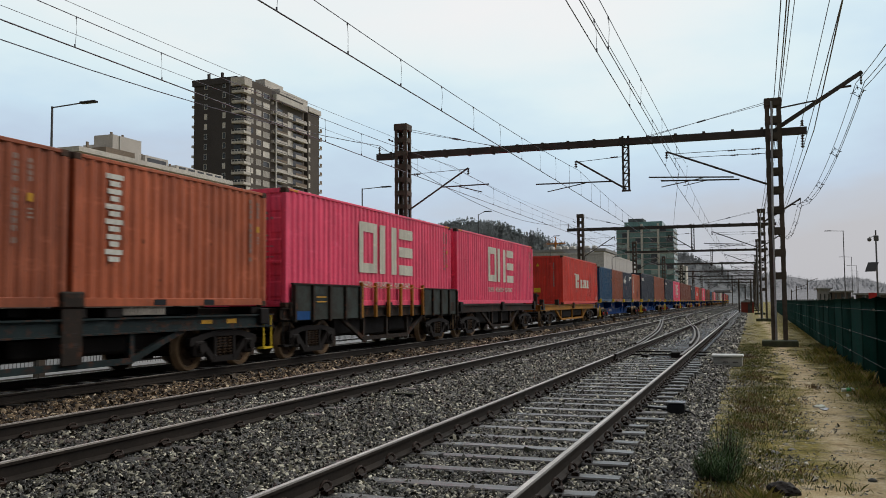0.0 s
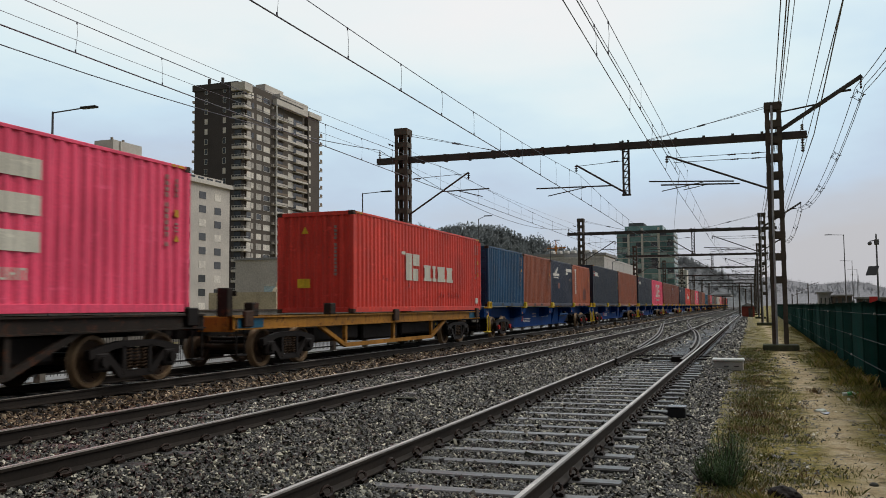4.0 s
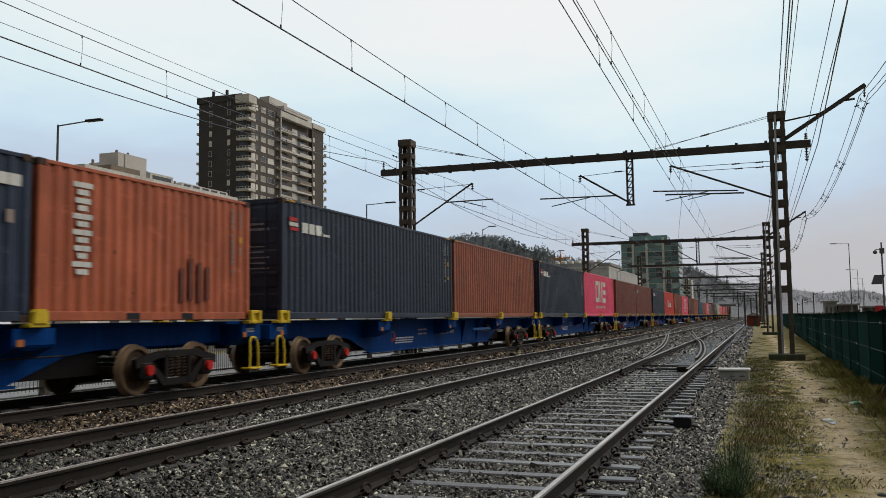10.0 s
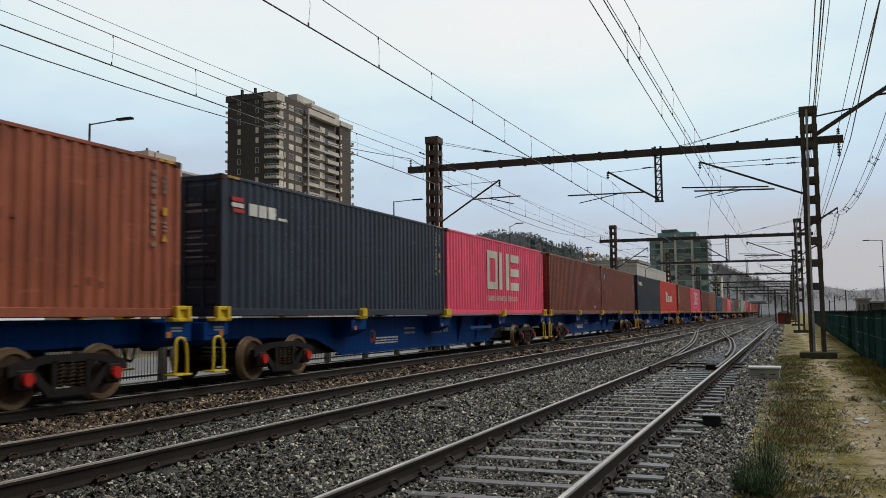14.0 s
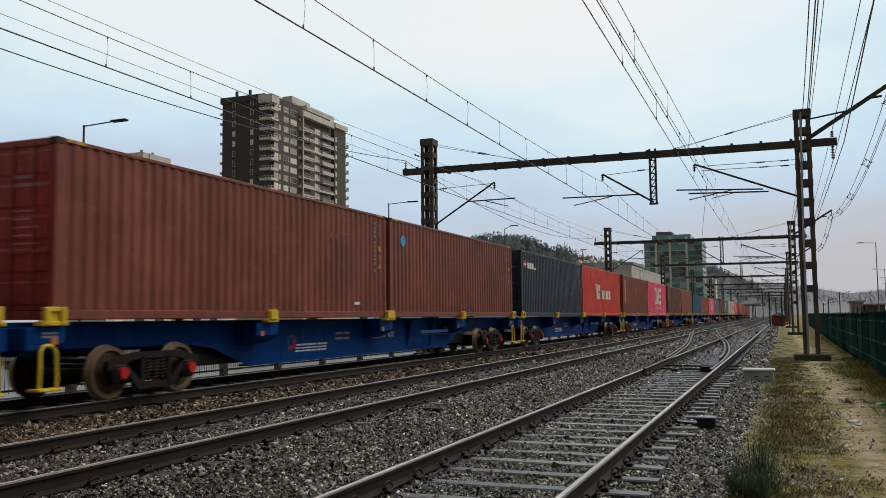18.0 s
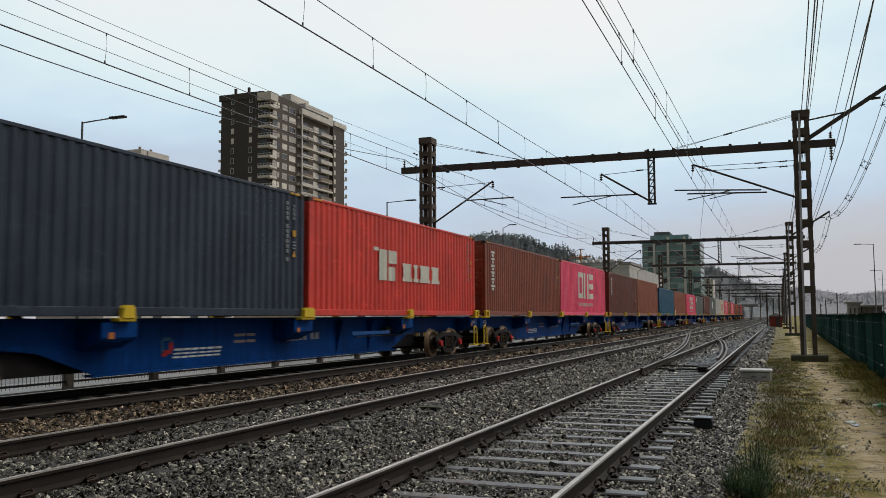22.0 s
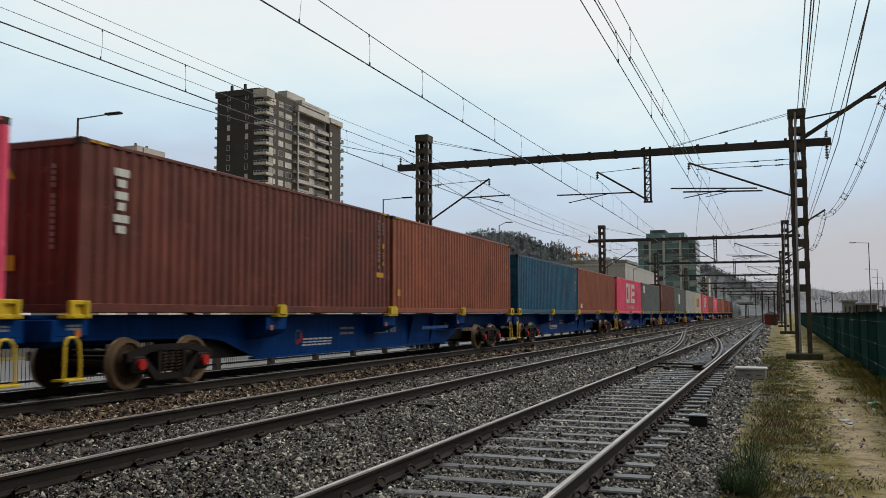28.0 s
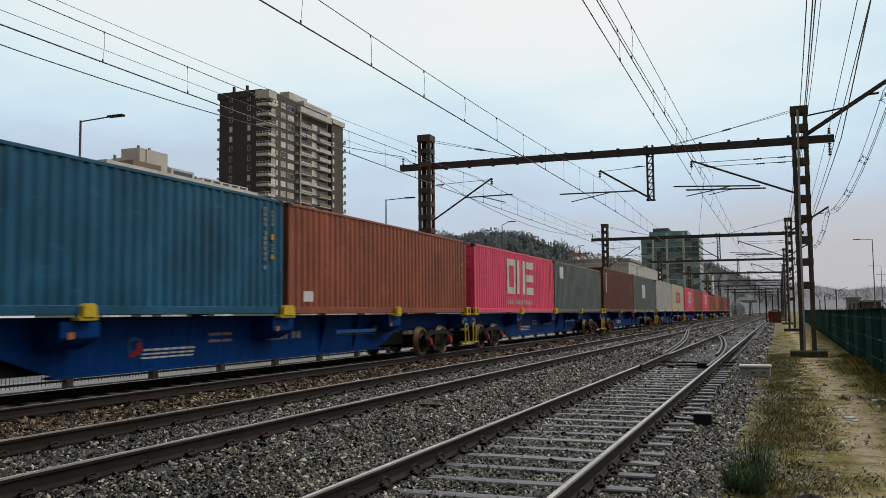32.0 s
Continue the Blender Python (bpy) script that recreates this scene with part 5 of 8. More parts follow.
    for y in (0.35, length / 2 - 0.15, length - 0.65):
        lugs.append(box_part("stake_pocket", (1.19, 1.29, y, y + 0.35, deck - 0.26, deck + 0.1), M["casting"] if paint == "ochre" else M["iron"] if gondola is False else m, w, "", 0.02))
    if paint == "old_teal":
        box_part("side_plate", (1.20, 1.25, 11.13, 11.60, 0.36, deck + 0.14), M["old_brown"], w, "rust-brown plate over the truss", 0.01)
        marks_on_side(w, "teal_stencil", [(13.6 + 0.42 * k, 13.85 + 0.42 * k + 0.1 * (k % 2), deck - 0.22 + 0.03 * (k % 2), deck - 0.13) for k in range(7)], M["old_brown"], "worn_patch", "rusty worn patches", 1.185)
        marks_on_side(w, "teal_bars", [(15.0, 15.35, deck - 0.20, deck - 0.12), (15.9, 16.25, deck - 0.21, deck - 0.11)], M["worn_yellow"], "lettering", "worn yellow stencils", 1.186)
        box_part("deck_stop", (1.02, 1.28, 11.10, 11.63, deck + 0.142, deck + 0.42), M["old_brown"], w, "", 0.03)
    if gondola:
        for sx in (-1, 1):
            x0, x1 = sorted((sx * 1.245, sx * 1.285))
            for y0, y1 in ((0.45, 4.25), (length - 3.6, length - 0.05)):
                box_part("side_wall", (x0, x1, y0, y1, deck - 0.34, deck + 0.53), M["wood_wall"], w, "stained board side wall")
                box_part("wall_cap", (*sorted((sx * 1.235, sx * 1.31)), y0 - 0.03, y1 + 0.03, deck + 0.532, deck + 0.57), M["old_brown"], w)
                n = round((y1 - y0) / 0.95)
                for k in range(n + 1):
                    y = y0 + (y1 - y0 - 0.09) * k / n
                    box_part("wall_stake", (*sorted((sx * 1.285, sx * 1.35)), y, y + 0.09, deck - 0.38, deck + 0.528), M["old_brown"], w)
            for k in range(6):
                y = 4.30 + k * (length - 3.6 - 4.30 - 0.1) / 5
                box_part("stake", (*sorted((sx * 1.26, sx * 1.34)), y, y + 0.1, deck - 0.34, deck + 0.66), M["ochre"], w, "ochre upright stake")
            bm = bmesh.new()
            pts = []
            for k in range(21):
                y = 4.35 + k * (length - 3.6 - 4.35) / 20
                pts.append((sx * 1.36, y, deck + 0.58 - 0.05 * abs(math.sin(k * 0.785))))
            bm_path(bm, pts, 0.014, 5)
            part("lashing_rope", bm, M["marker"], w, "slack orange rope")
        marks_on_side(w, "gon_blue", [(0.5, 1.3, deck - 0.33, deck - 0.12)], M["blue_bar"], "blue_patch", "", 1.29)
        marks_on_side(w, "gon_bars", [(1.66, 2.2, deck + 0.10, deck + 0.13), (1.66, 2.2, deck + 0.22, deck + 0.25)], M["worn_yellow"], "lettering", "", 1.293)
        marks_on_side(w, "gon_teal", [(1.62, 2.25, deck + 0.05, deck + 0.30)], M["old_teal"], "teal_patch", "", 1.29)
    if paint == "ochre":
        box_part("brake_stand", (0.72, 1.0, 0.08, 0.3, deck - 0.03, deck + 0.6), M["old_brown"], w, "rusty hand brake stand", 0.02)
        box_part("brake_crank", (0.66, 1.06, 0.30, 0.36, deck + 0.42, deck + 0.54), M["old_brown"], w, "", 0.01)
        for y in (0.75, 4.6):
            box_part("deck_stop", (0.98, 1.2, y, y + 0.3, deck - 0.03, deck + 0.28), M["old_brown"], w, "rusty deck stop", 0.02)
        for y in (0.05, length - 1.3):
            marks_on_side(w, ("ochre_end", y), [(y, y + 1.2, deck - 0.285, deck - 0.07)], M["c_teal"], "turquoise_patch", "turquoise painted patch", 1.19)
    for y in (bogie_in, length - bogie_in):
        build_bogie(w, y, False)
    return w


for nm, col, rust, fade in (("c_orange", (0.42, 0.105, 0.044), 0.35, 0.2), ("c_brown", (0.295, 0.080, 0.036), 0.3, 0.2), ("c_dkbrown", (0.140, 0.034, 0.019), 0.3, 0.25), ("c_chestnut", (0.235, 0.056, 0.025), 0.3, 0.2), ("c_rust", (0.195, 0.050, 0.027), 0.3, 0.22),
                            ("c_pink", (0.90, 0.085, 0.175), 0.05, 0.10), ("c_red", (0.67, 0.050, 0.030), 0.2, 0.14), ("c_dkred", (0.42, 0.03, 0.022), 0.25, 0.2), ("c_navy", (0.018, 0.029, 0.049), 0.12, 0.25),
                            ("c_wing", (0.023, 0.036, 0.066), 0.28, 0.22), ("c_blue", (0.007, 0.066, 0.15), 0.2, 0.25), ("c_teal", (0.004, 0.088, 0.165), 0.25, 0.25),
                            ("c_grey", (0.12, 0.145, 0.135), 0.28, 0.2), ("c_white", (0.50, 0.50, 0.46), 0.25, 0.1), ("c_cream", (0.62, 0.55, 0.40), 0.2, 0.1)):
    M[nm] = painted_steel(nm.replace("c_", "container_paint_"), col, rust, 0.42, fade, 0.32)

L40, L20, HC, STD = 12.192, 6.058, 2.896, 2.591
ring, word, flag = logo_ring_bars, logo_tall_word, logo_small_flag
stack = lambda n=6, z1=None, m="white", tall=0.265: (lambda box, L, H: logo_upright_stack(box, L, H, n, z1, m, tall))
codes = lambda y=None, m="faint": (lambda box, L, H: code_bars(box, L, H, (L - 0.72 if L < 7 else L - 0.80) if y is None else y, m))
scrape = lambda y, z, n=5, m="c_rust": (lambda box, L, H: marks_on_side(box, ("scrape", y, z, n, m), [(y + 0.278 * k, y + 0.278 * k + 0.09, z + 0.03 * (k % 2), z + 0.03 + 0.07 * ((k * 5) % 3)) for k in range(n)], M[m], "scrape", "dark scraped paint"))
stripes = lambda box, L, H: marks_on_side(box, "stripes", [(3.60 + 0.278 * k, 3.73 + 0.278 * k, 0.36 + 0.05 * (k % 2), 1.02 + 0.07 * ((k * 3) % 4)) for k in range(4)], M["c_dkbrown"], "stain", "dark upright stains")
spot = lambda y0, y1, z0, z1, m: (lambda box, L, H: marks_on_side(box, ("spot", y0, z0, m), [(y0, y1, z0, z1)], M[m], "sticker"))

# Where each container stands along the track at the clip's start: start, colour, size, marks.
CONTAINERS = [
    ("dark red-brown twenty-foot container with faded lettering, on a flat wagon", "c_brown", 5.25, L20, STD, 1.56, [codes(4.9)], True),
    ("faded orange container with upright lettering blocks, on a flat wagon", "c_orange", 11.42, L20, STD, 1.56, [stack(6, 2.34), codes()], True),
    ("magenta high-cube container with cream logo, inside an open wagon", "c_pink", 18.35, L40, HC, 1.52, [ring, codes()], True),
    ("magenta high-cube container with cream logo, on a dark flat wagon", "c_pink", 31.25, L40, HC, 1.54, [ring, codes()], True),
    ("bright red container with cream wordmark, on an ochre flat wagon", "c_red", 50.95, L40, HC, 1.47, [word, codes(), spot(11.4, 11.7, 0.28, 0.5, "white"), scrape(1.8, 0.95, 5, "c_dkred"), scrape(7.0, 0.5, 9, "c_dkred"), scrape(3.9, 0.75, 3, "c_dkred")], False),
    ("deep blue twenty-foot container on a blue wagon", "c_blue", 64.2, L20, STD, 1.62, [codes(5.35)], True),
    ("rust-brown twenty-foot container on a blue wagon", "c_brown", 70.33, L20, STD, 1.62, [codes()], True),
    ("slate-blue container with white winged emblem and rust patch", "c_wing", 76.45, L20, STD, 1.62, [logo_wing], True),
    ("orange-brown container with upright white lettering blocks", "c_orange", 82.62, L20, STD, 1.62, [stack(6, 2.32), codes(), stripes], True),
]
PAIRS = [
    (90.05, (("navy container with a small white flag mark", "c_navy", HC, [flag, codes(None, "pale_text")]), ("rust-brown forty-foot container with scraped side", "c_brown", HC, [codes(), scrape(7.0, 1.45, 6), scrape(9.6, 0.5, 4)]))),
    (115.9, (("navy container with a small white flag mark", "c_navy", HC, [flag, codes(None, "pale_text")]), ("magenta container with large cream logo", "c_pink", HC, [ring, codes()]))),
    (141.7, (("dull brown forty-foot container, slightly dented", "c_rust", HC, [codes(), scrape(8.6, 2.0, 4), spot(10.2, 10.5, 0.35, 0.42, "white")]), ("dark brown container with a round blue sticker", "c_rust", HC, [round_sticker, codes()]))),
    (167.75, (("navy container with a small white flag mark", "c_navy", HC, [flag, codes(None, "pale_text")]), ("bright red container with cream wordmark", "c_red", HC, [word, codes()]))),
    (193.6, (("chestnut-brown container with upright white lettering blocks", "c_chestnut", HC, [stack(6, 2.54), codes()]), ("magenta container with large cream logo", "c_pink", HC, [ring, codes()]))),
    (219.6, (("dark brown container with three white lettering blocks", "c_dkbrown", HC, [stack(3, 2.50, "white", 0.40), codes(), spot(11.3, 11.75, 1.02, 1.16, "worn_yellow")], False), ("rust-brown forty-foot container with pale scrapes", "c_brown", HC, [codes(), spot(0.35, 0.55, 0.52, 0.72, "worn_yellow")]))),
    (245.45, (("teal-blue forty-foot container with door rods showing", "c_teal", STD, [codes(None, "pale_text")]), ("rust-brown forty-foot container with a torn white label", "c_brown", STD, [codes(), spot(0.7, 1.15, 0.3, 0.55, "white")]))),
    (271.0, (("magenta container with large cream logo", "c_pink", STD, [ring, codes()]), ("grey-green container with a small white mark", "c_grey", STD, [spot(1.1, 1.9, 1.75, 2.35, "white"), codes()]))),
    (296.55, (("dark brown high-cube container with upright lettering blocks", "c_dkbrown", HC, [stack(5, 2.54), codes()]), ("grey-green container with a white emblem", "c_grey", HC, [spot(4.6, 6.3, 1.1, 2.2, "white"), codes()]))),
    (322.5, (("off-white forty-foot container streaked with dirt", "c_white", HC, [codes()]), ("cream container with a red framed square", "c_cream", HC, [spot(4.0, 8.2, 0.9, 2.1, "red_sticker"), spot(4.7, 7.5, 1.15, 1.85, "cream_paint"), codes()]))),
    (348.4, (("magenta container with large cream logo", "c_pink", HC, [ring]), ("plain rust-brown forty-foot steel container", "c_brown", HC, [codes()]))),
    (374.3, (("magenta container with large cream logo", "c_pink", HC, [ring]), ("plain rust-brown forty-foot steel container", "c_brown", STD, [codes()]))),
    (400.2, (("plain orange-brown forty-foot steel container", "c_orange", HC, [codes()]), ("plain dark brown forty-foot steel container", "c_dkbrown", HC, [codes()]))),
    (426.1, (("plain dark red forty-foot steel container", "c_dkred", HC, [codes()]), ("plain navy forty-foot steel container", "c_navy", HC, [codes()]))),
]
MOVING = []      # (thing, start along the track, height)


def build_train():
    for label, paint, y, L, H, z, marks, doors in CONTAINERS:
        MOVING.append((build_container("shipping_container", label, paint, L, H, marks, doors), y, z))
    for y, pair in PAIRS:
        for k, (label, paint, H, marks, *ends) in enumerate(pair):
            MOVING.append((build_container("shipping_container", label, paint, L40, H, marks, *ends), y + k * 12.42, 1.62))
    first = build_blue_wagon()
    MOVING.append((first, 64.2, TOP_FAR))
    for y, _ in PAIRS:
        MOVING.append((copy_thing(first, Matrix()), y, TOP_FAR))
    for args, y in ((("grimy teal flat wagon with a truss and yellow steps", "old_teal", 17.75, 1.15, False, 1.85, 0.15), 0.05),
                    (("open wagon with stained board walls and ochre stakes", "old_brown", 12.85, 1.28, True, 1.75), 18.15),
                    (("grimy dark brown flat wagon with a truss", "old_brown", 12.85, 1.28, False, 1.95), 31.1),
                    (("worn ochre flat wagon with a truss and turquoise end", "ochre", 17.9, 1.21, False, 2.55), 45.0)):
        MOVING.append((build_old_wagon(*args), y, TOP_FAR))


build_train()


# ---- overhead line: portals and wires ----
PORTAL_Y = [34.5, 76.0, 113.5, 153.0, 193.0, 233.0, 273.0, 318.0]
X_LEFT, X_RIGHT = -14.0, 0.95
BEAM_Z = 7.93


def lattice_mast(p, x, width, deep, top, foot, name, first, pitch, closer, plate):
    """Four corner angles tied by batten plates on all four faces, on a concrete footing."""
    m = part(name, box_mesh("footing", (x - 0.62, x + 0.62, -0.5, 0.5, foot - 0.35, foot + 0.24), M["footing"], 0.03), None, p, "mossy concrete footing")
    flange = 0.15
    for sx in (-1, 1):
        for sy in (-1, 1):
            cx, cy = x + sx * width / 2, sy * deep / 2
            bm = bmesh.new()
            ell = [(cx, cy), (cx - sx * flange, cy), (cx - sx * flange, cy - sy * 0.016), (cx - sx * 0.016, cy - sy * 0.016), (cx - sx * 0.016, cy - sy * flange), (cx, cy - sy * flange)]
            bm_extrude(bm, ell, 2, foot + 0.15, top)
            part("leg", bm, M["mast"], m)
    z = first
    while z < top - 0.35:
        for sy in (-1, 1):
            y0, y1 = sorted((sy * (deep / 2 + 0.001), sy * (deep / 2 + 0.013)))
            box_part("batten_plate", (x - width / 2 + 0.01, x + width / 2 - 0.01, y0, y1, z, z + plate), M["mast"], m)
        for sx in (-1, 1):
            x0, x1 = sorted((x + sx * (width / 2 + 0.001), x + sx * (width / 2 + 0.013)))
            box_part("batten_plate", (x0, x1, -deep / 2 + 0.01, deep / 2 - 0.01, z, z + plate), M["mast"], m)
        z += pitch
        pitch = max(0.56, pitch * closer)
    box_part("mast_head", (x - width / 2 - 0.03, x + width / 2 + 0.03, -deep / 2 - 0.03, deep / 2 + 0.03, top - 0.28, top + 0.02), M["mast"], m, "", 0.02)
    return m


def insulator(p, a, b, n=4, r=0.07):
    bm = bmesh.new()
    a, b = Vector(a), Vector(b)
    bm_tube(bm, a, b, 0.022, 6)
    for k in range(n):
        c = a.lerp(b, (k + 0.5) / n)
        d = (b - a).normalized() * 0.02
        bm_tube(bm, c - d, c + d, r, 8, r * 0.6)
    return part("insulator", bm, M["porcelain"], p, "ribbed porcelain insulator")


def bar_part(name, a, b, w, h, material, parent):
    bm = bmesh.new()
    bm_bar(bm, a, b, w, h)
    return part(name, bm, material, parent)


def cantilever(p, root, tip, reg0, reg1):
    """A slanting bracket tube with a registration arm under it."""
    c = part("cantilever", tube_mesh("cantilever", root, tip, 0.038, M["beam"], 8), None, p, "slanting bracket tube")
    part("registration_arm", tube_mesh("registration_arm", reg0, reg1, 0.028, M["beam"], 8), None, c)
    d = Vector(reg1) - Vector(reg0)
    s = Vector(reg0) + d * 0.35
    part("steady_arm", tube_mesh("steady_arm", s + Vector((0, 0.03, -0.02)), s + Vector((d.x * 0.5, 0.03, -0.3)), 0.02, M["beam"], 6), None, c)
    q = Vector(tip).lerp(Vector(reg1), 0.0)
    insulator(p, q, q + Vector((0.0, 0.0, -0.28)), 3)
    return c


def build_portal():
    p = thing("catenary_portal", "blackened lattice-mast portal carrying the overhead wires", "catenary portal", "portals over the tracks")
    foot = -0.08
    lattice_mast(p, X_LEFT, 0.54, 0.58, 9.28, -0.1, "left_mast", 0.5, 0.57, 1.0, 0.21)
    r = lattice_mast(p, X_RIGHT, 0.56, 0.46, 9.12, foot - 0.02, "right_mast", 2.38, 0.85, 0.955, 0.26)
    bm = bmesh.new()
    bm_bar(bm, (X_LEFT - 1.2, 0.0, BEAM_Z + 0.02), (X_RIGHT + 1.15, 0.0, BEAM_Z - 0.06), 0.24, 0.26)
    for k in range(14):
        x = X_LEFT + 0.9 + k * 1.05
        bm_box(bm, x - 0.05, x + 0.05, -0.135, 0.135, BEAM_Z - 0.17, BEAM_Z + 0.15)
    part("cross_beam", bm, M["beam"], p)
    # stay wires from the mast heads to the beam
    for dy in (-0.12, 0.12):
        for a, b in (((X_RIGHT - 0.27, dy, 9.0 + 0.5 * dy), (-3.6, dy, BEAM_Z + 0.14)), ((X_LEFT + 0.34, dy, 9.02 + 0.5 * dy), (-9.8, dy, BEAM_Z + 0.14))):
            part("stay_wire", tube_mesh("stay_wire", a, b, 0.010, M["thin_wire"], 5), None, p)
            c = Vector(a).lerp(Vector(b), 0.54)
            d = (Vector(b) - Vector(a)).normalized() * 0.16
            part("turnbuckle", tube_mesh("turnbuckle", c - d, c + d, 0.03, M["wire"], 6), None, p)
    # hanging drop post between the tracks
    x = -4.52
    for sx in (-0.11, 0.11):
        bm = bmesh.new()
        bm_box(bm, x + sx - 0.035, x + sx + 0.035, -0.06, 0.06, 5.98, BEAM_Z + 0.2)
        part("drop_post", bm, M["beam"], p)
    bm = bmesh.new()
    for k in range(7):
        z = 6.1 + 0.26 * k
        bm_box(bm, x - 0.1, x + 0.1, -0.05, 0.05, z, z + 0.035)
        bm_bar(bm, (x - 0.09, 0, z), (x + 0.09, 0, z + 0.26), 0.03, 0.03)
    bm_box(bm, x - 0.17, x + 0.17, -0.07, 0.07, 5.93, 5.99)
    part("drop_lacing", bm, M["beam"], p)["kind"] = "stuff"
    # brackets for the three wires
    cantilever(p, (x, 0, 6.02), (-6.5, 0, 7.26), (-5.05, 0, 6.36), (-8.15, 0, 6.40))
    cantilever(p, (X_LEFT + 0.3, 0, 5.6), (-11.05, 0, 7.25), (-12.2, 0, 6.5), (-10.15, 0, 6.52))
    cantilever(p, (X_RIGHT - 0.28, 0, 5.95), (-2.95, 0, 7.4), (-0.5, 0, 6.28), (-3.65, 0, 6.44))
    part("registration_arm", tube_mesh("registration_arm", (-0.3, 0.1, 6.19), (-3.2, 0.1, 6.29), 0.03, M["beam"], 8), None, p)
    part("steady_arm", tube_mesh("steady_arm", (-1.39, 0.1, 6.24), (-2.36, 0.1, 6.05), 0.016, M["beam"], 6), None, p)
    for a, b in (((X_RIGHT - 0.27, -0.1, 7.29), (-2.7, -0.02, 7.30)), ((X_RIGHT - 0.27, 0.1, 7.13), (-2.7, 0.02, 7.13)), ((x - 0.1, 0, 7.32), (-6.4, 0, 7.22)), ((X_LEFT + 0.34, 0, 7.12), (-11.2, 0, 7.2))):
        part("tie_wire", tube_mesh("tie_wire", a, b, 0.012, M["wire"], 5), None, p)
    for xx, yy, zz, d in ((X_RIGHT - 0.50, -0.1, 7.29, -0.3), (X_RIGHT - 1.35, -0.08, 7.29, -0.3), (X_RIGHT - 0.50, 0.1, 7.13, -0.3), (X_RIGHT - 1.25, 0.08, 7.13, -0.3), (x - 0.3, 0, 7.32, -0.3), (X_LEFT + 0.5, 0, 7.12, 0.3)):
        insulator(p, (xx, yy, zz), (xx + d, yy, zz - 0.01), 3, 0.04)
    # feeder arm and insulators on the verge side
    bm = bmesh.new()
    bm_bar(bm, (X_RIGHT + 0.25, 0, 8.1), (4.02, 0, 9.88), 0.13, 0.14)
    bm_bar(bm, (3.1, 0, 9.36), (3.65, 0, 9.40), 0.07, 0.07)
    bm_bar(bm, (X_RIGHT + 0.25, 0, 8.78), (2.5, 0, 8.97), 0.05, 0.05)
    part("feeder_arm", bm, M["beam"], p, "upward slanting feeder arm")
    insulator(p, (3.98, 0, 9.82), (3.98, 0, 9.42), 4, 0.05)
    insulator(p, (1.95, 0, 8.04), (1.95, 0, 8.28), 3, 0.07)
    insulator(p, (1.95, 0, 7.72), (1.95, 0, 7.22), 5, 0.075)
    insulator(p, (X_LEFT - 1.1, 0, 8.08), (X_LEFT - 1.1, 0, 8.42), 3, 0.07)
    insulator(p, (X_LEFT - 0.45, 0, 8.6), (X_LEFT - 0.7, 0, 8.72), 2, 0.05)
    insulator(p, (X_LEFT - 0.45, 0, 8.05), (X_LEFT - 0.6, 0, 8.15), 2, 0.05)
    # conduit up the mast
    bm = bmesh.new()
    bm_path(bm, [(X_RIGHT - 0.12, -0.29, 0.05), (X_RIGHT - 0.12, -0.29, 4.6), (X_RIGHT - 0.05, -0.28, 9.0)], 0.04, 8)
    part("conduit", bm, M["conduit"], r, "pale grey cable conduit")
    return p


SPANS = [-6.0] + PORTAL_Y


def span_points(x0, x1, z_end, sag, y0, y1, n=16):
    return [(x0 + (x1 - x0) * k / n, y0 + (y1 - y0) * k / n, z_end - 4 * sag * (k / n) * (1 - k / n)) for k in range(n + 1)]


def build_overhead(label, xs, z_contact, z_mess, sag, contact_r=0.016, mess_r=0.012, xm=None, every=2.3, phase=0.5, upto=99):
    """One electrified track's contact wire, messenger wire and droppers; xs, xm: the side shift of both at each span's end."""
    xm = xm or xs
    o = thing("overhead_line", label, "overhead wire", kind="structure")
    cw, mw = bmesh.new(), bmesh.new()
    pc, pm = [], []
    for k, (a, b) in enumerate(list(zip(SPANS, SPANS[1:]))[:upto]):
        xa, xb = xs[k % len(xs)], xs[(k + 1) % len(xs)]
        c = [(xa + (xb - xa) * i / 8, a + (b - a) * i / 8, z_contact) for i in range(9)]
        ma, mb = xm[k % len(xm)], xm[(k + 1) % len(xm)]
        m = span_points(ma, mb, z_mess + sag, sag, a, b)
        pc += c[:-1]
        pm += m[:-1]
        n = max(4, round((b - a) / every))
        for i in range(n):
            s = (i + phase) / n
            p = Vector((xa + (xb - xa) * s, a + (b - a) * s, z_contact))
            zt = z_mess + sag - 4 * sag * s * (1 - s)
            if p.y > 4 and p.y < 160:
                bm = bmesh.new()
                lean = 0.03 * math.sin(i * 2.1)
                tx = ma + (mb - ma) * s
                bm_path(bm, [p, (p.x * 0.4 + tx * 0.6 + 0.015, p.y + lean, z_contact + (zt - z_contact) * 0.6), (tx, p.y + lean, zt)], 0.0045, 4)
                bm_tube(bm, p, p + Vector((0, 0, 0.06)), 0.015, 5)
                bm_tube(bm, (tx, p.y + lean, zt - 0.04), (tx, p.y + lean, zt + 0.01), 0.014, 5)
                part("dropper", bm, M["wire"], o)
    bm_path(cw, pc, contact_r, 6)
    bm_path(mw, pm, mess_r, 5)
    part("contact_wire", cw, M["wire"], o)
    part("messenger_wire", mw, M["wire"], o)
    return o


def build_line_wire(name, label, x, z, sag, r, material="wire", x2=None):
    bm = bmesh.new()
    pts = []
    for k, (a, b) in enumerate(zip(SPANS, SPANS[1:])):
        xa = x2 if k == 0 and x2 is not None else x
        pts += span_points(xa, x, z, sag, a, b)[:-1]
    bm_path(bm, pts, r, 5)
    solid(name, bm, M[material], label, "overhead wire", kind="structure")


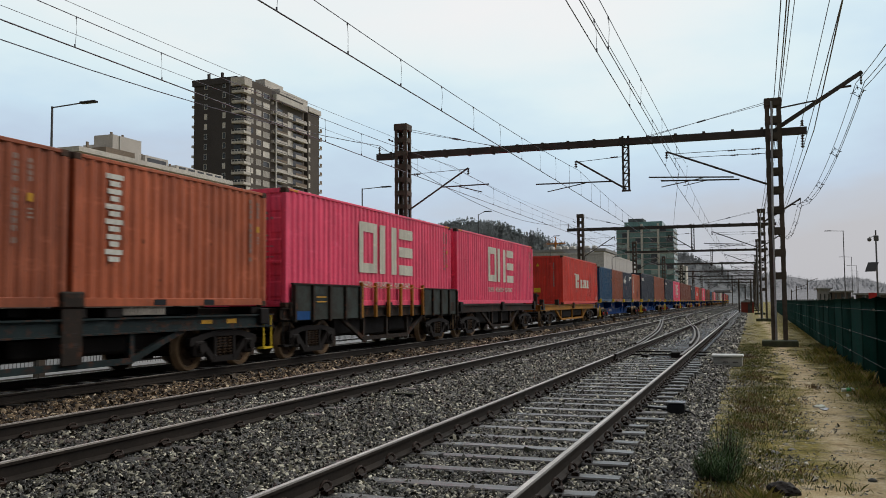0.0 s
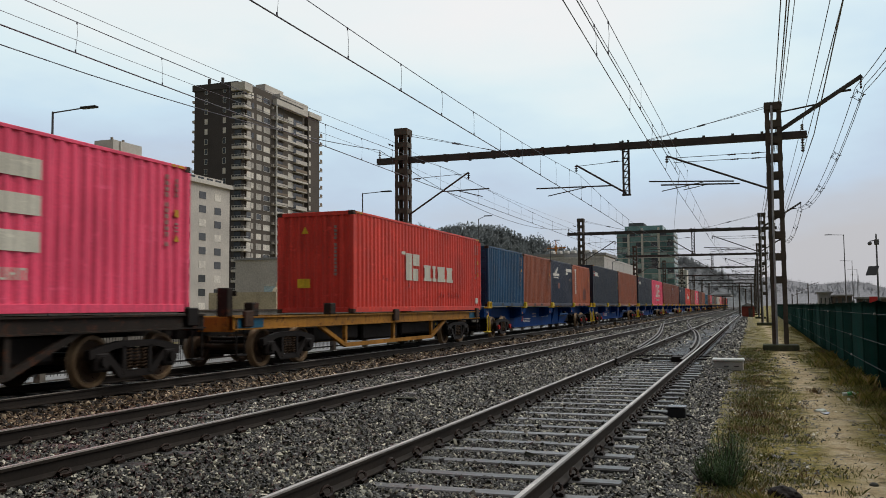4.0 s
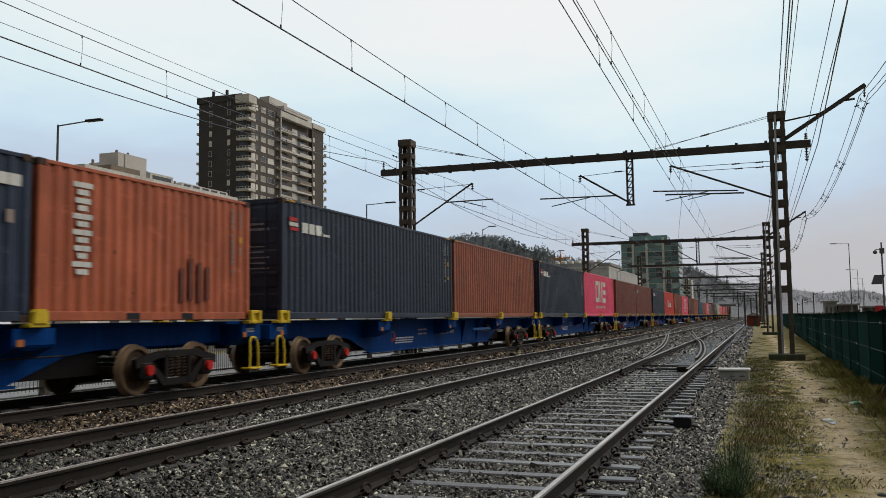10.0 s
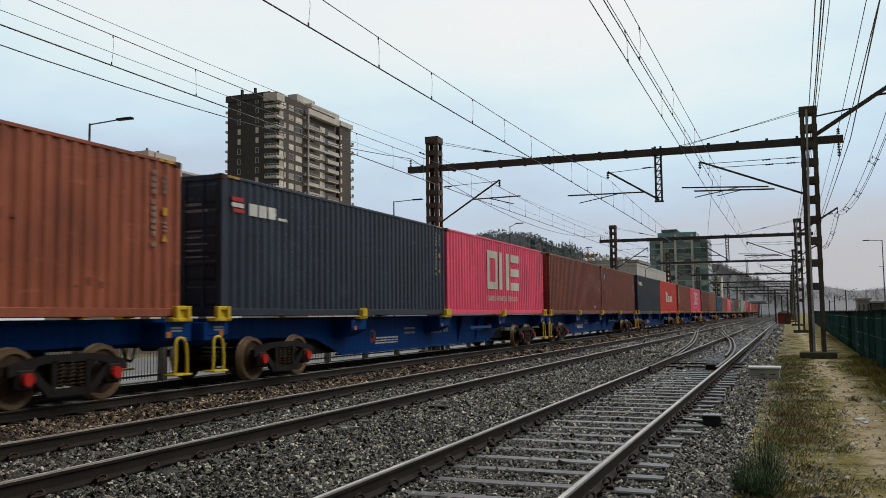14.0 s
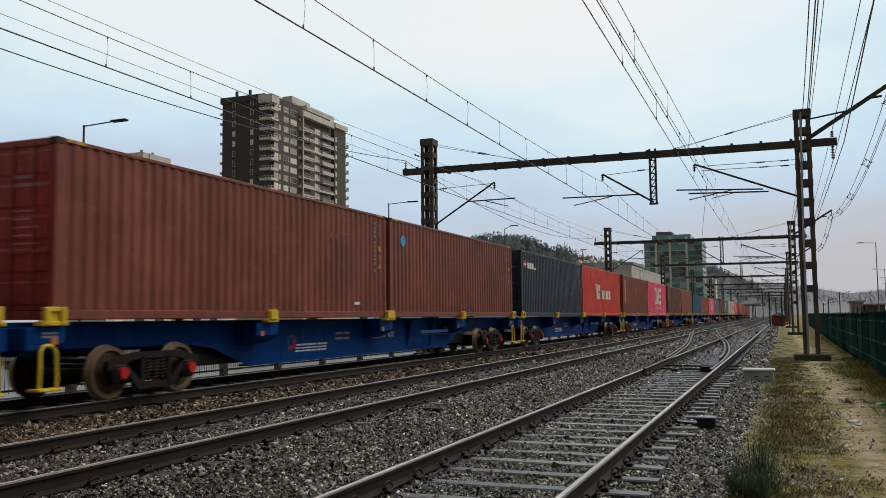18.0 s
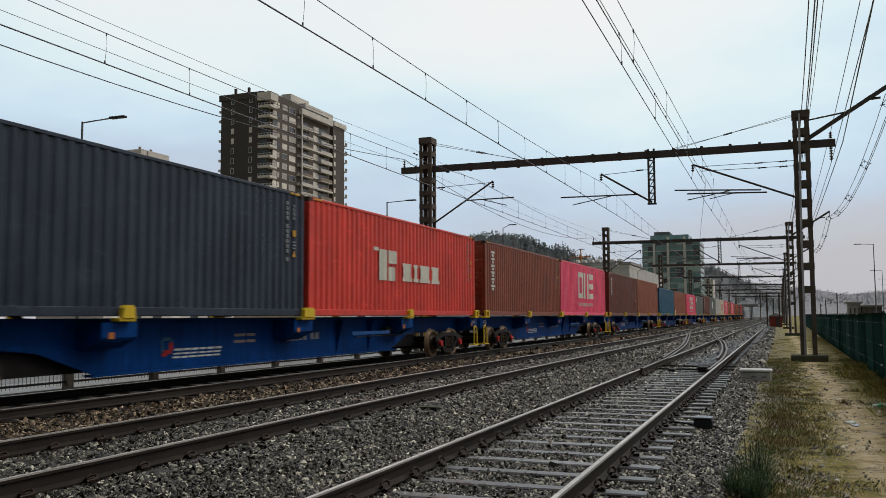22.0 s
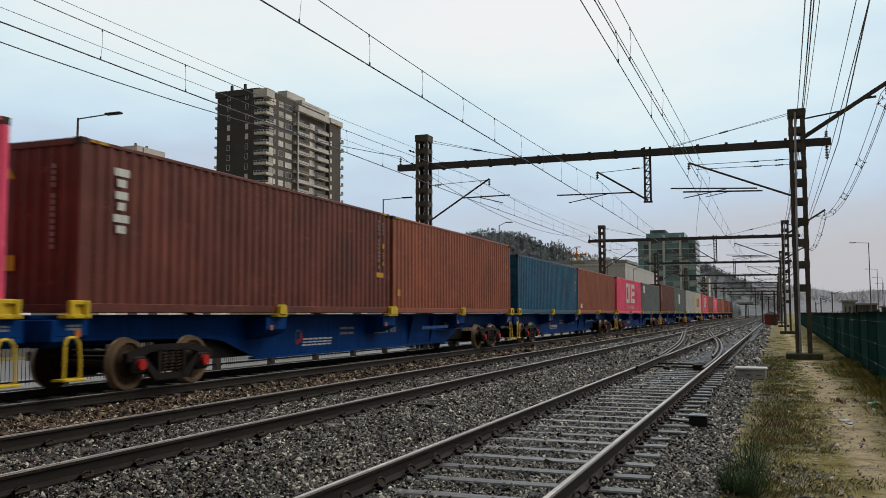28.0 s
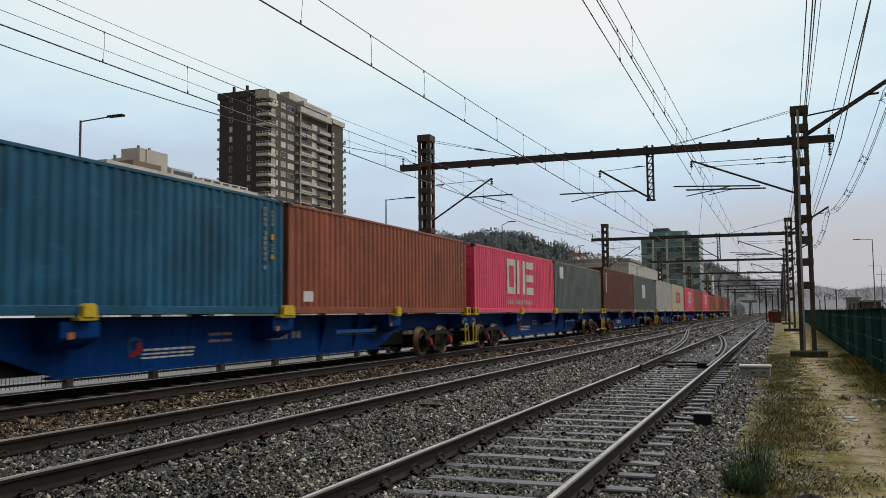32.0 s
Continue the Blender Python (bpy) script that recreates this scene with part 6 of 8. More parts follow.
def build_cable_bundle():
    t = thing("feeder_cable_bundle", "sagging bundle of feeder cables held by star spacers", "cable bundle", kind="structure")
    for dx, dz in ((-0.17, 0.06), (0.13, 0.10), (0.10, -0.14)):
        bm = bmesh.new()
        pts = []
        for a, b in zip(SPANS, SPANS[1:]):
            pts += span_points(3.97 + dx, 3.97 + dx, 9.42 + dz, 1.08, a, b)[:-1]
        bm_path(bm, pts, 0.013, 5)
        part("cable", bm, M["wire"], t)
    for a, b in zip(SPANS[:4], SPANS[1:5]):
        for s in (0.02, 0.25, 0.5, 0.75):
            y, z = a + (b - a) * s, 9.42 - 4 * 1.08 * s * (1 - s)
            if y < 20:
                continue
            bm = bmesh.new()
            for k in range(4):
                q = math.pi * k / 2 + 0.15
                c, d = math.cos(q), math.sin(q)
                bm_tube(bm, (3.97 + 0.09 * c, y, z + 0.09 * d), (3.97 + 0.27 * c, y, z + 0.27 * d), 0.016, 5)
                c2, d2 = math.cos(q + math.pi / 2), math.sin(q + math.pi / 2)
                bm_tube(bm, (3.97 + 0.2 * c, y, z + 0.2 * d), (3.97 + 0.2 * c2, y, z + 0.2 * d2), 0.012, 5)
            part("star_spacer", bm, M["iron"], t)


portal = build_portal()
portal.matrix_basis = pose(0, PORTAL_Y[0], 0)
for py in PORTAL_Y[1:]:
    copy_thing(portal, pose(0, py, 0))
build_overhead("tarnished contact and messenger wires over the train's track", [-11.57, -11.74, -11.6], 6.36, 6.94, 0.42, 0.013, 0.009, every=2.55, phase=0.36)
build_overhead("tarnished contact and messenger wires over the middle track", [-6.50, -6.37, -6.5], 5.89, 6.43, 0.43, 0.012, 0.008, every=2.38, phase=0.13)
build_overhead("contact and messenger wires over the siding", [-2.28, -2.50, -2.4], 5.9, 6.47, 0.08, 0.009, 0.007, [-2.53, -2.34, -2.4], 4.5, 0.62)
build_overhead("second pair of wires over the siding", [-2.23, -2.15, -6.5], 5.9, 6.48, 0.06, 0.009, 0.007, [-2.30, -2.07, -6.5], 4.5, 0.61, 1)
bm = bmesh.new()
bm_path(bm, [(-2.5, 34.5, 6.6), (-4.3, 55.0, 7.15), (-6.06, 76.0, 8.0)], 0.009, 5)
solid("crossing_wire", bm, M["wire"], "thin wire crossing over to the middle track", "overhead wire", kind="structure")
build_line_wire("feeder_wire", "thick feeder wire on the beam ends", -15.1, 8.46, 1.12, 0.014)
build_line_wire("earth_wire", "thin grey earth wire beside the masts", -14.62, 8.15, 0.27, 0.007, "thin_wire")
build_line_wire("earth_wire", "thin grey earth wire beside the mast heads", -14.7, 8.92, 0.30, 0.007, "thin_wire")
for wx, wx0, wr in ((1.01, 0.55, 0.015), (1.17, 0.62, 0.018), (1.22, 0.70, 0.016), (1.30, 0.91, 0.010)):
    build_line_wire("line_wire", "dark line wire running over the mast heads", wx, 9.24, 0.5, wr, "wire", wx0)
build_line_wire("line_wire", "dark line wire on an upright insulator", 1.96, 8.30, 0.25, 0.010, "wire", 1.43)
build_line_wire("line_wire", "dark line wire on a hanging insulator", 1.95, 7.18, 0.1, 0.011, "wire", 1.41)
build_line_wire("line_wire", "thick dark line wire beside the hanging insulator", 2.35, 7.87, 0.1, 0.017, "wire", 1.27)
build_cable_bundle()


# ---- verge: fence, boxes, plants ----
def fence_x(y):
    return 2.28 + 0.0105 * (y - 17)


def net_panel_mesh(width, seed):
    """A slack panel of shade net with folds, from z 0 up to 1.75."""
    bm = bmesh.new()
    nx, nz = 10, 8
    grid = []
    for k in range(nz + 1):
        row = []
        for i in range(nx + 1):
            u, w = i / nx, k / nz
            belly = 0.008 * math.sin(math.pi * u) * (1 - 0.5 * w) * noise.noise((seed * 3.1, 0.5, w * 2)) * 2
            d = belly + 0.010 * noise.noise((u * 5 + seed, w * 4, 1.0)) * math.sin(math.pi * min(1, u * 6)) * math.sin(math.pi * min(1, (1 - u) * 6))
            top = -0.02 * math.sin(math.pi * u) * abs(noise.noise((seed, u * 2, 9.0))) * 3 if k == nz else 0
            row.append(bm.verts.new((d, u * width, 1.75 * w + top)))
        grid.append(row)
    for a, b in zip(grid, grid[1:]):
        for i in range(nx):
            bm.faces.new((a[i], a[i + 1], b[i + 1], b[i])).smooth = True
    bmesh.ops.solidify(bm, geom=bm.faces[:], thickness=0.008)
    return mesh_of("net_panel", bm, M["net"])


def build_fence():
    f = thing("net_fence", "dark green shade-net fence on metal posts along the verge", "fence", kind="structure")
    span = 2.6
    panels = [net_panel_mesh(span, s * 1.7 + 0.3) for s in range(5)]
    post = cached("fpost", lambda: tube_mesh("post", (0.06, 0, -0.3), (0.06, 0, 1.80), 0.03, M["post"], 8))
    y, k = 6.0, 0
    while y < 150:
        turn = math.degrees(math.atan(-0.0105))
        for me, nm in ((panels[(k * 3) % 5], "net_panel"), (post, "post")):
            q = part(nm, me, None, f)
            q.matrix_basis = pose(fence_x(y), y, verge_z(fence_x(y), y) - 0.05, 0, 0, turn)
        for z in (0.45, 0.95, 1.5):
            if y < 60 and (k * 3 + int(z * 10)) % 5 == 0:
                q = part("wire_clip", cached("wire_clip", lambda: box_mesh("wire_clip", (-0.055, -0.02, -0.025, 0.025, -0.02, 0.02), M["concrete"], 0.006)), None, f)
                q.matrix_basis = pose(fence_x(y), y, z - 0.05 + verge_z(fence_x(y), y))
        y += span
        k += 1
    for z in (0.45, 0.95, 1.5):
        bm = bmesh.new()
        bm_path(bm, [(fence_x(q) - 0.035, q, z - 0.05 + verge_z(fence_x(q), q)) for q in (6, 20, 40, 70, 150)], 0.005, 4)
        part("line_wire", bm, M["railing"], f)


def build_boxes():
    t = thing("trackside_box", "low pale concrete box beside the points", "trackside box")
    box_part("body", (-0.97, -0.25, 23.25, 23.7, -0.06, 0.17), M["concrete"], t, "", 0.02)
    box_part("lid", (-1.0, -0.22, 23.21, 23.74, 0.172, 0.240), M["pale_lid"], t, "pale wet concrete lid", 0.02)
    for x in (-0.66, -0.42):
        bm = bmesh.new()
        bm_path(bm, [(x - 0.05, 23.245, 0.05), (x - 0.05, 23.2, 0.06), (x + 0.05, 23.2, 0.06), (x + 0.05, 23.245, 0.05)], 0.012, 6)
        part("lifting_ring", bm, M["iron"], t)
    t = thing("axle_counter_box", "small black plastic box on short feet in the ballast", "trackside box")
    box_part("body", (-1.15, -0.91, 12.5, 12.74, 0.03, 0.185), M["black_box"], t, "", 0.015)
    box_part("lid", (-1.16, -0.90, 12.49, 12.75, 0.186, 0.205), M["sheen_lid"], t, "wet lid, coloured pale for the sky's reflection", 0.006)
    bm = bmesh.new()
    bm_path(bm, [(-1.14, 12.62, 0.08), (-1.22, 12.6, 0.10), (-1.32, 12.62, 0.11), (-1.5, 12.64, 0.12)], 0.014, 6)
    bm_path(bm, [(-0.92, 12.62, 0.08), (-0.82, 12.55, 0.07), (-0.76, 12.45, 0.03)], 0.014, 6)
    part("cable", bm, M["black_box"], t)
    t = thing("rail_contact", "small dark metal block beside the rail", "trackside box")
    box_part("body", (-5.15, -4.85, 12.25, 12.36, 0.17, 0.23), M["black_box"], t, "", 0.015)
    box_part("lid", (-5.16, -4.84, 12.24, 12.37, 0.232, 0.245), M["footing"], t)


def grass_blades(name, label, spots, rng, material, tall=(0.04, 0.16), lean=0.9, wide=0.0032):
    """Many narrow curved blades, each of two triangles, at spots (x, y, z, size)."""
    v, f = [], []
    n = len(spots)
    ang = rng.uniform(0, 6.283, n)
    h = rng.uniform(*tall, n) * spots[:, 3]
    out = rng.uniform(0.1, lean, n) * h
    w = rng.uniform(0.6, 1.4, n) * wide * (1 + 0.05 * spots[:, 1])
    dx, dy = np.cos(ang), np.sin(ang)
    px, py = -dy, dx
    base = spots[:, :3]
    a = base + np.column_stack((px * w, py * w, np.zeros(n)))
    b = base - np.column_stack((px * w, py * w, np.zeros(n)))
    c = base + np.column_stack((dx * out * 0.4 - px * w * 0.7, dy * out * 0.4 - py * w * 0.7, h * 0.62))
    d = base + np.column_stack((dx * out, dy * out, h))
    verts = np.stack((a, b, c, d), 1).reshape(-1, 3)
    i = 4 * np.arange(n)
    faces = np.concatenate((np.column_stack((i, i + 1, i + 2)), np.column_stack((i, i + 2, i + 3))))
    tagged(new(name, array_mesh(name, verts, faces, material)), label, "grass", kind="stuff")


def build_plants():
    rng = np.random.default_rng(11)
    # short verge grass in patches
    n = 260000
    y = 4 + 66 * rng.uniform(0, 1, n) ** 1.7
    x = rng.uniform(-0.7, 4.2, n)
    x = np.where(x > fence_x(y) + 0.05, rng.uniform(-0.6, 2.2, n), x)
    patch = np.array([noise.noise((a * 1.5, b * 0.75, 2.0)) + 0.55 * noise.noise((a * 3.6, b * 2.2, 5.0)) for a, b in zip(x, y)])
    edge = np.exp(-((x - fence_x(y) + 0.25) / 0.35) ** 2) + 0.4 * np.exp(-((x + 0.05) / 0.35) ** 2)
    path = np.exp(-((x - 0.95) / 0.33) ** 2)
    fleck = np.array([noise.noise((a * 4.5, b * 3.0, 8.0)) for a, b in zip(x, y)])
    keep = (0.85 * patch + 0.5 * edge - 0.4 * path + 0.35 * fleck - 0.3 * ((y < 11) & (x > 0.05)) - 0.4 * (np.hypot(x - 0.42, y - 8.0) < 0.9)) > rng.uniform(-0.16, 0.22, n)
    x, y, patch, edge = x[keep], y[keep], patch[keep], edge[keep]
    z = np.array([verge_z(a, b) for a, b in zip(x, y)]) - 0.005
    size = 0.16 + 0.32 * np.clip(patch, 0, 1) + 0.7 * np.exp(-((x - fence_x(y) + 0.12) / 0.2) ** 2) * rng.uniform(0.3, 1, len(x))
    grass_blades("verge_grass", "short yellow-green grass and moss on the verge", np.column_stack((x, y, z, size)), rng, M["grass"], (0.018, 0.075), 0.9, 0.0022)
    # taller tufts
    tufts = [(0.02, 7.3, 0.22), (0.12, 7.0, 0.2), (1.5, 10.5, 0.2), (1.85, 13.0, 0.5), (1.9, 16.0, 0.6), (2.0, 19.5, 0.7), (2.05, 22.0, 0.6), (1.95, 25.5, 0.7), (2.1, 29.0, 0.7)]
    sp = []
    for tx, ty, r in tufts:
        k = 800
        rr, q = rng.normal(0, r * 0.35, k), rng.uniform(0, 6.28, k)
        sp.append(np.column_stack((tx + rr * np.cos(q), ty + rr * np.sin(q), np.full(k, verge_z(tx, ty) - 0.01), rng.uniform(0.7, 1.6, k) * (0.6 + r))))
    grass_blades("grass_tufts", "longer tufts of dry and green grass", np.concatenate(sp), rng, M["grass"], (0.05, 0.15), 1.1, 0.0022)
    # darker weeds in clumps: thick by the ballast's edge and the fence, thin on the path
    sp, dry = [], []
    for k in range(900):
        ty = 6.5 + 30 * rng.uniform() ** 1.5
        where = rng.uniform()
        if where < 0.45:
            tx = -0.32 + abs(rng.normal(0, 0.42))
        elif where < 0.72:
            tx = fence_x(ty) - abs(rng.normal(0.1, 0.28))
        else:
            tx = rng.uniform(-0.2, 1.9)
        if abs(tx - 1.0) < 0.40 and rng.uniform() < 0.85 or ty < 11 and tx > 0 and rng.uniform() < 0.55:
            continue
        m = int(rng.uniform(50, 190))
        r = rng.uniform(0.05, 0.20)
        big = rng.uniform(0.25, 0.75) * (1.6 if tx > fence_x(ty) - 0.35 else 1.0)
        row = np.column_stack((tx + rng.normal(0, r, m), ty + rng.normal(0, r * 1.3, m), np.full(m, verge_z(tx, ty) - 0.008), rng.uniform(0.5, 1.3, m) * big))
        (dry if rng.uniform() < 0.07 else sp).append(row)
    grass_blades("weed_clumps", "dark olive weeds in clumps along the verge", np.concatenate(sp), rng, M["weed"], (0.03, 0.10), 1.1, 0.0024)
    grass_blades("dry_weeds", "withered brown weeds along the verge", np.concatenate(dry), rng, M["weed_red"], (0.05, 0.17), 0.8, 0.0012)
    # the shrub at the ballast's edge: feathery shoots set with fine leaves
    for tx, ty, r, h in ((-0.30, 8.55, 0.18, 0.44), (-0.20, 8.62, 0.15, 0.40), (-0.42, 8.32, 0.15, 0.28), (-0.26, 8.18, 0.17, 0.24)):
        s = thing("low_shrub", "low feathery dark green shrub at the ballast's edge", "shrub")
        shoots = int(170 * r / 0.22)
        q = rng.uniform(0, 6.283, shoots)
        e = np.sqrt(rng.uniform(0, 1, shoots))
        tall = h * (1.05 - 0.45 * e ** 2) * rng.uniform(0.4, 1.12, shoots)
        leaves = []
        for k in range(shoots):
            root = np.array((tx + 0.35 * r * e[k] * math.cos(q[k]), ty + 0.35 * r * e[k] * math.sin(q[k]), -0.03))
            tip = np.array((tx + r * e[k] * math.cos(q[k]), ty + r * e[k] * math.sin(q[k]), tall[k]))
            bow = np.array((0, 0, 0.10 * tall[k]))
            if k < 16:
                bm = bmesh.new()
                bm_path(bm, [tuple(root), tuple((root + tip) / 2 + bow), tuple(tip)], 0.0035, 4)
                part("stem", bm, M["bark"], s)
            m = 44
            u = rng.uniform(0.12, 1.0, m)
            c = root + (tip - root) * u[:, None] + bow * (4 * u * (1 - u))[:, None]
            ang = rng.uniform(0, 6.283, m)
            tilt = rng.uniform(0.1, 1.45, m)
            ln = rng.uniform(0.012, 0.040, m)
            d = np.column_stack((np.cos(ang) * np.cos(tilt), np.sin(ang) * np.cos(tilt), np.sin(tilt))) * ln[:, None]
            wv = np.column_stack((-np.sin(ang), np.cos(ang), np.zeros(m))) * 0.0018
            leaves.append(np.stack((c, c + d * 0.5 + wv, c + d, c + d * 0.5 - wv), 1).reshape(-1, 3))
        verts = np.concatenate(leaves)
        part("leaves", array_mesh("leaves", verts, np.arange(len(verts)).reshape(-1, 4), M["shrub"]), None, s)["kind"] = "stuff"


def build_litter():
    rng = np.random.default_rng(3)
    # loose stones strewn over the verge, thickest by the ballast
    n = 14000
    p = np.column_stack((-0.5 + rng.gamma(1.3, 0.55, n), 6.5 + 26 * rng.uniform(0, 1, n) ** 1.6))
    thick = np.array([noise.noise((a * 1.8, b * 1.1, 3.0)) + 0.5 * noise.noise((a * 5, b * 4, 6.0)) for a, b in p])
    p = p[(p[:, 0] < 2.1) & (thick > rng.uniform(-0.25, 0.35, n))]
    z = np.array([verge_z(a, b) for a, b in p])
    verts, faces = flakes(p, z, rng.gamma(3, 1 / 3, len(p)) * 0.0062 * (1 + 0.03 * p[:, 1]), rng)
    tagged(new("scattered_stones", array_mesh("scattered_stones", verts, faces, M["stone"])), "scattered ballast stones on the verge", "stones", kind="stuff")
    # coarser gravel in drifts
    n = 9000
    p = np.column_stack((rng.uniform(-0.4, 1.7, n), 6.5 + 20 * rng.uniform(0, 1, n) ** 1.4))
    drift = np.array([noise.noise((a * 1.6 + 3, b * 0.8, 12.0)) for a, b in p])
    p = p[(drift > 0.12) & (np.abs(p[:, 0] - 1.05) > 0.2)]
    z = np.array([verge_z(a, b) for a, b in p]) + 0.002
    verts, faces = flakes(p, z, rng.gamma(4, 1 / 4, len(p)) * 0.0065, rng)
    tagged(new("gravel_drifts", array_mesh("gravel_drifts", verts, faces, M["stone"])), "drifts of grey gravel in the verge", "gravel", kind="stuff")
    for rx, ry, r, mat, label in ((0.22, 7.95, 0.13, "bogie", "dark lump of broken concrete in the grass"), (0.97, 8.7, 0.04, "stone", "single stone on the path")):
        bm = bmesh.new()
        bmesh.ops.create_icosphere(bm, subdivisions=3, radius=r, matrix=Matrix.Diagonal((1.0, 0.7, 0.6, 1)))
        for v in bm.verts:
            v.co += v.co.normalized() * (noise.noise(v.co * 9) * 0.35 + noise.noise(v.co * 26) * 0.15) * r + Vector((rx, ry, verge_z(rx, ry) + 0.2 * r))
        solid("rock", bm, M[mat], label, "rock")
    bm = bmesh.new()
    pts = [(0.06 * math.cos(q) * (1 + 0.3 * math.sin(3 * q)), 0.2 * math.sin(q) * (1 + 0.2 * math.cos(2 * q))) for q in [6.283 * k / 24 for k in range(24)]]
    z = verge_z(0.98, 14.2) + 0.014
    bm_extrude(bm, [(0.98 + x, 14.25 + y) for x, y in pts], 2, z - 0.02, z)
    solid("puddle", bm, M["puddle"], "small muddy puddle on the path", "puddle")
    t = thing("plastic_bottle", "crushed clear and green plastic bottle in the grass", "bottle")
    bm = bmesh.new()
    bm_tube(bm, (1.45, 16.85, 0.02), (1.62, 16.9, 0.035), 0.032, 10)
    bm_tube(bm, (1.62, 16.9, 0.035), (1.68, 16.92, 0.035), 0.03, 10, 0.014)
    part("body", bm, M["litter"], t)
    part("cap", tube_mesh("cap", (1.68, 16.92, 0.035), (1.705, 16.93, 0.035), 0.017, M["litter_green"], 10), None, t)
    part("label_band", tube_mesh("label_band", (1.52, 16.87, 0.026), (1.6, 16.894, 0.033), 0.034, M["litter_green"], 10), None, t)
    bm = bmesh.new()
    bmesh.ops.create_icosphere(bm, subdivisions=2, radius=0.07, matrix=Matrix.Translation((0.93, 14.5, -0.02)) @ Matrix.Diagonal((1.3, 0.8, 0.45, 1)))
    for v in bm.verts:
        v.co += Vector((noise.noise(v.co * 30), noise.noise(v.co * 31), noise.noise(v.co * 29))) * 0.02
    solid("paper_scrap", bm, M["litter"], "crumpled pale scrap lying on the path", "litter")


build_fence()
build_boxes()
build_plants()
build_litter()


# ---- beyond the train: street, lamps, buildings, hills ----
def build_street():
    bm = bmesh.new()
    bm_box(bm, -27.0, -18.2, -60, 420, -0.20, -0.12)
    solid("street", bm, M["asphalt"], "wet asphalt street beyond the railway", "street", kind="structure")
    bm = bmesh.new()
    bm_box(bm, -18.2, -15.9, -60, 420, -0.20, -0.05)
    solid("pavement", bm, M["paving"], "pale wet pavement along the street", "pavement", kind="structure")
    f = thing("railing_fence", "low grey railing between the railway and the street", "fence", kind="structure")
    bm = bmesh.new()
    y = 4.0
    while y < 120:
        bm_box(bm, -15.608, -15.6, y, y + 0.008, 0.05, 0.95)
        y += 0.11
    r = part("bars", bm, M["railing"], f)
    r["kind"] = "stuff"
    for z in (0.10, 0.90):
        box_part("rail", (-15.64, -15.58, 2, 160, z, z + 0.05), M["railing"], f)
    y = 4.0
    while y < 160:
        box_part("post", (-15.70, -15.52, y - 0.09, y + 0.09, -0.3, 1.05), M["street_wall"], f)
        y += 3.0
    t = thing("garden_wall", "low pale wall across the street", "wall", kind="structure")
    box_part("wall", (-30.2, -30.0, -40, 400, -0.2, 1.5), M["street_wall"], t)
    box_part("coping", (-30.28, -29.92, -40, 400, 1.502, 1.6), M["shed"], t)


def build_lamp(x, y, h, arm, label, group, rise=0.07):
    t = thing("street_lamp", label, "street lamp", group)
    bm = bmesh.new()
    bm_tube(bm, (x, y, -0.2), (x, y, h), 0.075, 10, 0.045)
    part("pole", bm, M["lamp_grey"], t)
    part("arm", tube_mesh("arm", (x, y, h - 0.05), (x + arm, y, h - 0.05 + rise), 0.03, M["lamp_grey"], 8), None, t)
    s = 1 if arm > 0 else -1
    bm = bmesh.new()
    a, b = sorted((x + arm - s * 0.1, x + arm + s * 0.7))
    bm_box(bm, a, b, y - 0.13, y + 0.13, h - 0.09 + rise, h + rise, 0.03)
    part("lamp_head", bm, M["black_box"], t)


def window_part(parent, name, face, u0, u1, z0, z1, at, glass, frame=None, proud=0.06):
    """A window in a wall: face 'x' or 'y' is the axis it looks along, at the wall's place."""
    def dims(a, b, c, d, e, f):
        return (a, b, c, d, e, f) if face == "x" else (c, d, a, b, e, f)
    w = box_part(name, dims(at - 0.05, at + proud * 0.5, u0, u1, z0, z1), glass, parent)
    if frame:
        fr = bmesh.new()
        t = 0.09
        for d in ((u0 - t, u1 + t, z0 - t, z0), (u0 - t, u1 + t, z1, z1 + t), (u0 - t, u0, z0, z1), (u1, u1 + t, z0, z1)):
            bm_box(fr, *dims(at - 0.05, at + proud, d[0], d[1], d[2], d[3]))
        part("window_frame", fr, frame, w)
    return w


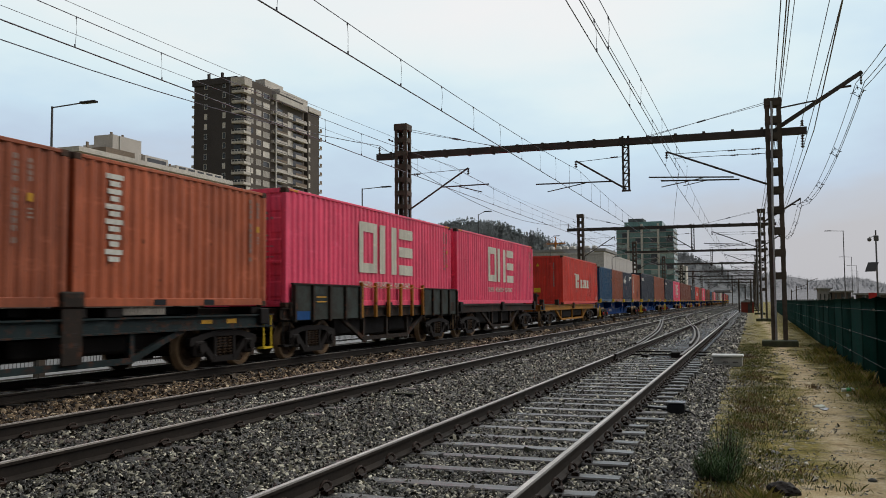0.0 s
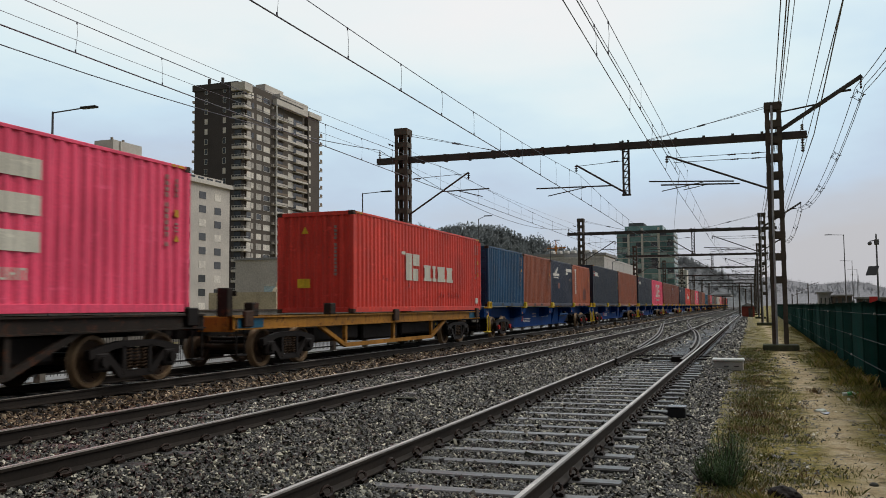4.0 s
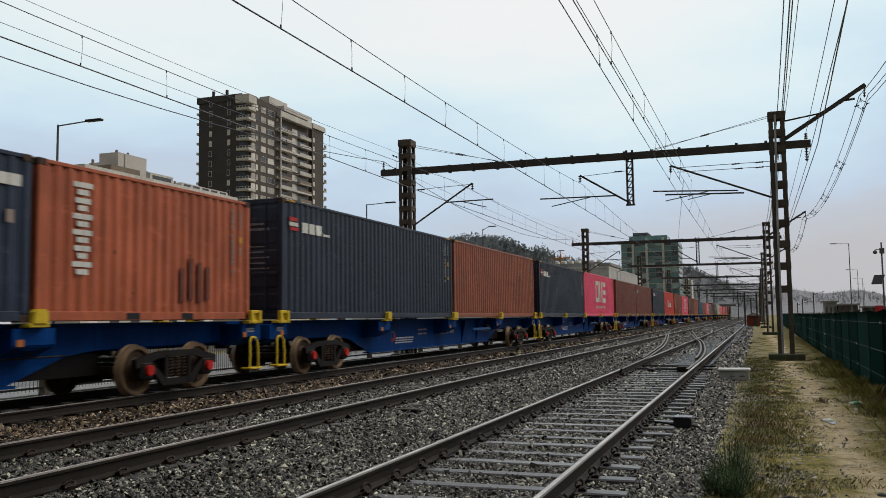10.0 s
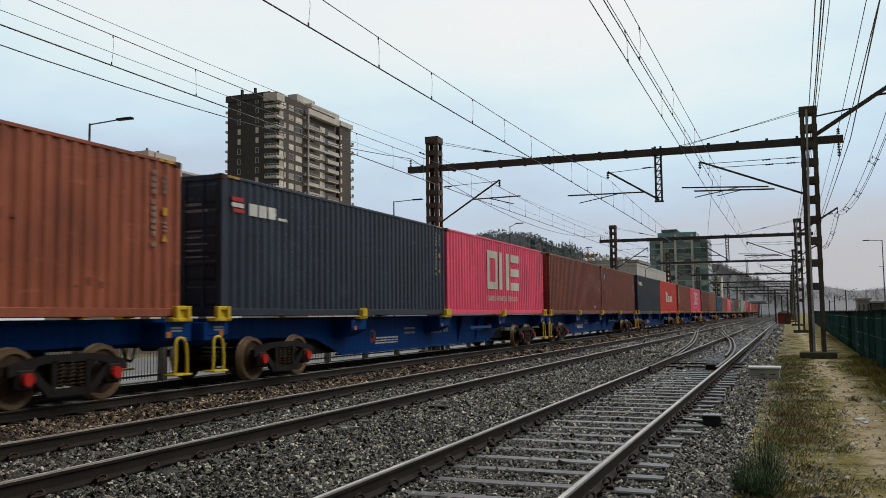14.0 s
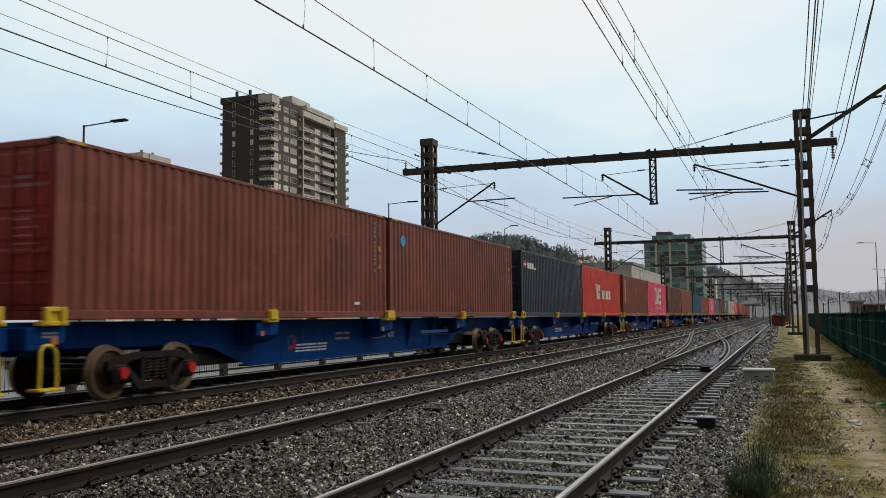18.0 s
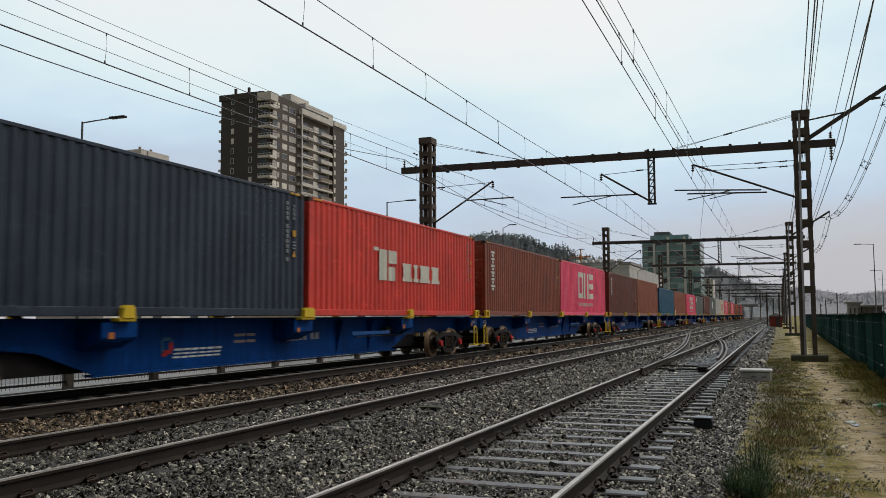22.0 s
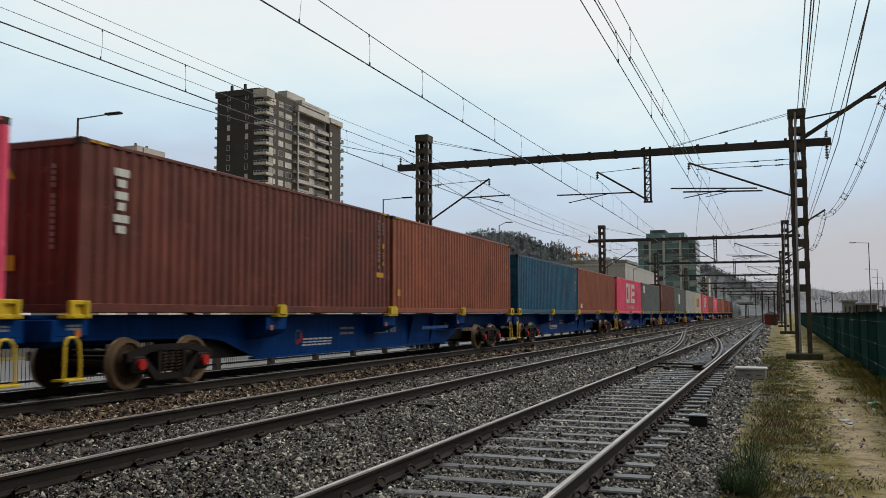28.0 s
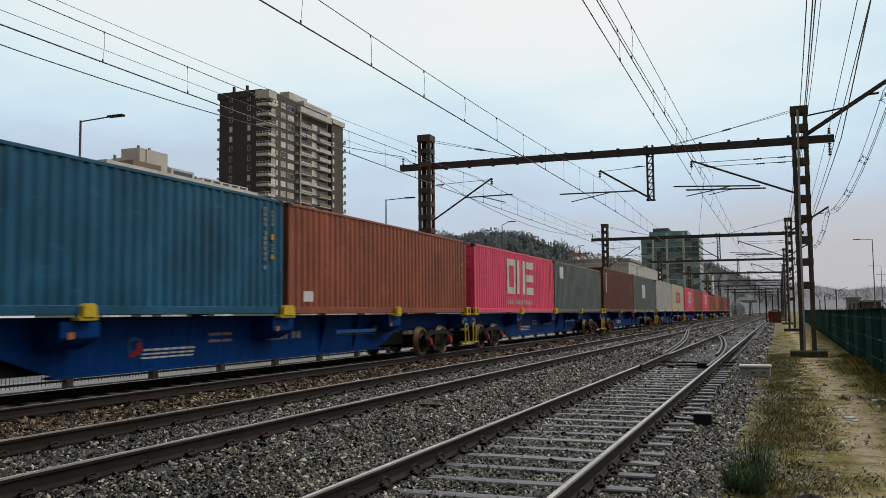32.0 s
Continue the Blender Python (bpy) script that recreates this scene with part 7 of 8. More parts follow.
def build_tower():
    """Dark apartment tower: a plain end wall, a balconied corner and a long front of windows and loggias."""
    x0, x1, y0, y1, top = -142.3, -127.0, 199.0, 242.8, 62.6
    t = thing("apartment_tower", "tall dark brown apartment tower with pale balconies", "apartment building")
    pale, dark, front = M["tower_pale"], M["tower_dark"], M["tower_front"]
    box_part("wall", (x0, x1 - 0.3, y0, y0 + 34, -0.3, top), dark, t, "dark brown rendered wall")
    box_part("front_wall", (x1 - 0.3, x1, y0 + 1.7, y0 + 15, -0.3, top + 0.05), front, t, "brown front wall, coloured lighter as the lit side")
    box_part("front_wall", (x1 - 0.28, x1 - 0.02, y0 + 15, y0 + 34, -0.3, top - 1.4), front, t, "brown front wall, coloured lighter as the lit side")
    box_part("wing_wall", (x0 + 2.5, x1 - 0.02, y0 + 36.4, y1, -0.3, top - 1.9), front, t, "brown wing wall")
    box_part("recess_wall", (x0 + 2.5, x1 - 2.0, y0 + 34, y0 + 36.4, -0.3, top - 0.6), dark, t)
    box_part("parapet", (x0 - 0.6, x1 - 2.9, y0 - 0.25, y0 + 9, top - 1.4, top + 0.3), dark, t)
    box_part("corner_head", (x1 - 3.0, x1 + 1.3, y0 - 1.15, y0 + 2.6, 60.15, top - 0.25), pale, t, "pale block over the corner balconies")
    box_part("roof_room", (x1 - 8.2, x1 - 5, y0 + 19.5, y0 + 30, top, 67.2), pale, t, "pale roof storey")
    box_part("roof_room", (x1 - 4.9, x1 - 1.5, y0 + 22, y0 + 39, top - 0.6, 64.6), pale, t, "pale roof storey")
    box_part("wing_parapet", (x0 + 2.3, x1 + 0.5, y0 + 36.2, y1 + 0.5, top - 1.9, top - 0.4), pale, t, "pale parapet")
    box_part("fascia", (x1 + 0.01, x1 + 1.5, y0 + 15.5, y0 + 33.6, 59.7, 61.3), pale, t, "pale fascia over the loggias")
    box_part("downpipe", (x1 + 1.2, x1 + 1.5, y0 + 15.1, y0 + 15.45, -0.3, 61.3), M["frame_white"], t, "pale upright fin")
    box_part("roof_room", (x0 + 2.2, x1 - 2.6, y0 + 1.2, y0 + 6.0, top + 0.3, top + 0.75), dark, t)
    for xx in (x0 + 3.3, x0 + 7.6):
        box_part("vent_stack", (xx, xx + 0.6, y0 + 1.25, y0 + 1.85, top + 0.3, top + 2.2), dark, t)
    flo = 2.75
    rng = random.Random(4)
    for k in range(21):
        z = 58.45 - k * flo          # floor of the storey
        w = z + 1.42                 # middle of its windows
        for u in (x0 + 3.4, x0 + 9.2):
            window_part(t, "window", "y", u, u + 0.8, z + 1.65, z + 3.05, y0 - 0.02, M["glass"] if rng.random() < 0.6 else M["curtain"], M["frame_white"], -0.08)
        # corner balcony: slab, low upstand and railing
        b = box_part("balcony", (x1 - 2.7, x1 + 1.2, y0 - 1.1, y0 + 2.4, z - 0.28, z + 0.08), pale, t, "pale balcony slab")
        bm = bmesh.new()
        bm_box(bm, x1 - 2.7, x1 + 1.2, y0 - 1.1, y0 - 1.0, z + 0.08, z + 0.38)
        bm_box(bm, x1 + 1.1, x1 + 1.2, y0 - 1.0, y0 + 2.4, z + 0.08, z + 0.38)
        part("parapet_panel", bm, pale, b)
        bm = bmesh.new()
        bm_box(bm, x1 - 2.7, x1 + 1.2, y0 - 1.08, y0 - 1.02, z + 0.85, z + 0.92)
        bm_box(bm, x1 + 1.12, x1 + 1.18, y0 - 1.0, y0 + 2.4, z + 0.85, z + 0.92)
        for q in range(5):
            bm_box(bm, x1 - 2.7 + 0.96 * q, x1 - 2.62 + 0.96 * q, y0 - 1.08, y0 - 1.02, z + 0.38, z + 0.85)
        part("railing", bm, M["frame_white"], b, "thin pale railing")
        window_part(t, "window", "y", x1 - 2.5, x1 - 0.5, z + 0.1, z + 2.2, y0 - 0.02, M["glass"], None, -0.06)
        box_part("balcony", (x0 - 1.2, x0 - 0.02, y0 + 0.6, y0 + 3.2, z - 0.2, z + 0.45), pale, t)
        # windows of the front
        for u, wide, tall, frame in ((2.0, 2.0, 0.85, None), (4.3, 1.1, 0.75, None), (6.9, 2.4, 0.72, M["frame_white"]), (10.5, 3.3, 0.72, M["frame_white"])):
            window_part(t, "window", "x", y0 + u, y0 + u + wide, w - tall, w + tall, x1 + 0.02, M[rng.choice(("glass", "blind", "blind", "curtain", "curtain"))], frame)
        box_part("recess_balcony", (x1 + 0.02, x1 + 0.7, y0 + 14.6, y0 + 15.05, z - 0.2, z + 0.5), M["slab_wall"], t)
        if k == 0:
            continue
        # loggias
        lg = box_part("balcony", (x1 + 0.01, x1 + 1.4, y0 + 15.6, y0 + 21.6, z - 0.15, z + 0.12), pale, t, "pale loggia slab")
        box_part("parapet_panel", (x1 + 1.28, x1 + 1.36, y0 + 15.6, y0 + 21.6, z + 0.3, z + 0.85), M["slab_wall"] if k % 3 else M["tower_mid"], lg)
        window_part(t, "window", "x", y0 + 17.0, y0 + 21.0, z + 0.2, z + 2.1, x1 - 0.02, M["glass"])
        window_part(t, "window", "x", y0 + 24.2, y0 + 27.2, w - 0.8, w + 0.8, x1 - 0.02, M["curtain"], M["frame_white"])
        lg = box_part("balcony", (x1 + 0.01, x1 + 1.4, y0 + 26.6, y0 + 33.4, z - 0.15, z + 0.08), M["slab_wall"], t)
        box_part("glass_panel", (x1 + 1.3, x1 + 1.36, y0 + 26.6, y0 + 33.4, z + 0.08, z + 1.0), M["tower_mid"] if rng.random() < 0.5 else M["slab_wall"], lg, "dull glass parapet")
        window_part(t, "window", "x", y0 + 27.4, y0 + 32.6, z + 0.2, z + 2.2, x1 - 0.02, M["glass"])
        window_part(t, "window", "x", y0 + 37.0, y0 + 38.0, w - 0.7, w + 0.7, x1 - 0.02, M["curtain"])
        lg = box_part("balcony", (x1 - 3.6, x1 + 0.3, y1 + 0.02, y1 + 1.5, z - 0.15, z + 0.1), M["slab_wall"], t)
        box_part("glass_panel", (x1 + 0.2, x1 + 0.26, y1 + 0.02, y1 + 1.5, z + 0.1, z + 1.0), M["tower_mid"], lg)
        if k % 4 == 3:
            box_part("belt_course", (x1 + 1.41, x1 + 1.52, y0 + 15.5, y0 + 33.6, z - 0.2, z + 0.3), pale, t)


def build_slab_block():
    """Long lower apartment slab with a flat roof and roof rooms."""
    t = thing("apartment_slab", "long grey-beige apartment block with a flat roof", "apartment building")
    box_part("wall", (-114.0, -100.0, 109.5, 152.0, -0.3, 26.0), M["slab_wall"], t)
    box_part("roof_edge", (-114.4, -99.4, 109.1, 152.4, 26.0, 26.8), M["tower_pale"], t, "pale roof edge")
    box_part("roof_room", (-104.4, -100.5, 118.0, 125.3, 26.8, 30.35), M["slab_wall"], t)
    box_part("roof_room", (-106.8, -104.41, 118.2, 122.0, 26.8, 28.9), M["slab_wall"], t)
    box_part("roof_room", (-104.2, -99.6, 115.4, 122.5, 26.8, 27.75), M["tower_mid"], t)
    box_part("pipe", (-100.49, -100.3, 119.6, 119.8, 26.8, 30.3), M["frame_white"], t)
    for y, h in ((113.0, 28.3), (118.6, 30.9), (121.4, 30.9), (126.5, 28.4), (130.2, 27.9), (134.4, 27.8), (140.0, 27.6)):
        box_part("vent_stack", (-101.6, -101.3, y, y + 0.35, 26.8, h), M["tower_mid"], t)
    box_part("roof_terrace", (-104.0, -99.9, 125.6, 132.0, 26.8, 28.0), M["slab_wall"], t)
    box_part("terrace_window", (-99.89, -99.85, 126.2, 131.4, 26.9, 27.6), M["glass"], t)
    box_part("roof_terrace", (-104.0, -99.9, 134.5, 149.5, 26.8, 27.5), M["slab_wall"], t)
    for k in range(5):
        box_part("terrace_window", (-99.89, -99.85, 135.2 + 2.9 * k, 137.2 + 2.9 * k, 26.9, 27.3), M["glass"], t)
    for k in range(9):
        for i in range(8):
            y = 111 + i * 5.1
            window_part(t, "window", "x", y, y + 2.2, 1.5 + 2.7 * k, 2.9 + 2.7 * k, -99.98, M["glass"] if (i + k) % 3 else M["curtain"], None)


def build_green_block():
    """Glass office block in sea green with pale fins and a roof storey."""
    t = thing("glass_office_block", "sea-green glass office block with pale upright fins", "office building")
    x0, x1, y0, y1, top = -68.8, -38.5, 480.0, 505.0, 41.5
    box_part("wall", (x0, x1, y0, y1, -0.3, top), M["green_glass"], t)
    box_part("roof_room", (x0 + 4, x1 - 6, y0 + 3, y1 - 3, top, top + 3.6), M["green_glass"], t)
    box_part("roof_garden", (x0 + 6, x0 + 14, y0 + 4, y1 - 5, top + 3.6, top + 5.5), M["wood_far"], t)
    for u in (5.8, 13.1, 21.8):
        box_part("fin", (x0 + u, x0 + u + 1.1, y0 - 0.9, y0 - 0.02, -0.3, top + (2.2 if u > 10 else 0.8)), M["frame_white"], t, "pale upright fin")
    rng = random.Random(8)
    for k in range(14):
        z = 1.2 + 2.9 * k
        box_part("floor_band", (x0 - 0.3, x1 + 0.3, y0 - 0.35, y0 - 0.02, z, z + 0.42), M["hall_dark" if k % 3 else "hall"], t)
        box_part("floor_band", (x1 + 0.02, x1 + 0.35, y0, y1, z, z + 0.75), M["hall_dark"], t)
        for a, b in ((0.4, 2.9), (3.1, 5.6), (7.2, 10.0), (10.2, 12.9), (14.5, 18.0), (18.2, 21.6), (23.2, 26.4), (26.6, 29.9)):
            window_part(t, "window", "y", x0 + a, x0 + b, z + 0.5, z + 2.8, y0 - 0.03, M[rng.choice(("green_glass", "green_glass", "green_dark", "glass", "green_pale"))], None, -0.05)


def build_other_blocks():
    t = thing("warehouse", "pale metal-clad hall with a long flat roof", "hall")
    box_part("wall", (-48.0, -28.0, 177.0, 229.3, -0.3, 11.3), M["hall"], t)
    box_part("roof_edge", (-48.06, -27.94, 176.9, 229.4, 11.3, 11.7), M["hall"], t)
    for k in range(8):
        box_part("cladding_joint", (-27.995, -27.985, 181 + 6 * k, 181.07 + 6 * k, 0, 11.2), M["hall_dark"], t)
    box_part("roof_unit", (-40, -34, 196, 200, 11.9, 13.4), M["hall_dark"], t)
    t = thing("shopping_centre", "pale low building with rooftop parking", "commercial building")
    box_part("wall", (-96.0, -57.0, 360.0, 390.0, -0.3, 22.5), M["hall"], t)
    box_part("roof_deck", (-97.0, -56.0, 359.0, 392.0, 22.5, 23.6), M["hall_dark"], t)
    for k in range(7):
        c = box_part("roof_car", (-80 + k * 3.0, -78.2 + k * 3.0, 360.5, 365.0, 23.6, 25.0), M["frame_white"], t, "", 0.3)
    t = thing("pale_apartment_block", "distant pale apartment block with balconies", "apartment building")
    box_part("wall", (-43.0, -35.0, 520.0, 534.0, -0.3, 22.0), M["tower_pale"], t)
    box_part("roof_room", (-41.0, -37.0, 523.0, 530.0, 22.0, 23.6), M["tower_pale"], t)
    for k in range(6):
        z = 2.6 + 2.8 * k
        for u in (-42.4, -40.0, -37.4):
            window_part(t, "window", "y", u, u + 1.6, z, z + 1.4, 519.98, M["glass"], None, -0.05)
        box_part("balcony", (-43.2, -41.0, 518.9, 519.97, z - 0.8, z - 0.1), M["frame_white"], t)
    t = thing("tower_crane", "orange tower crane behind the buildings", "crane")
    bm = bmesh.new()
    bm_bar(bm, (-92.0, 430, 0), (-92.0, 430, 32), 0.9, 0.9)
    part("mast", bm, M["crane"], t)
    bm = bmesh.new()
    bm_bar(bm, (-97.4, 430, 30.8), (-87.0, 430, 31.0), 0.6, 0.6)
    part("jib", bm, M["crane"], t)
    box_part("counterweight", (-98, -96.5, 429, 431, 29.6, 31.0), M["hall_dark"], t)
    bm = bmesh.new()
    bm_bar(bm, (-92.0, 430, 32), (-92.0, 430, 34.5), 0.4, 0.4)
    bm_bar(bm, (-92.0, 430, 34.4), (-88, 430, 31.2), 0.12, 0.12)
    bm_bar(bm, (-92.0, 430, 34.4), (-97, 430, 31.0), 0.12, 0.12)
    part("tie_frame", bm, M["crane"], t)
    # the red hut and platform roof at the end of the straight
    t = thing("signal_hut", "small red hut with a pitched roof beside the track", "hut")
    box_part("wall", (-1.40, 0.30, 130, 133, -0.15, 1.40), M["brick_red"], t)
    bm = bmesh.new()
    bm_extrude(bm, [(-1.65, 1.39), (0.55, 1.39), (-0.55, 1.85)], 1, 129.7, 133.3)
    part("roof", bm, M["hall_dark"], t, "grey sheet roof")
    box_part("door", (-0.5, 0.0, 129.95, 129.995, -0.1, 1.2), M["tower_dark"], t)
    t = thing("shop_sign", "small red sign board on a shed front", "sign")
    box_part("board", (17.2, 18.4, 149.6, 149.68, 1.7, 2.7), M["red_sticker"], t)
    box_part("post", (17.75, 17.85, 149.7, 149.8, 0.0, 2.6), M["post"], t)
    t = thing("camera_pole", "slim steel pole with a solar panel and a camera dome", "pole")
    bm = bmesh.new()
    bm_tube(bm, (7.42, 60.0, -0.2), (7.42, 60.0, 5.95), 0.06, 10, 0.045)
    part("pole", bm, M["lamp_grey"], t)
    bm = bmesh.new()
    bm_bar(bm, (6.98, 59.45, 3.36), (7.22, 59.92, 3.92), 0.62, 0.05)
    part("solar_panel", bm, M["black_box"], t, "dark tilted solar panel")
    bar_part("bracket", (7.42, 60.0, 3.6), (7.12, 59.8, 3.62), 0.05, 0.05, M["lamp_grey"], t)
    bar_part("camera_arm", (7.42, 60.0, 5.55), (7.05, 60.0, 5.50), 0.05, 0.05, M["lamp_grey"], t)
    bm = bmesh.new()
    bmesh.ops.create_icosphere(bm, subdivisions=2, radius=0.13, matrix=Matrix.Translation((7.05, 60.0, 5.36)))
    part("camera_dome", bm, M["lamp_grey"], t)
    box_part("cabinet", (7.28, 7.56, 59.82, 59.93, 5.25, 5.6), M["lamp_grey"], t, "", 0.02)
    t = thing("platform_shelter", "grey platform roof on slim posts", "shelter")
    box_part("roof", (-9.0, -5.0, 232, 260, 3.9, 4.3), M["hall_dark"], t)
    for y in (234, 245, 258):
        box_part("post", (-7.1, -6.9, y, y + 0.2, 0, 3.9), M["post"], t)
    for k, (x, y, h) in enumerate(((-1.57, 125, 4.5), (-0.04, 125, 4.5), (-1.1, 180, 4.7), (8.1, 200, 3.9), (9.1, 200, 4.7), (11.3, 200, 6.0), (-4.8, 250, 7.0))):
        t = thing("line_mast", "slim dark mast along the far tracks", "mast", "far masts")
        box_part("pole", (x - 0.1, x + 0.1, y - 0.1, y + 0.1, -0.1, h), M["mast"], t)
        bar_part("arm", (x, y, h - 0.5), (x + (2.2 if x > 5 else -0.5), y, h + (0.3 if x > 5 else -0.4)), 0.08, 0.08, M["mast"], t)
    # houses across the street
    t = thing("cream_house", "low cream house with curved parapet gables across the street", "house")
    box_part("wall", (-40.0, -34.0, 58.0, 66.0, -0.3, 2.9), M["cream_wall"], t)
    for k, y in enumerate((58.9, 61.0, 63.2, 65.2)):
        bm = bmesh.new()
        prof = [(y - 1.0, 2.9), (y + 1.0, 2.9), (y + 0.75, 3.15), (y + 0.5, 3.25), (y + 0.3, 3.7), (y, 3.85 if k % 2 else 3.7), (y - 0.3, 3.7), (y - 0.5, 3.25), (y - 0.75, 3.15)]
        bm_extrude(bm, prof, 0, -34.3, -34.0)
        part("gable", bm, M["cream_wall"], t)
    for y in (59.6, 62.0, 64.2):
        window_part(t, "window", "x", y, y + 1.0, 1.7, 2.5, -34.0, M["glass"], M["frame_white"])
    t = thing("pale_blue_house", "narrow pale blue house front across the street", "house")
    box_part("wall", (-40.0, -34.1, 66.2, 70.5, -0.3, 3.6), M["pale_blue_wall"], t)
    box_part("roof_edge", (-40.2, -33.9, 66.1, 70.6, 3.6, 3.8), M["concrete"], t)
    window_part(t, "window", "x", 67.6, 69.2, 1.5, 2.7, -34.1, M["glass"], M["frame_white"])
    t = thing("grey_workshop", "grey workshop with a roller door behind the houses", "workshop")
    box_part("wall", (-70.0, -60.0, 108.0, 124.0, -0.3, 8.6), M["slab_wall"], t)
    box_part("roof_edge", (-70.2, -59.8, 107.8, 124.2, 8.6, 8.9), M["hall_dark"], t)
    box_part("roller_door", (-59.99, -59.9, 115.2, 121.0, -0.2, 7.2), M["hall_dark"], t)
    # low industry beyond the fence
    for x0, x1, y0, y1, h, m, nm in ((10.0, 11.8, 150, 153, 3.3, "hall_dark", "grey_shed"), (11.95, 14.7, 149, 154, 2.8, "shed", "brown_shed"), (15.9, 24, 150, 155, 2.4, "shed", "low_shed")):
        t = thing(nm, "low shed beyond the green fence", "shed")
        box_part("wall", (x0, x1, y0, y1, -0.1, h), M[m], t)
        box_part("roof", (x0 - 0.3, x1 + 0.3, y0 - 0.3, y1 + 0.3, h, h + 0.25), M["hall_dark"], t)
        for k in range(3):
            w = (x1 - x0) / 3
            window_part(t, "window", "y", x0 + k * w + 0.4 * w, x0 + k * w + 0.75 * w, 1.2, 2.6, y0 - 0.02, M["glass"], None, -0.05)


def ridge_mesh(name, x0, x1, y, depth, tops, material, n=60):
    """A hill: its crest runs from x0 to x1 with the heights tops, falling off to the front and the back."""
    bm = bmesh.new()
    rows = []
    for j, (f, dy) in enumerate(((0.0, -depth), (0.45, -depth * 0.55), (0.8, -depth * 0.22), (1.0, 0.0), (0.7, depth * 0.6), (0.0, depth * 1.4))):
        row = []
        for i in range(n + 1):
            u = i / n
            h = float(np.interp(u, np.linspace(0, 1, len(tops)), tops))
            x = x0 + (x1 - x0) * u
            h = h * f * (1 + 0.06 * noise.noise((x * 0.02, j * 1.3, y * 0.01)))
            row.append(bm.verts.new((x, y + dy, h - 0.5)))
        rows.append(row)
    for a, b in zip(rows, rows[1:]):
        for i in range(n):
            bm.faces.new((a[i], a[i + 1], b[i + 1], b[i])).smooth = True
    return mesh_of(name, bm, material)


def wood_on(name, label, spots, rng, material, size):
    """Many trees at spots (x, y, z), each an upright crown of small ragged tufts, thinning to the top."""
    p = np.repeat(np.array(spots, float), 20, axis=0)
    n, k = len(p), len(spots)
    swell = np.array([1 + 0.5 * noise.noise((x * 0.05, y * 0.05, 1.0)) for x, y, z in spots])
    h = np.repeat(size * rng.uniform(0.5, 1.0, k) ** 1.5 * 1.5 * swell, 20)
    wide = h * np.repeat(rng.uniform(0.12, 0.24, k), 20)
    u = rng.uniform(0.0, 1.0, n)
    ang = rng.uniform(0, 6.2832, n)
    r = wide * np.sqrt(np.clip(1.02 - u ** 1.6, 0, 1)) * np.sqrt(rng.uniform(0, 1, n))
    c = p + np.column_stack((r * np.cos(ang), r * np.sin(ang), h * u))
    s = size * rng.uniform(0.06, 0.16, n) * (1.25 - 0.75 * u)
    turn = rng.uniform(0, 6.2832, n)
    side = np.column_stack((np.cos(turn), np.sin(turn), rng.uniform(-0.4, 0.4, n))) * s[:, None]
    up = np.column_stack((rng.normal(0, 0.35, n), rng.normal(0, 0.35, n), rng.uniform(0.8, 1.7, n))) * s[:, None]
    verts = np.stack((c - side, c + side, c + up, c - 0.6 * up), 1).reshape(-1, 3)
    i = 4 * np.arange(n)
    faces = np.concatenate((np.column_stack((i, i + 1, i + 2)), np.column_stack((i, i + 3, i + 1))))
    # outer sides of the tufts towards the line
    nrm = np.cross(verts[faces[:, 1]] - verts[faces[:, 0]], verts[faces[:, 2]] - verts[faces[:, 0]])
    back = nrm[:, 1] > 0
    faces[back] = faces[back][:, ::-1]
    tagged(new(name, array_mesh(name, verts, faces, material)), label, "woods", kind="stuff")


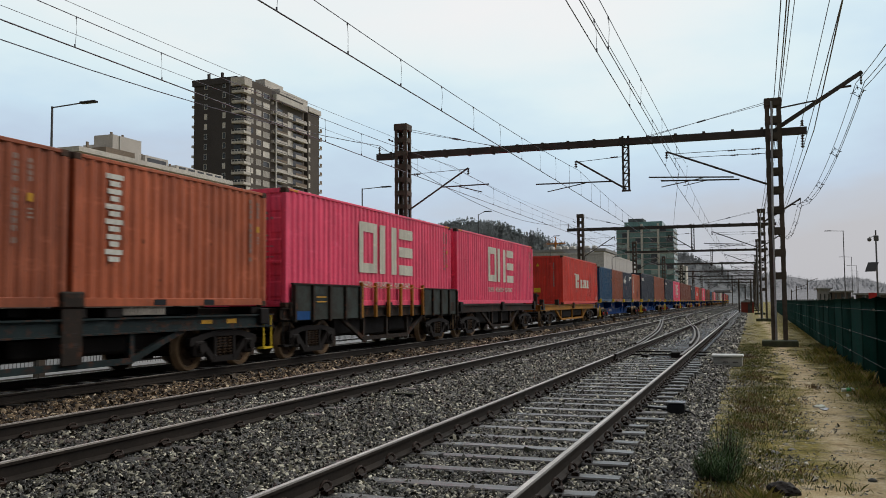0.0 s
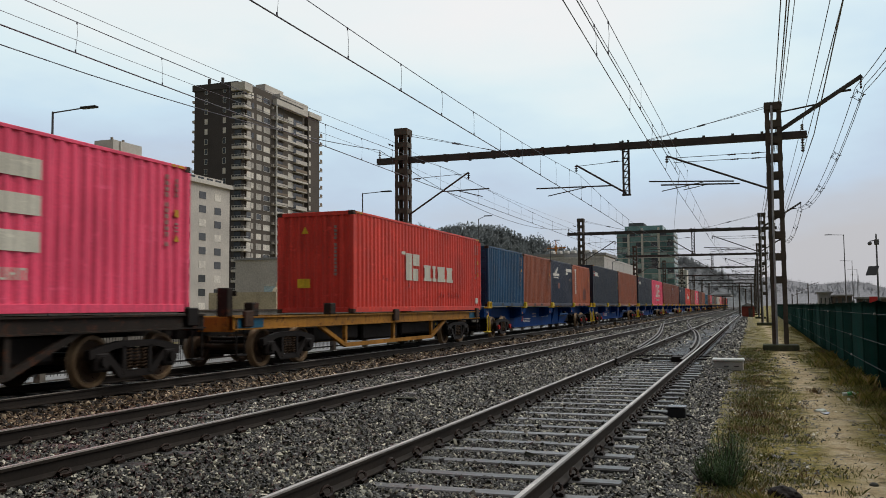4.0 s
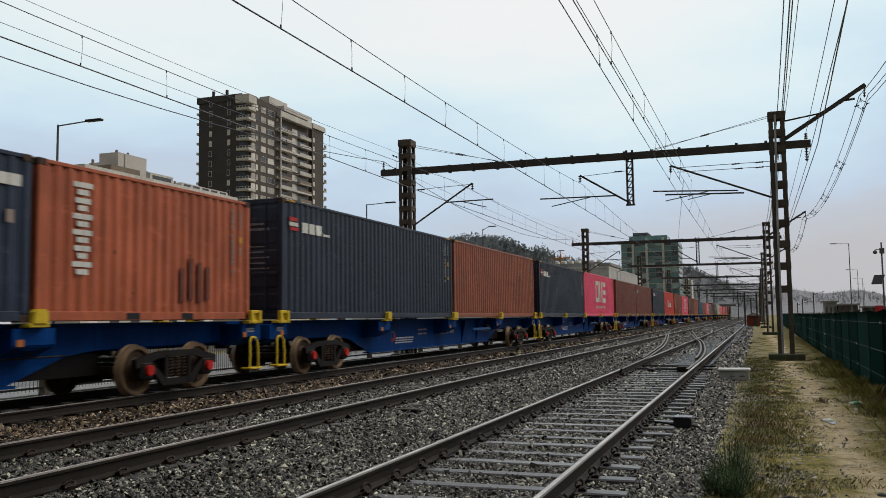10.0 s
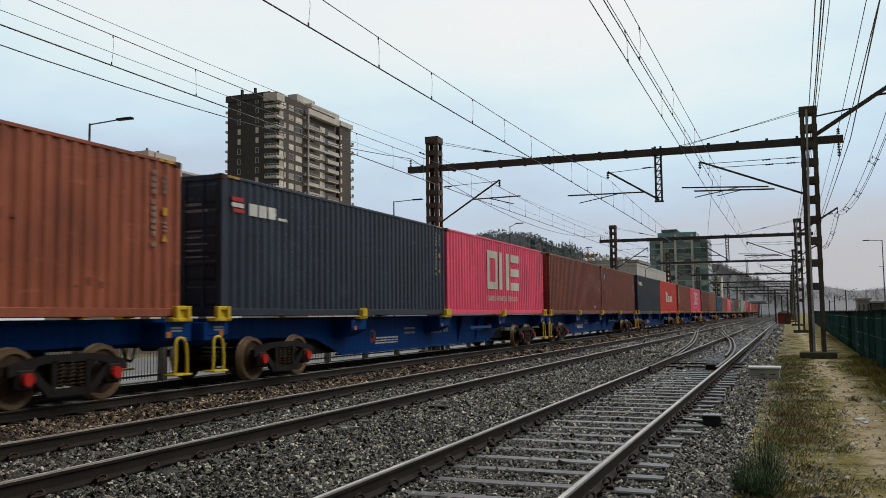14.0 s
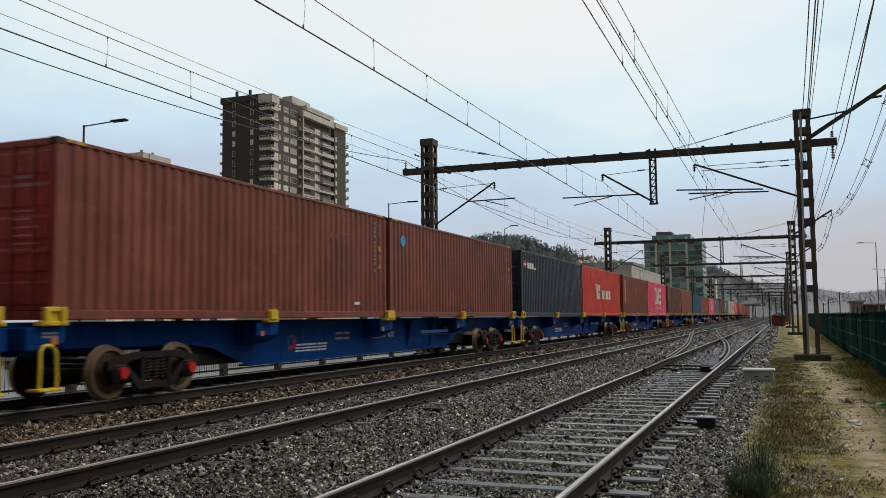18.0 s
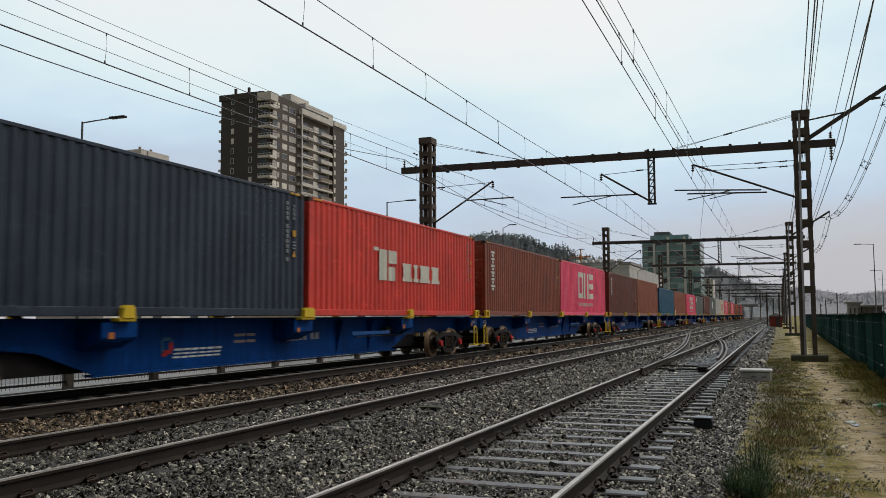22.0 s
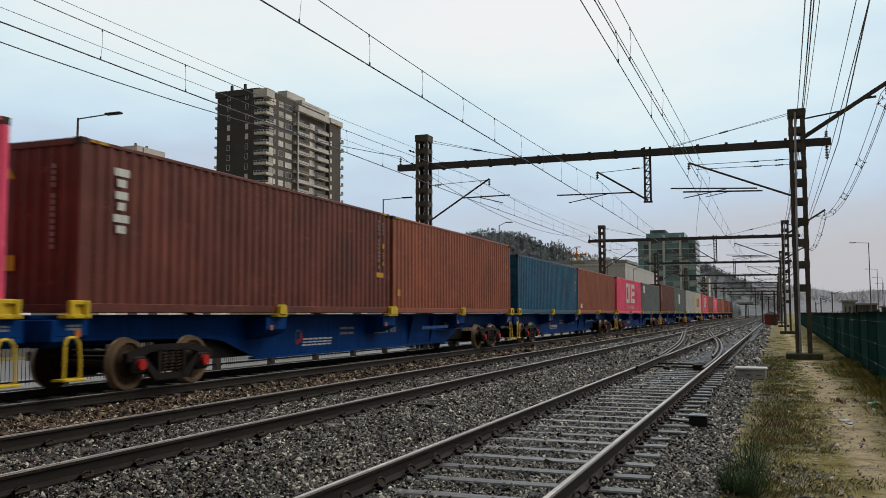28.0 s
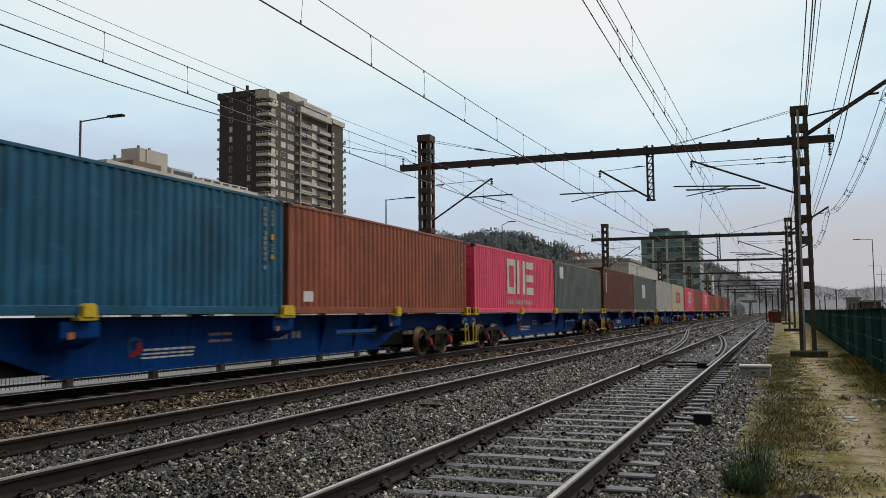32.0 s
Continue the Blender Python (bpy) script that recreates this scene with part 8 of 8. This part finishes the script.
def build_hills():
    rng = np.random.default_rng(21)
    tops = [51, 53, 55, 57, 58, 60, 47, 38, 30, 24]
    tagged(new("wooded_hill", ridge_mesh("wooded_hill", -330, -75, 640, 110, tops, M["hill"])), "dark wooded hill behind the town, haze in its colour", "hill", kind="structure")
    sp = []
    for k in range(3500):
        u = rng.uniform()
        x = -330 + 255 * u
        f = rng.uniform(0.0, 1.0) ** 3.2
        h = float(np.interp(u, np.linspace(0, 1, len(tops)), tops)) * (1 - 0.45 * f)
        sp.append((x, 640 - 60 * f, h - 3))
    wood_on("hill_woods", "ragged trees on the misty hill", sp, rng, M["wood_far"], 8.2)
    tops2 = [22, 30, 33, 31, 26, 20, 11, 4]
    tagged(new("wooded_hill_beyond", ridge_mesh("wooded_hill_beyond", -75, 5, 620, 70, tops2, M["hill_mid"])), "second wooded hill beyond the station, haze in its colour", "hill", kind="structure")
    sp = []
    for k in range(800):
        u = rng.uniform()
        f = rng.uniform(0.0, 1.0) ** 4.5
        h = float(np.interp(u, np.linspace(0, 1, len(tops2)), tops2)) * (1 - 0.5 * f)
        sp.append((-75 + 80 * u, 620 - 45 * f, h - 2.5))
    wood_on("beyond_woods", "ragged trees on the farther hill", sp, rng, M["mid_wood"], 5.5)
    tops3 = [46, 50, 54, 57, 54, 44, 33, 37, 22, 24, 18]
    tagged(new("far_ridge", ridge_mesh("far_ridge", -260, 330, 1500, 200, tops3, M["hill_far"], 90)), "ridge on the horizon, coloured pale for haze", "hill", kind="structure")
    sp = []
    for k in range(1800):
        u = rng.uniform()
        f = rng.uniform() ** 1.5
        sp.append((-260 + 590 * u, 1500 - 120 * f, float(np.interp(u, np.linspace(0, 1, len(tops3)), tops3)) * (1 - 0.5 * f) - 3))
    wood_on("far_ridge_woods", "trees on the far ridge, coloured pale for haze", sp, rng, M["ridge_wood"], 5.0)
    # trees at mid distance by the station
    sp = [(-14 - 12 * rng.uniform(), 300 + 120 * rng.uniform(), 0) for k in range(50)]
    wood_on("station_trees", "trees beyond the station, coloured pale for haze", sp, rng, M["mid_wood"], 5.0)


build_street()
for lx, ly, h, arm, rise in ((-27.6, 28.7, 10.0, 1.6, 0.07), (-26.6, 57.6, 10.0, 1.6, 0.07), (-25.6, 83.1, 10.45, 0.7, 0.3), (-24.7, 112.0, 10.0, 0.6, 0.3), (-25.0, 140.0, 10.0, 0.6, 0.3), (-25.0, 168.0, 10.0, 0.6, 0.3)):
    build_lamp(lx, ly, h, arm, "slim grey street lamp with one arm and a dark head", "lamps along the street", rise)
for lx, ly in ((10.6, 114.0), (18.4, 184.0), (24.0, 230.0), (29.0, 275.0)):
    build_lamp(lx, ly, 9.9, -1.4, "slim grey lamp beyond the green fence", "lamps beyond the fence")
build_tower()
build_slab_block()
build_green_block()
build_other_blocks()
build_hills()


# ---- what moves ----
def run_out(t):
    """How far the train has run by t seconds."""
    return 7.2678 * t - 0.019645 * t * t + 0.0016333 * t ** 3 - 0.000025003 * t ** 4 + 0.03 * max(0.0, t - 27) ** 2


def motions():
    for ob, y, z in MOVING:
        walk(ob, [(t, pose(FAR, y - run_out(t), z)) for t in range(0, 33)])
    # the wheels turn as the train rolls; alike wheel sets share one turning
    turning = {}
    for ob, _, _ in MOVING:
        for b in ob.children:
            if not b.name.startswith("bogie"):
                continue
            for w in b.children:
                if not w.name.startswith("wheel_set"):
                    continue
                key = round(w.location.y, 2)
                if key not in turning:
                    y = w.location.y
                    walk(w, [(k / 15, pose(0, y, 0.46, math.degrees(run_out(k / 15) / 0.46))) for k in range(0, 481)])
                    turning[key] = w
                else:
                    keys = turning[key].animation_data
                    w.rotation_mode = "QUATERNION"
                    w.animation_data_create()
                    w.animation_data.action = keys.action
                    w.animation_data.action_slot = keys.action_slot


motions()
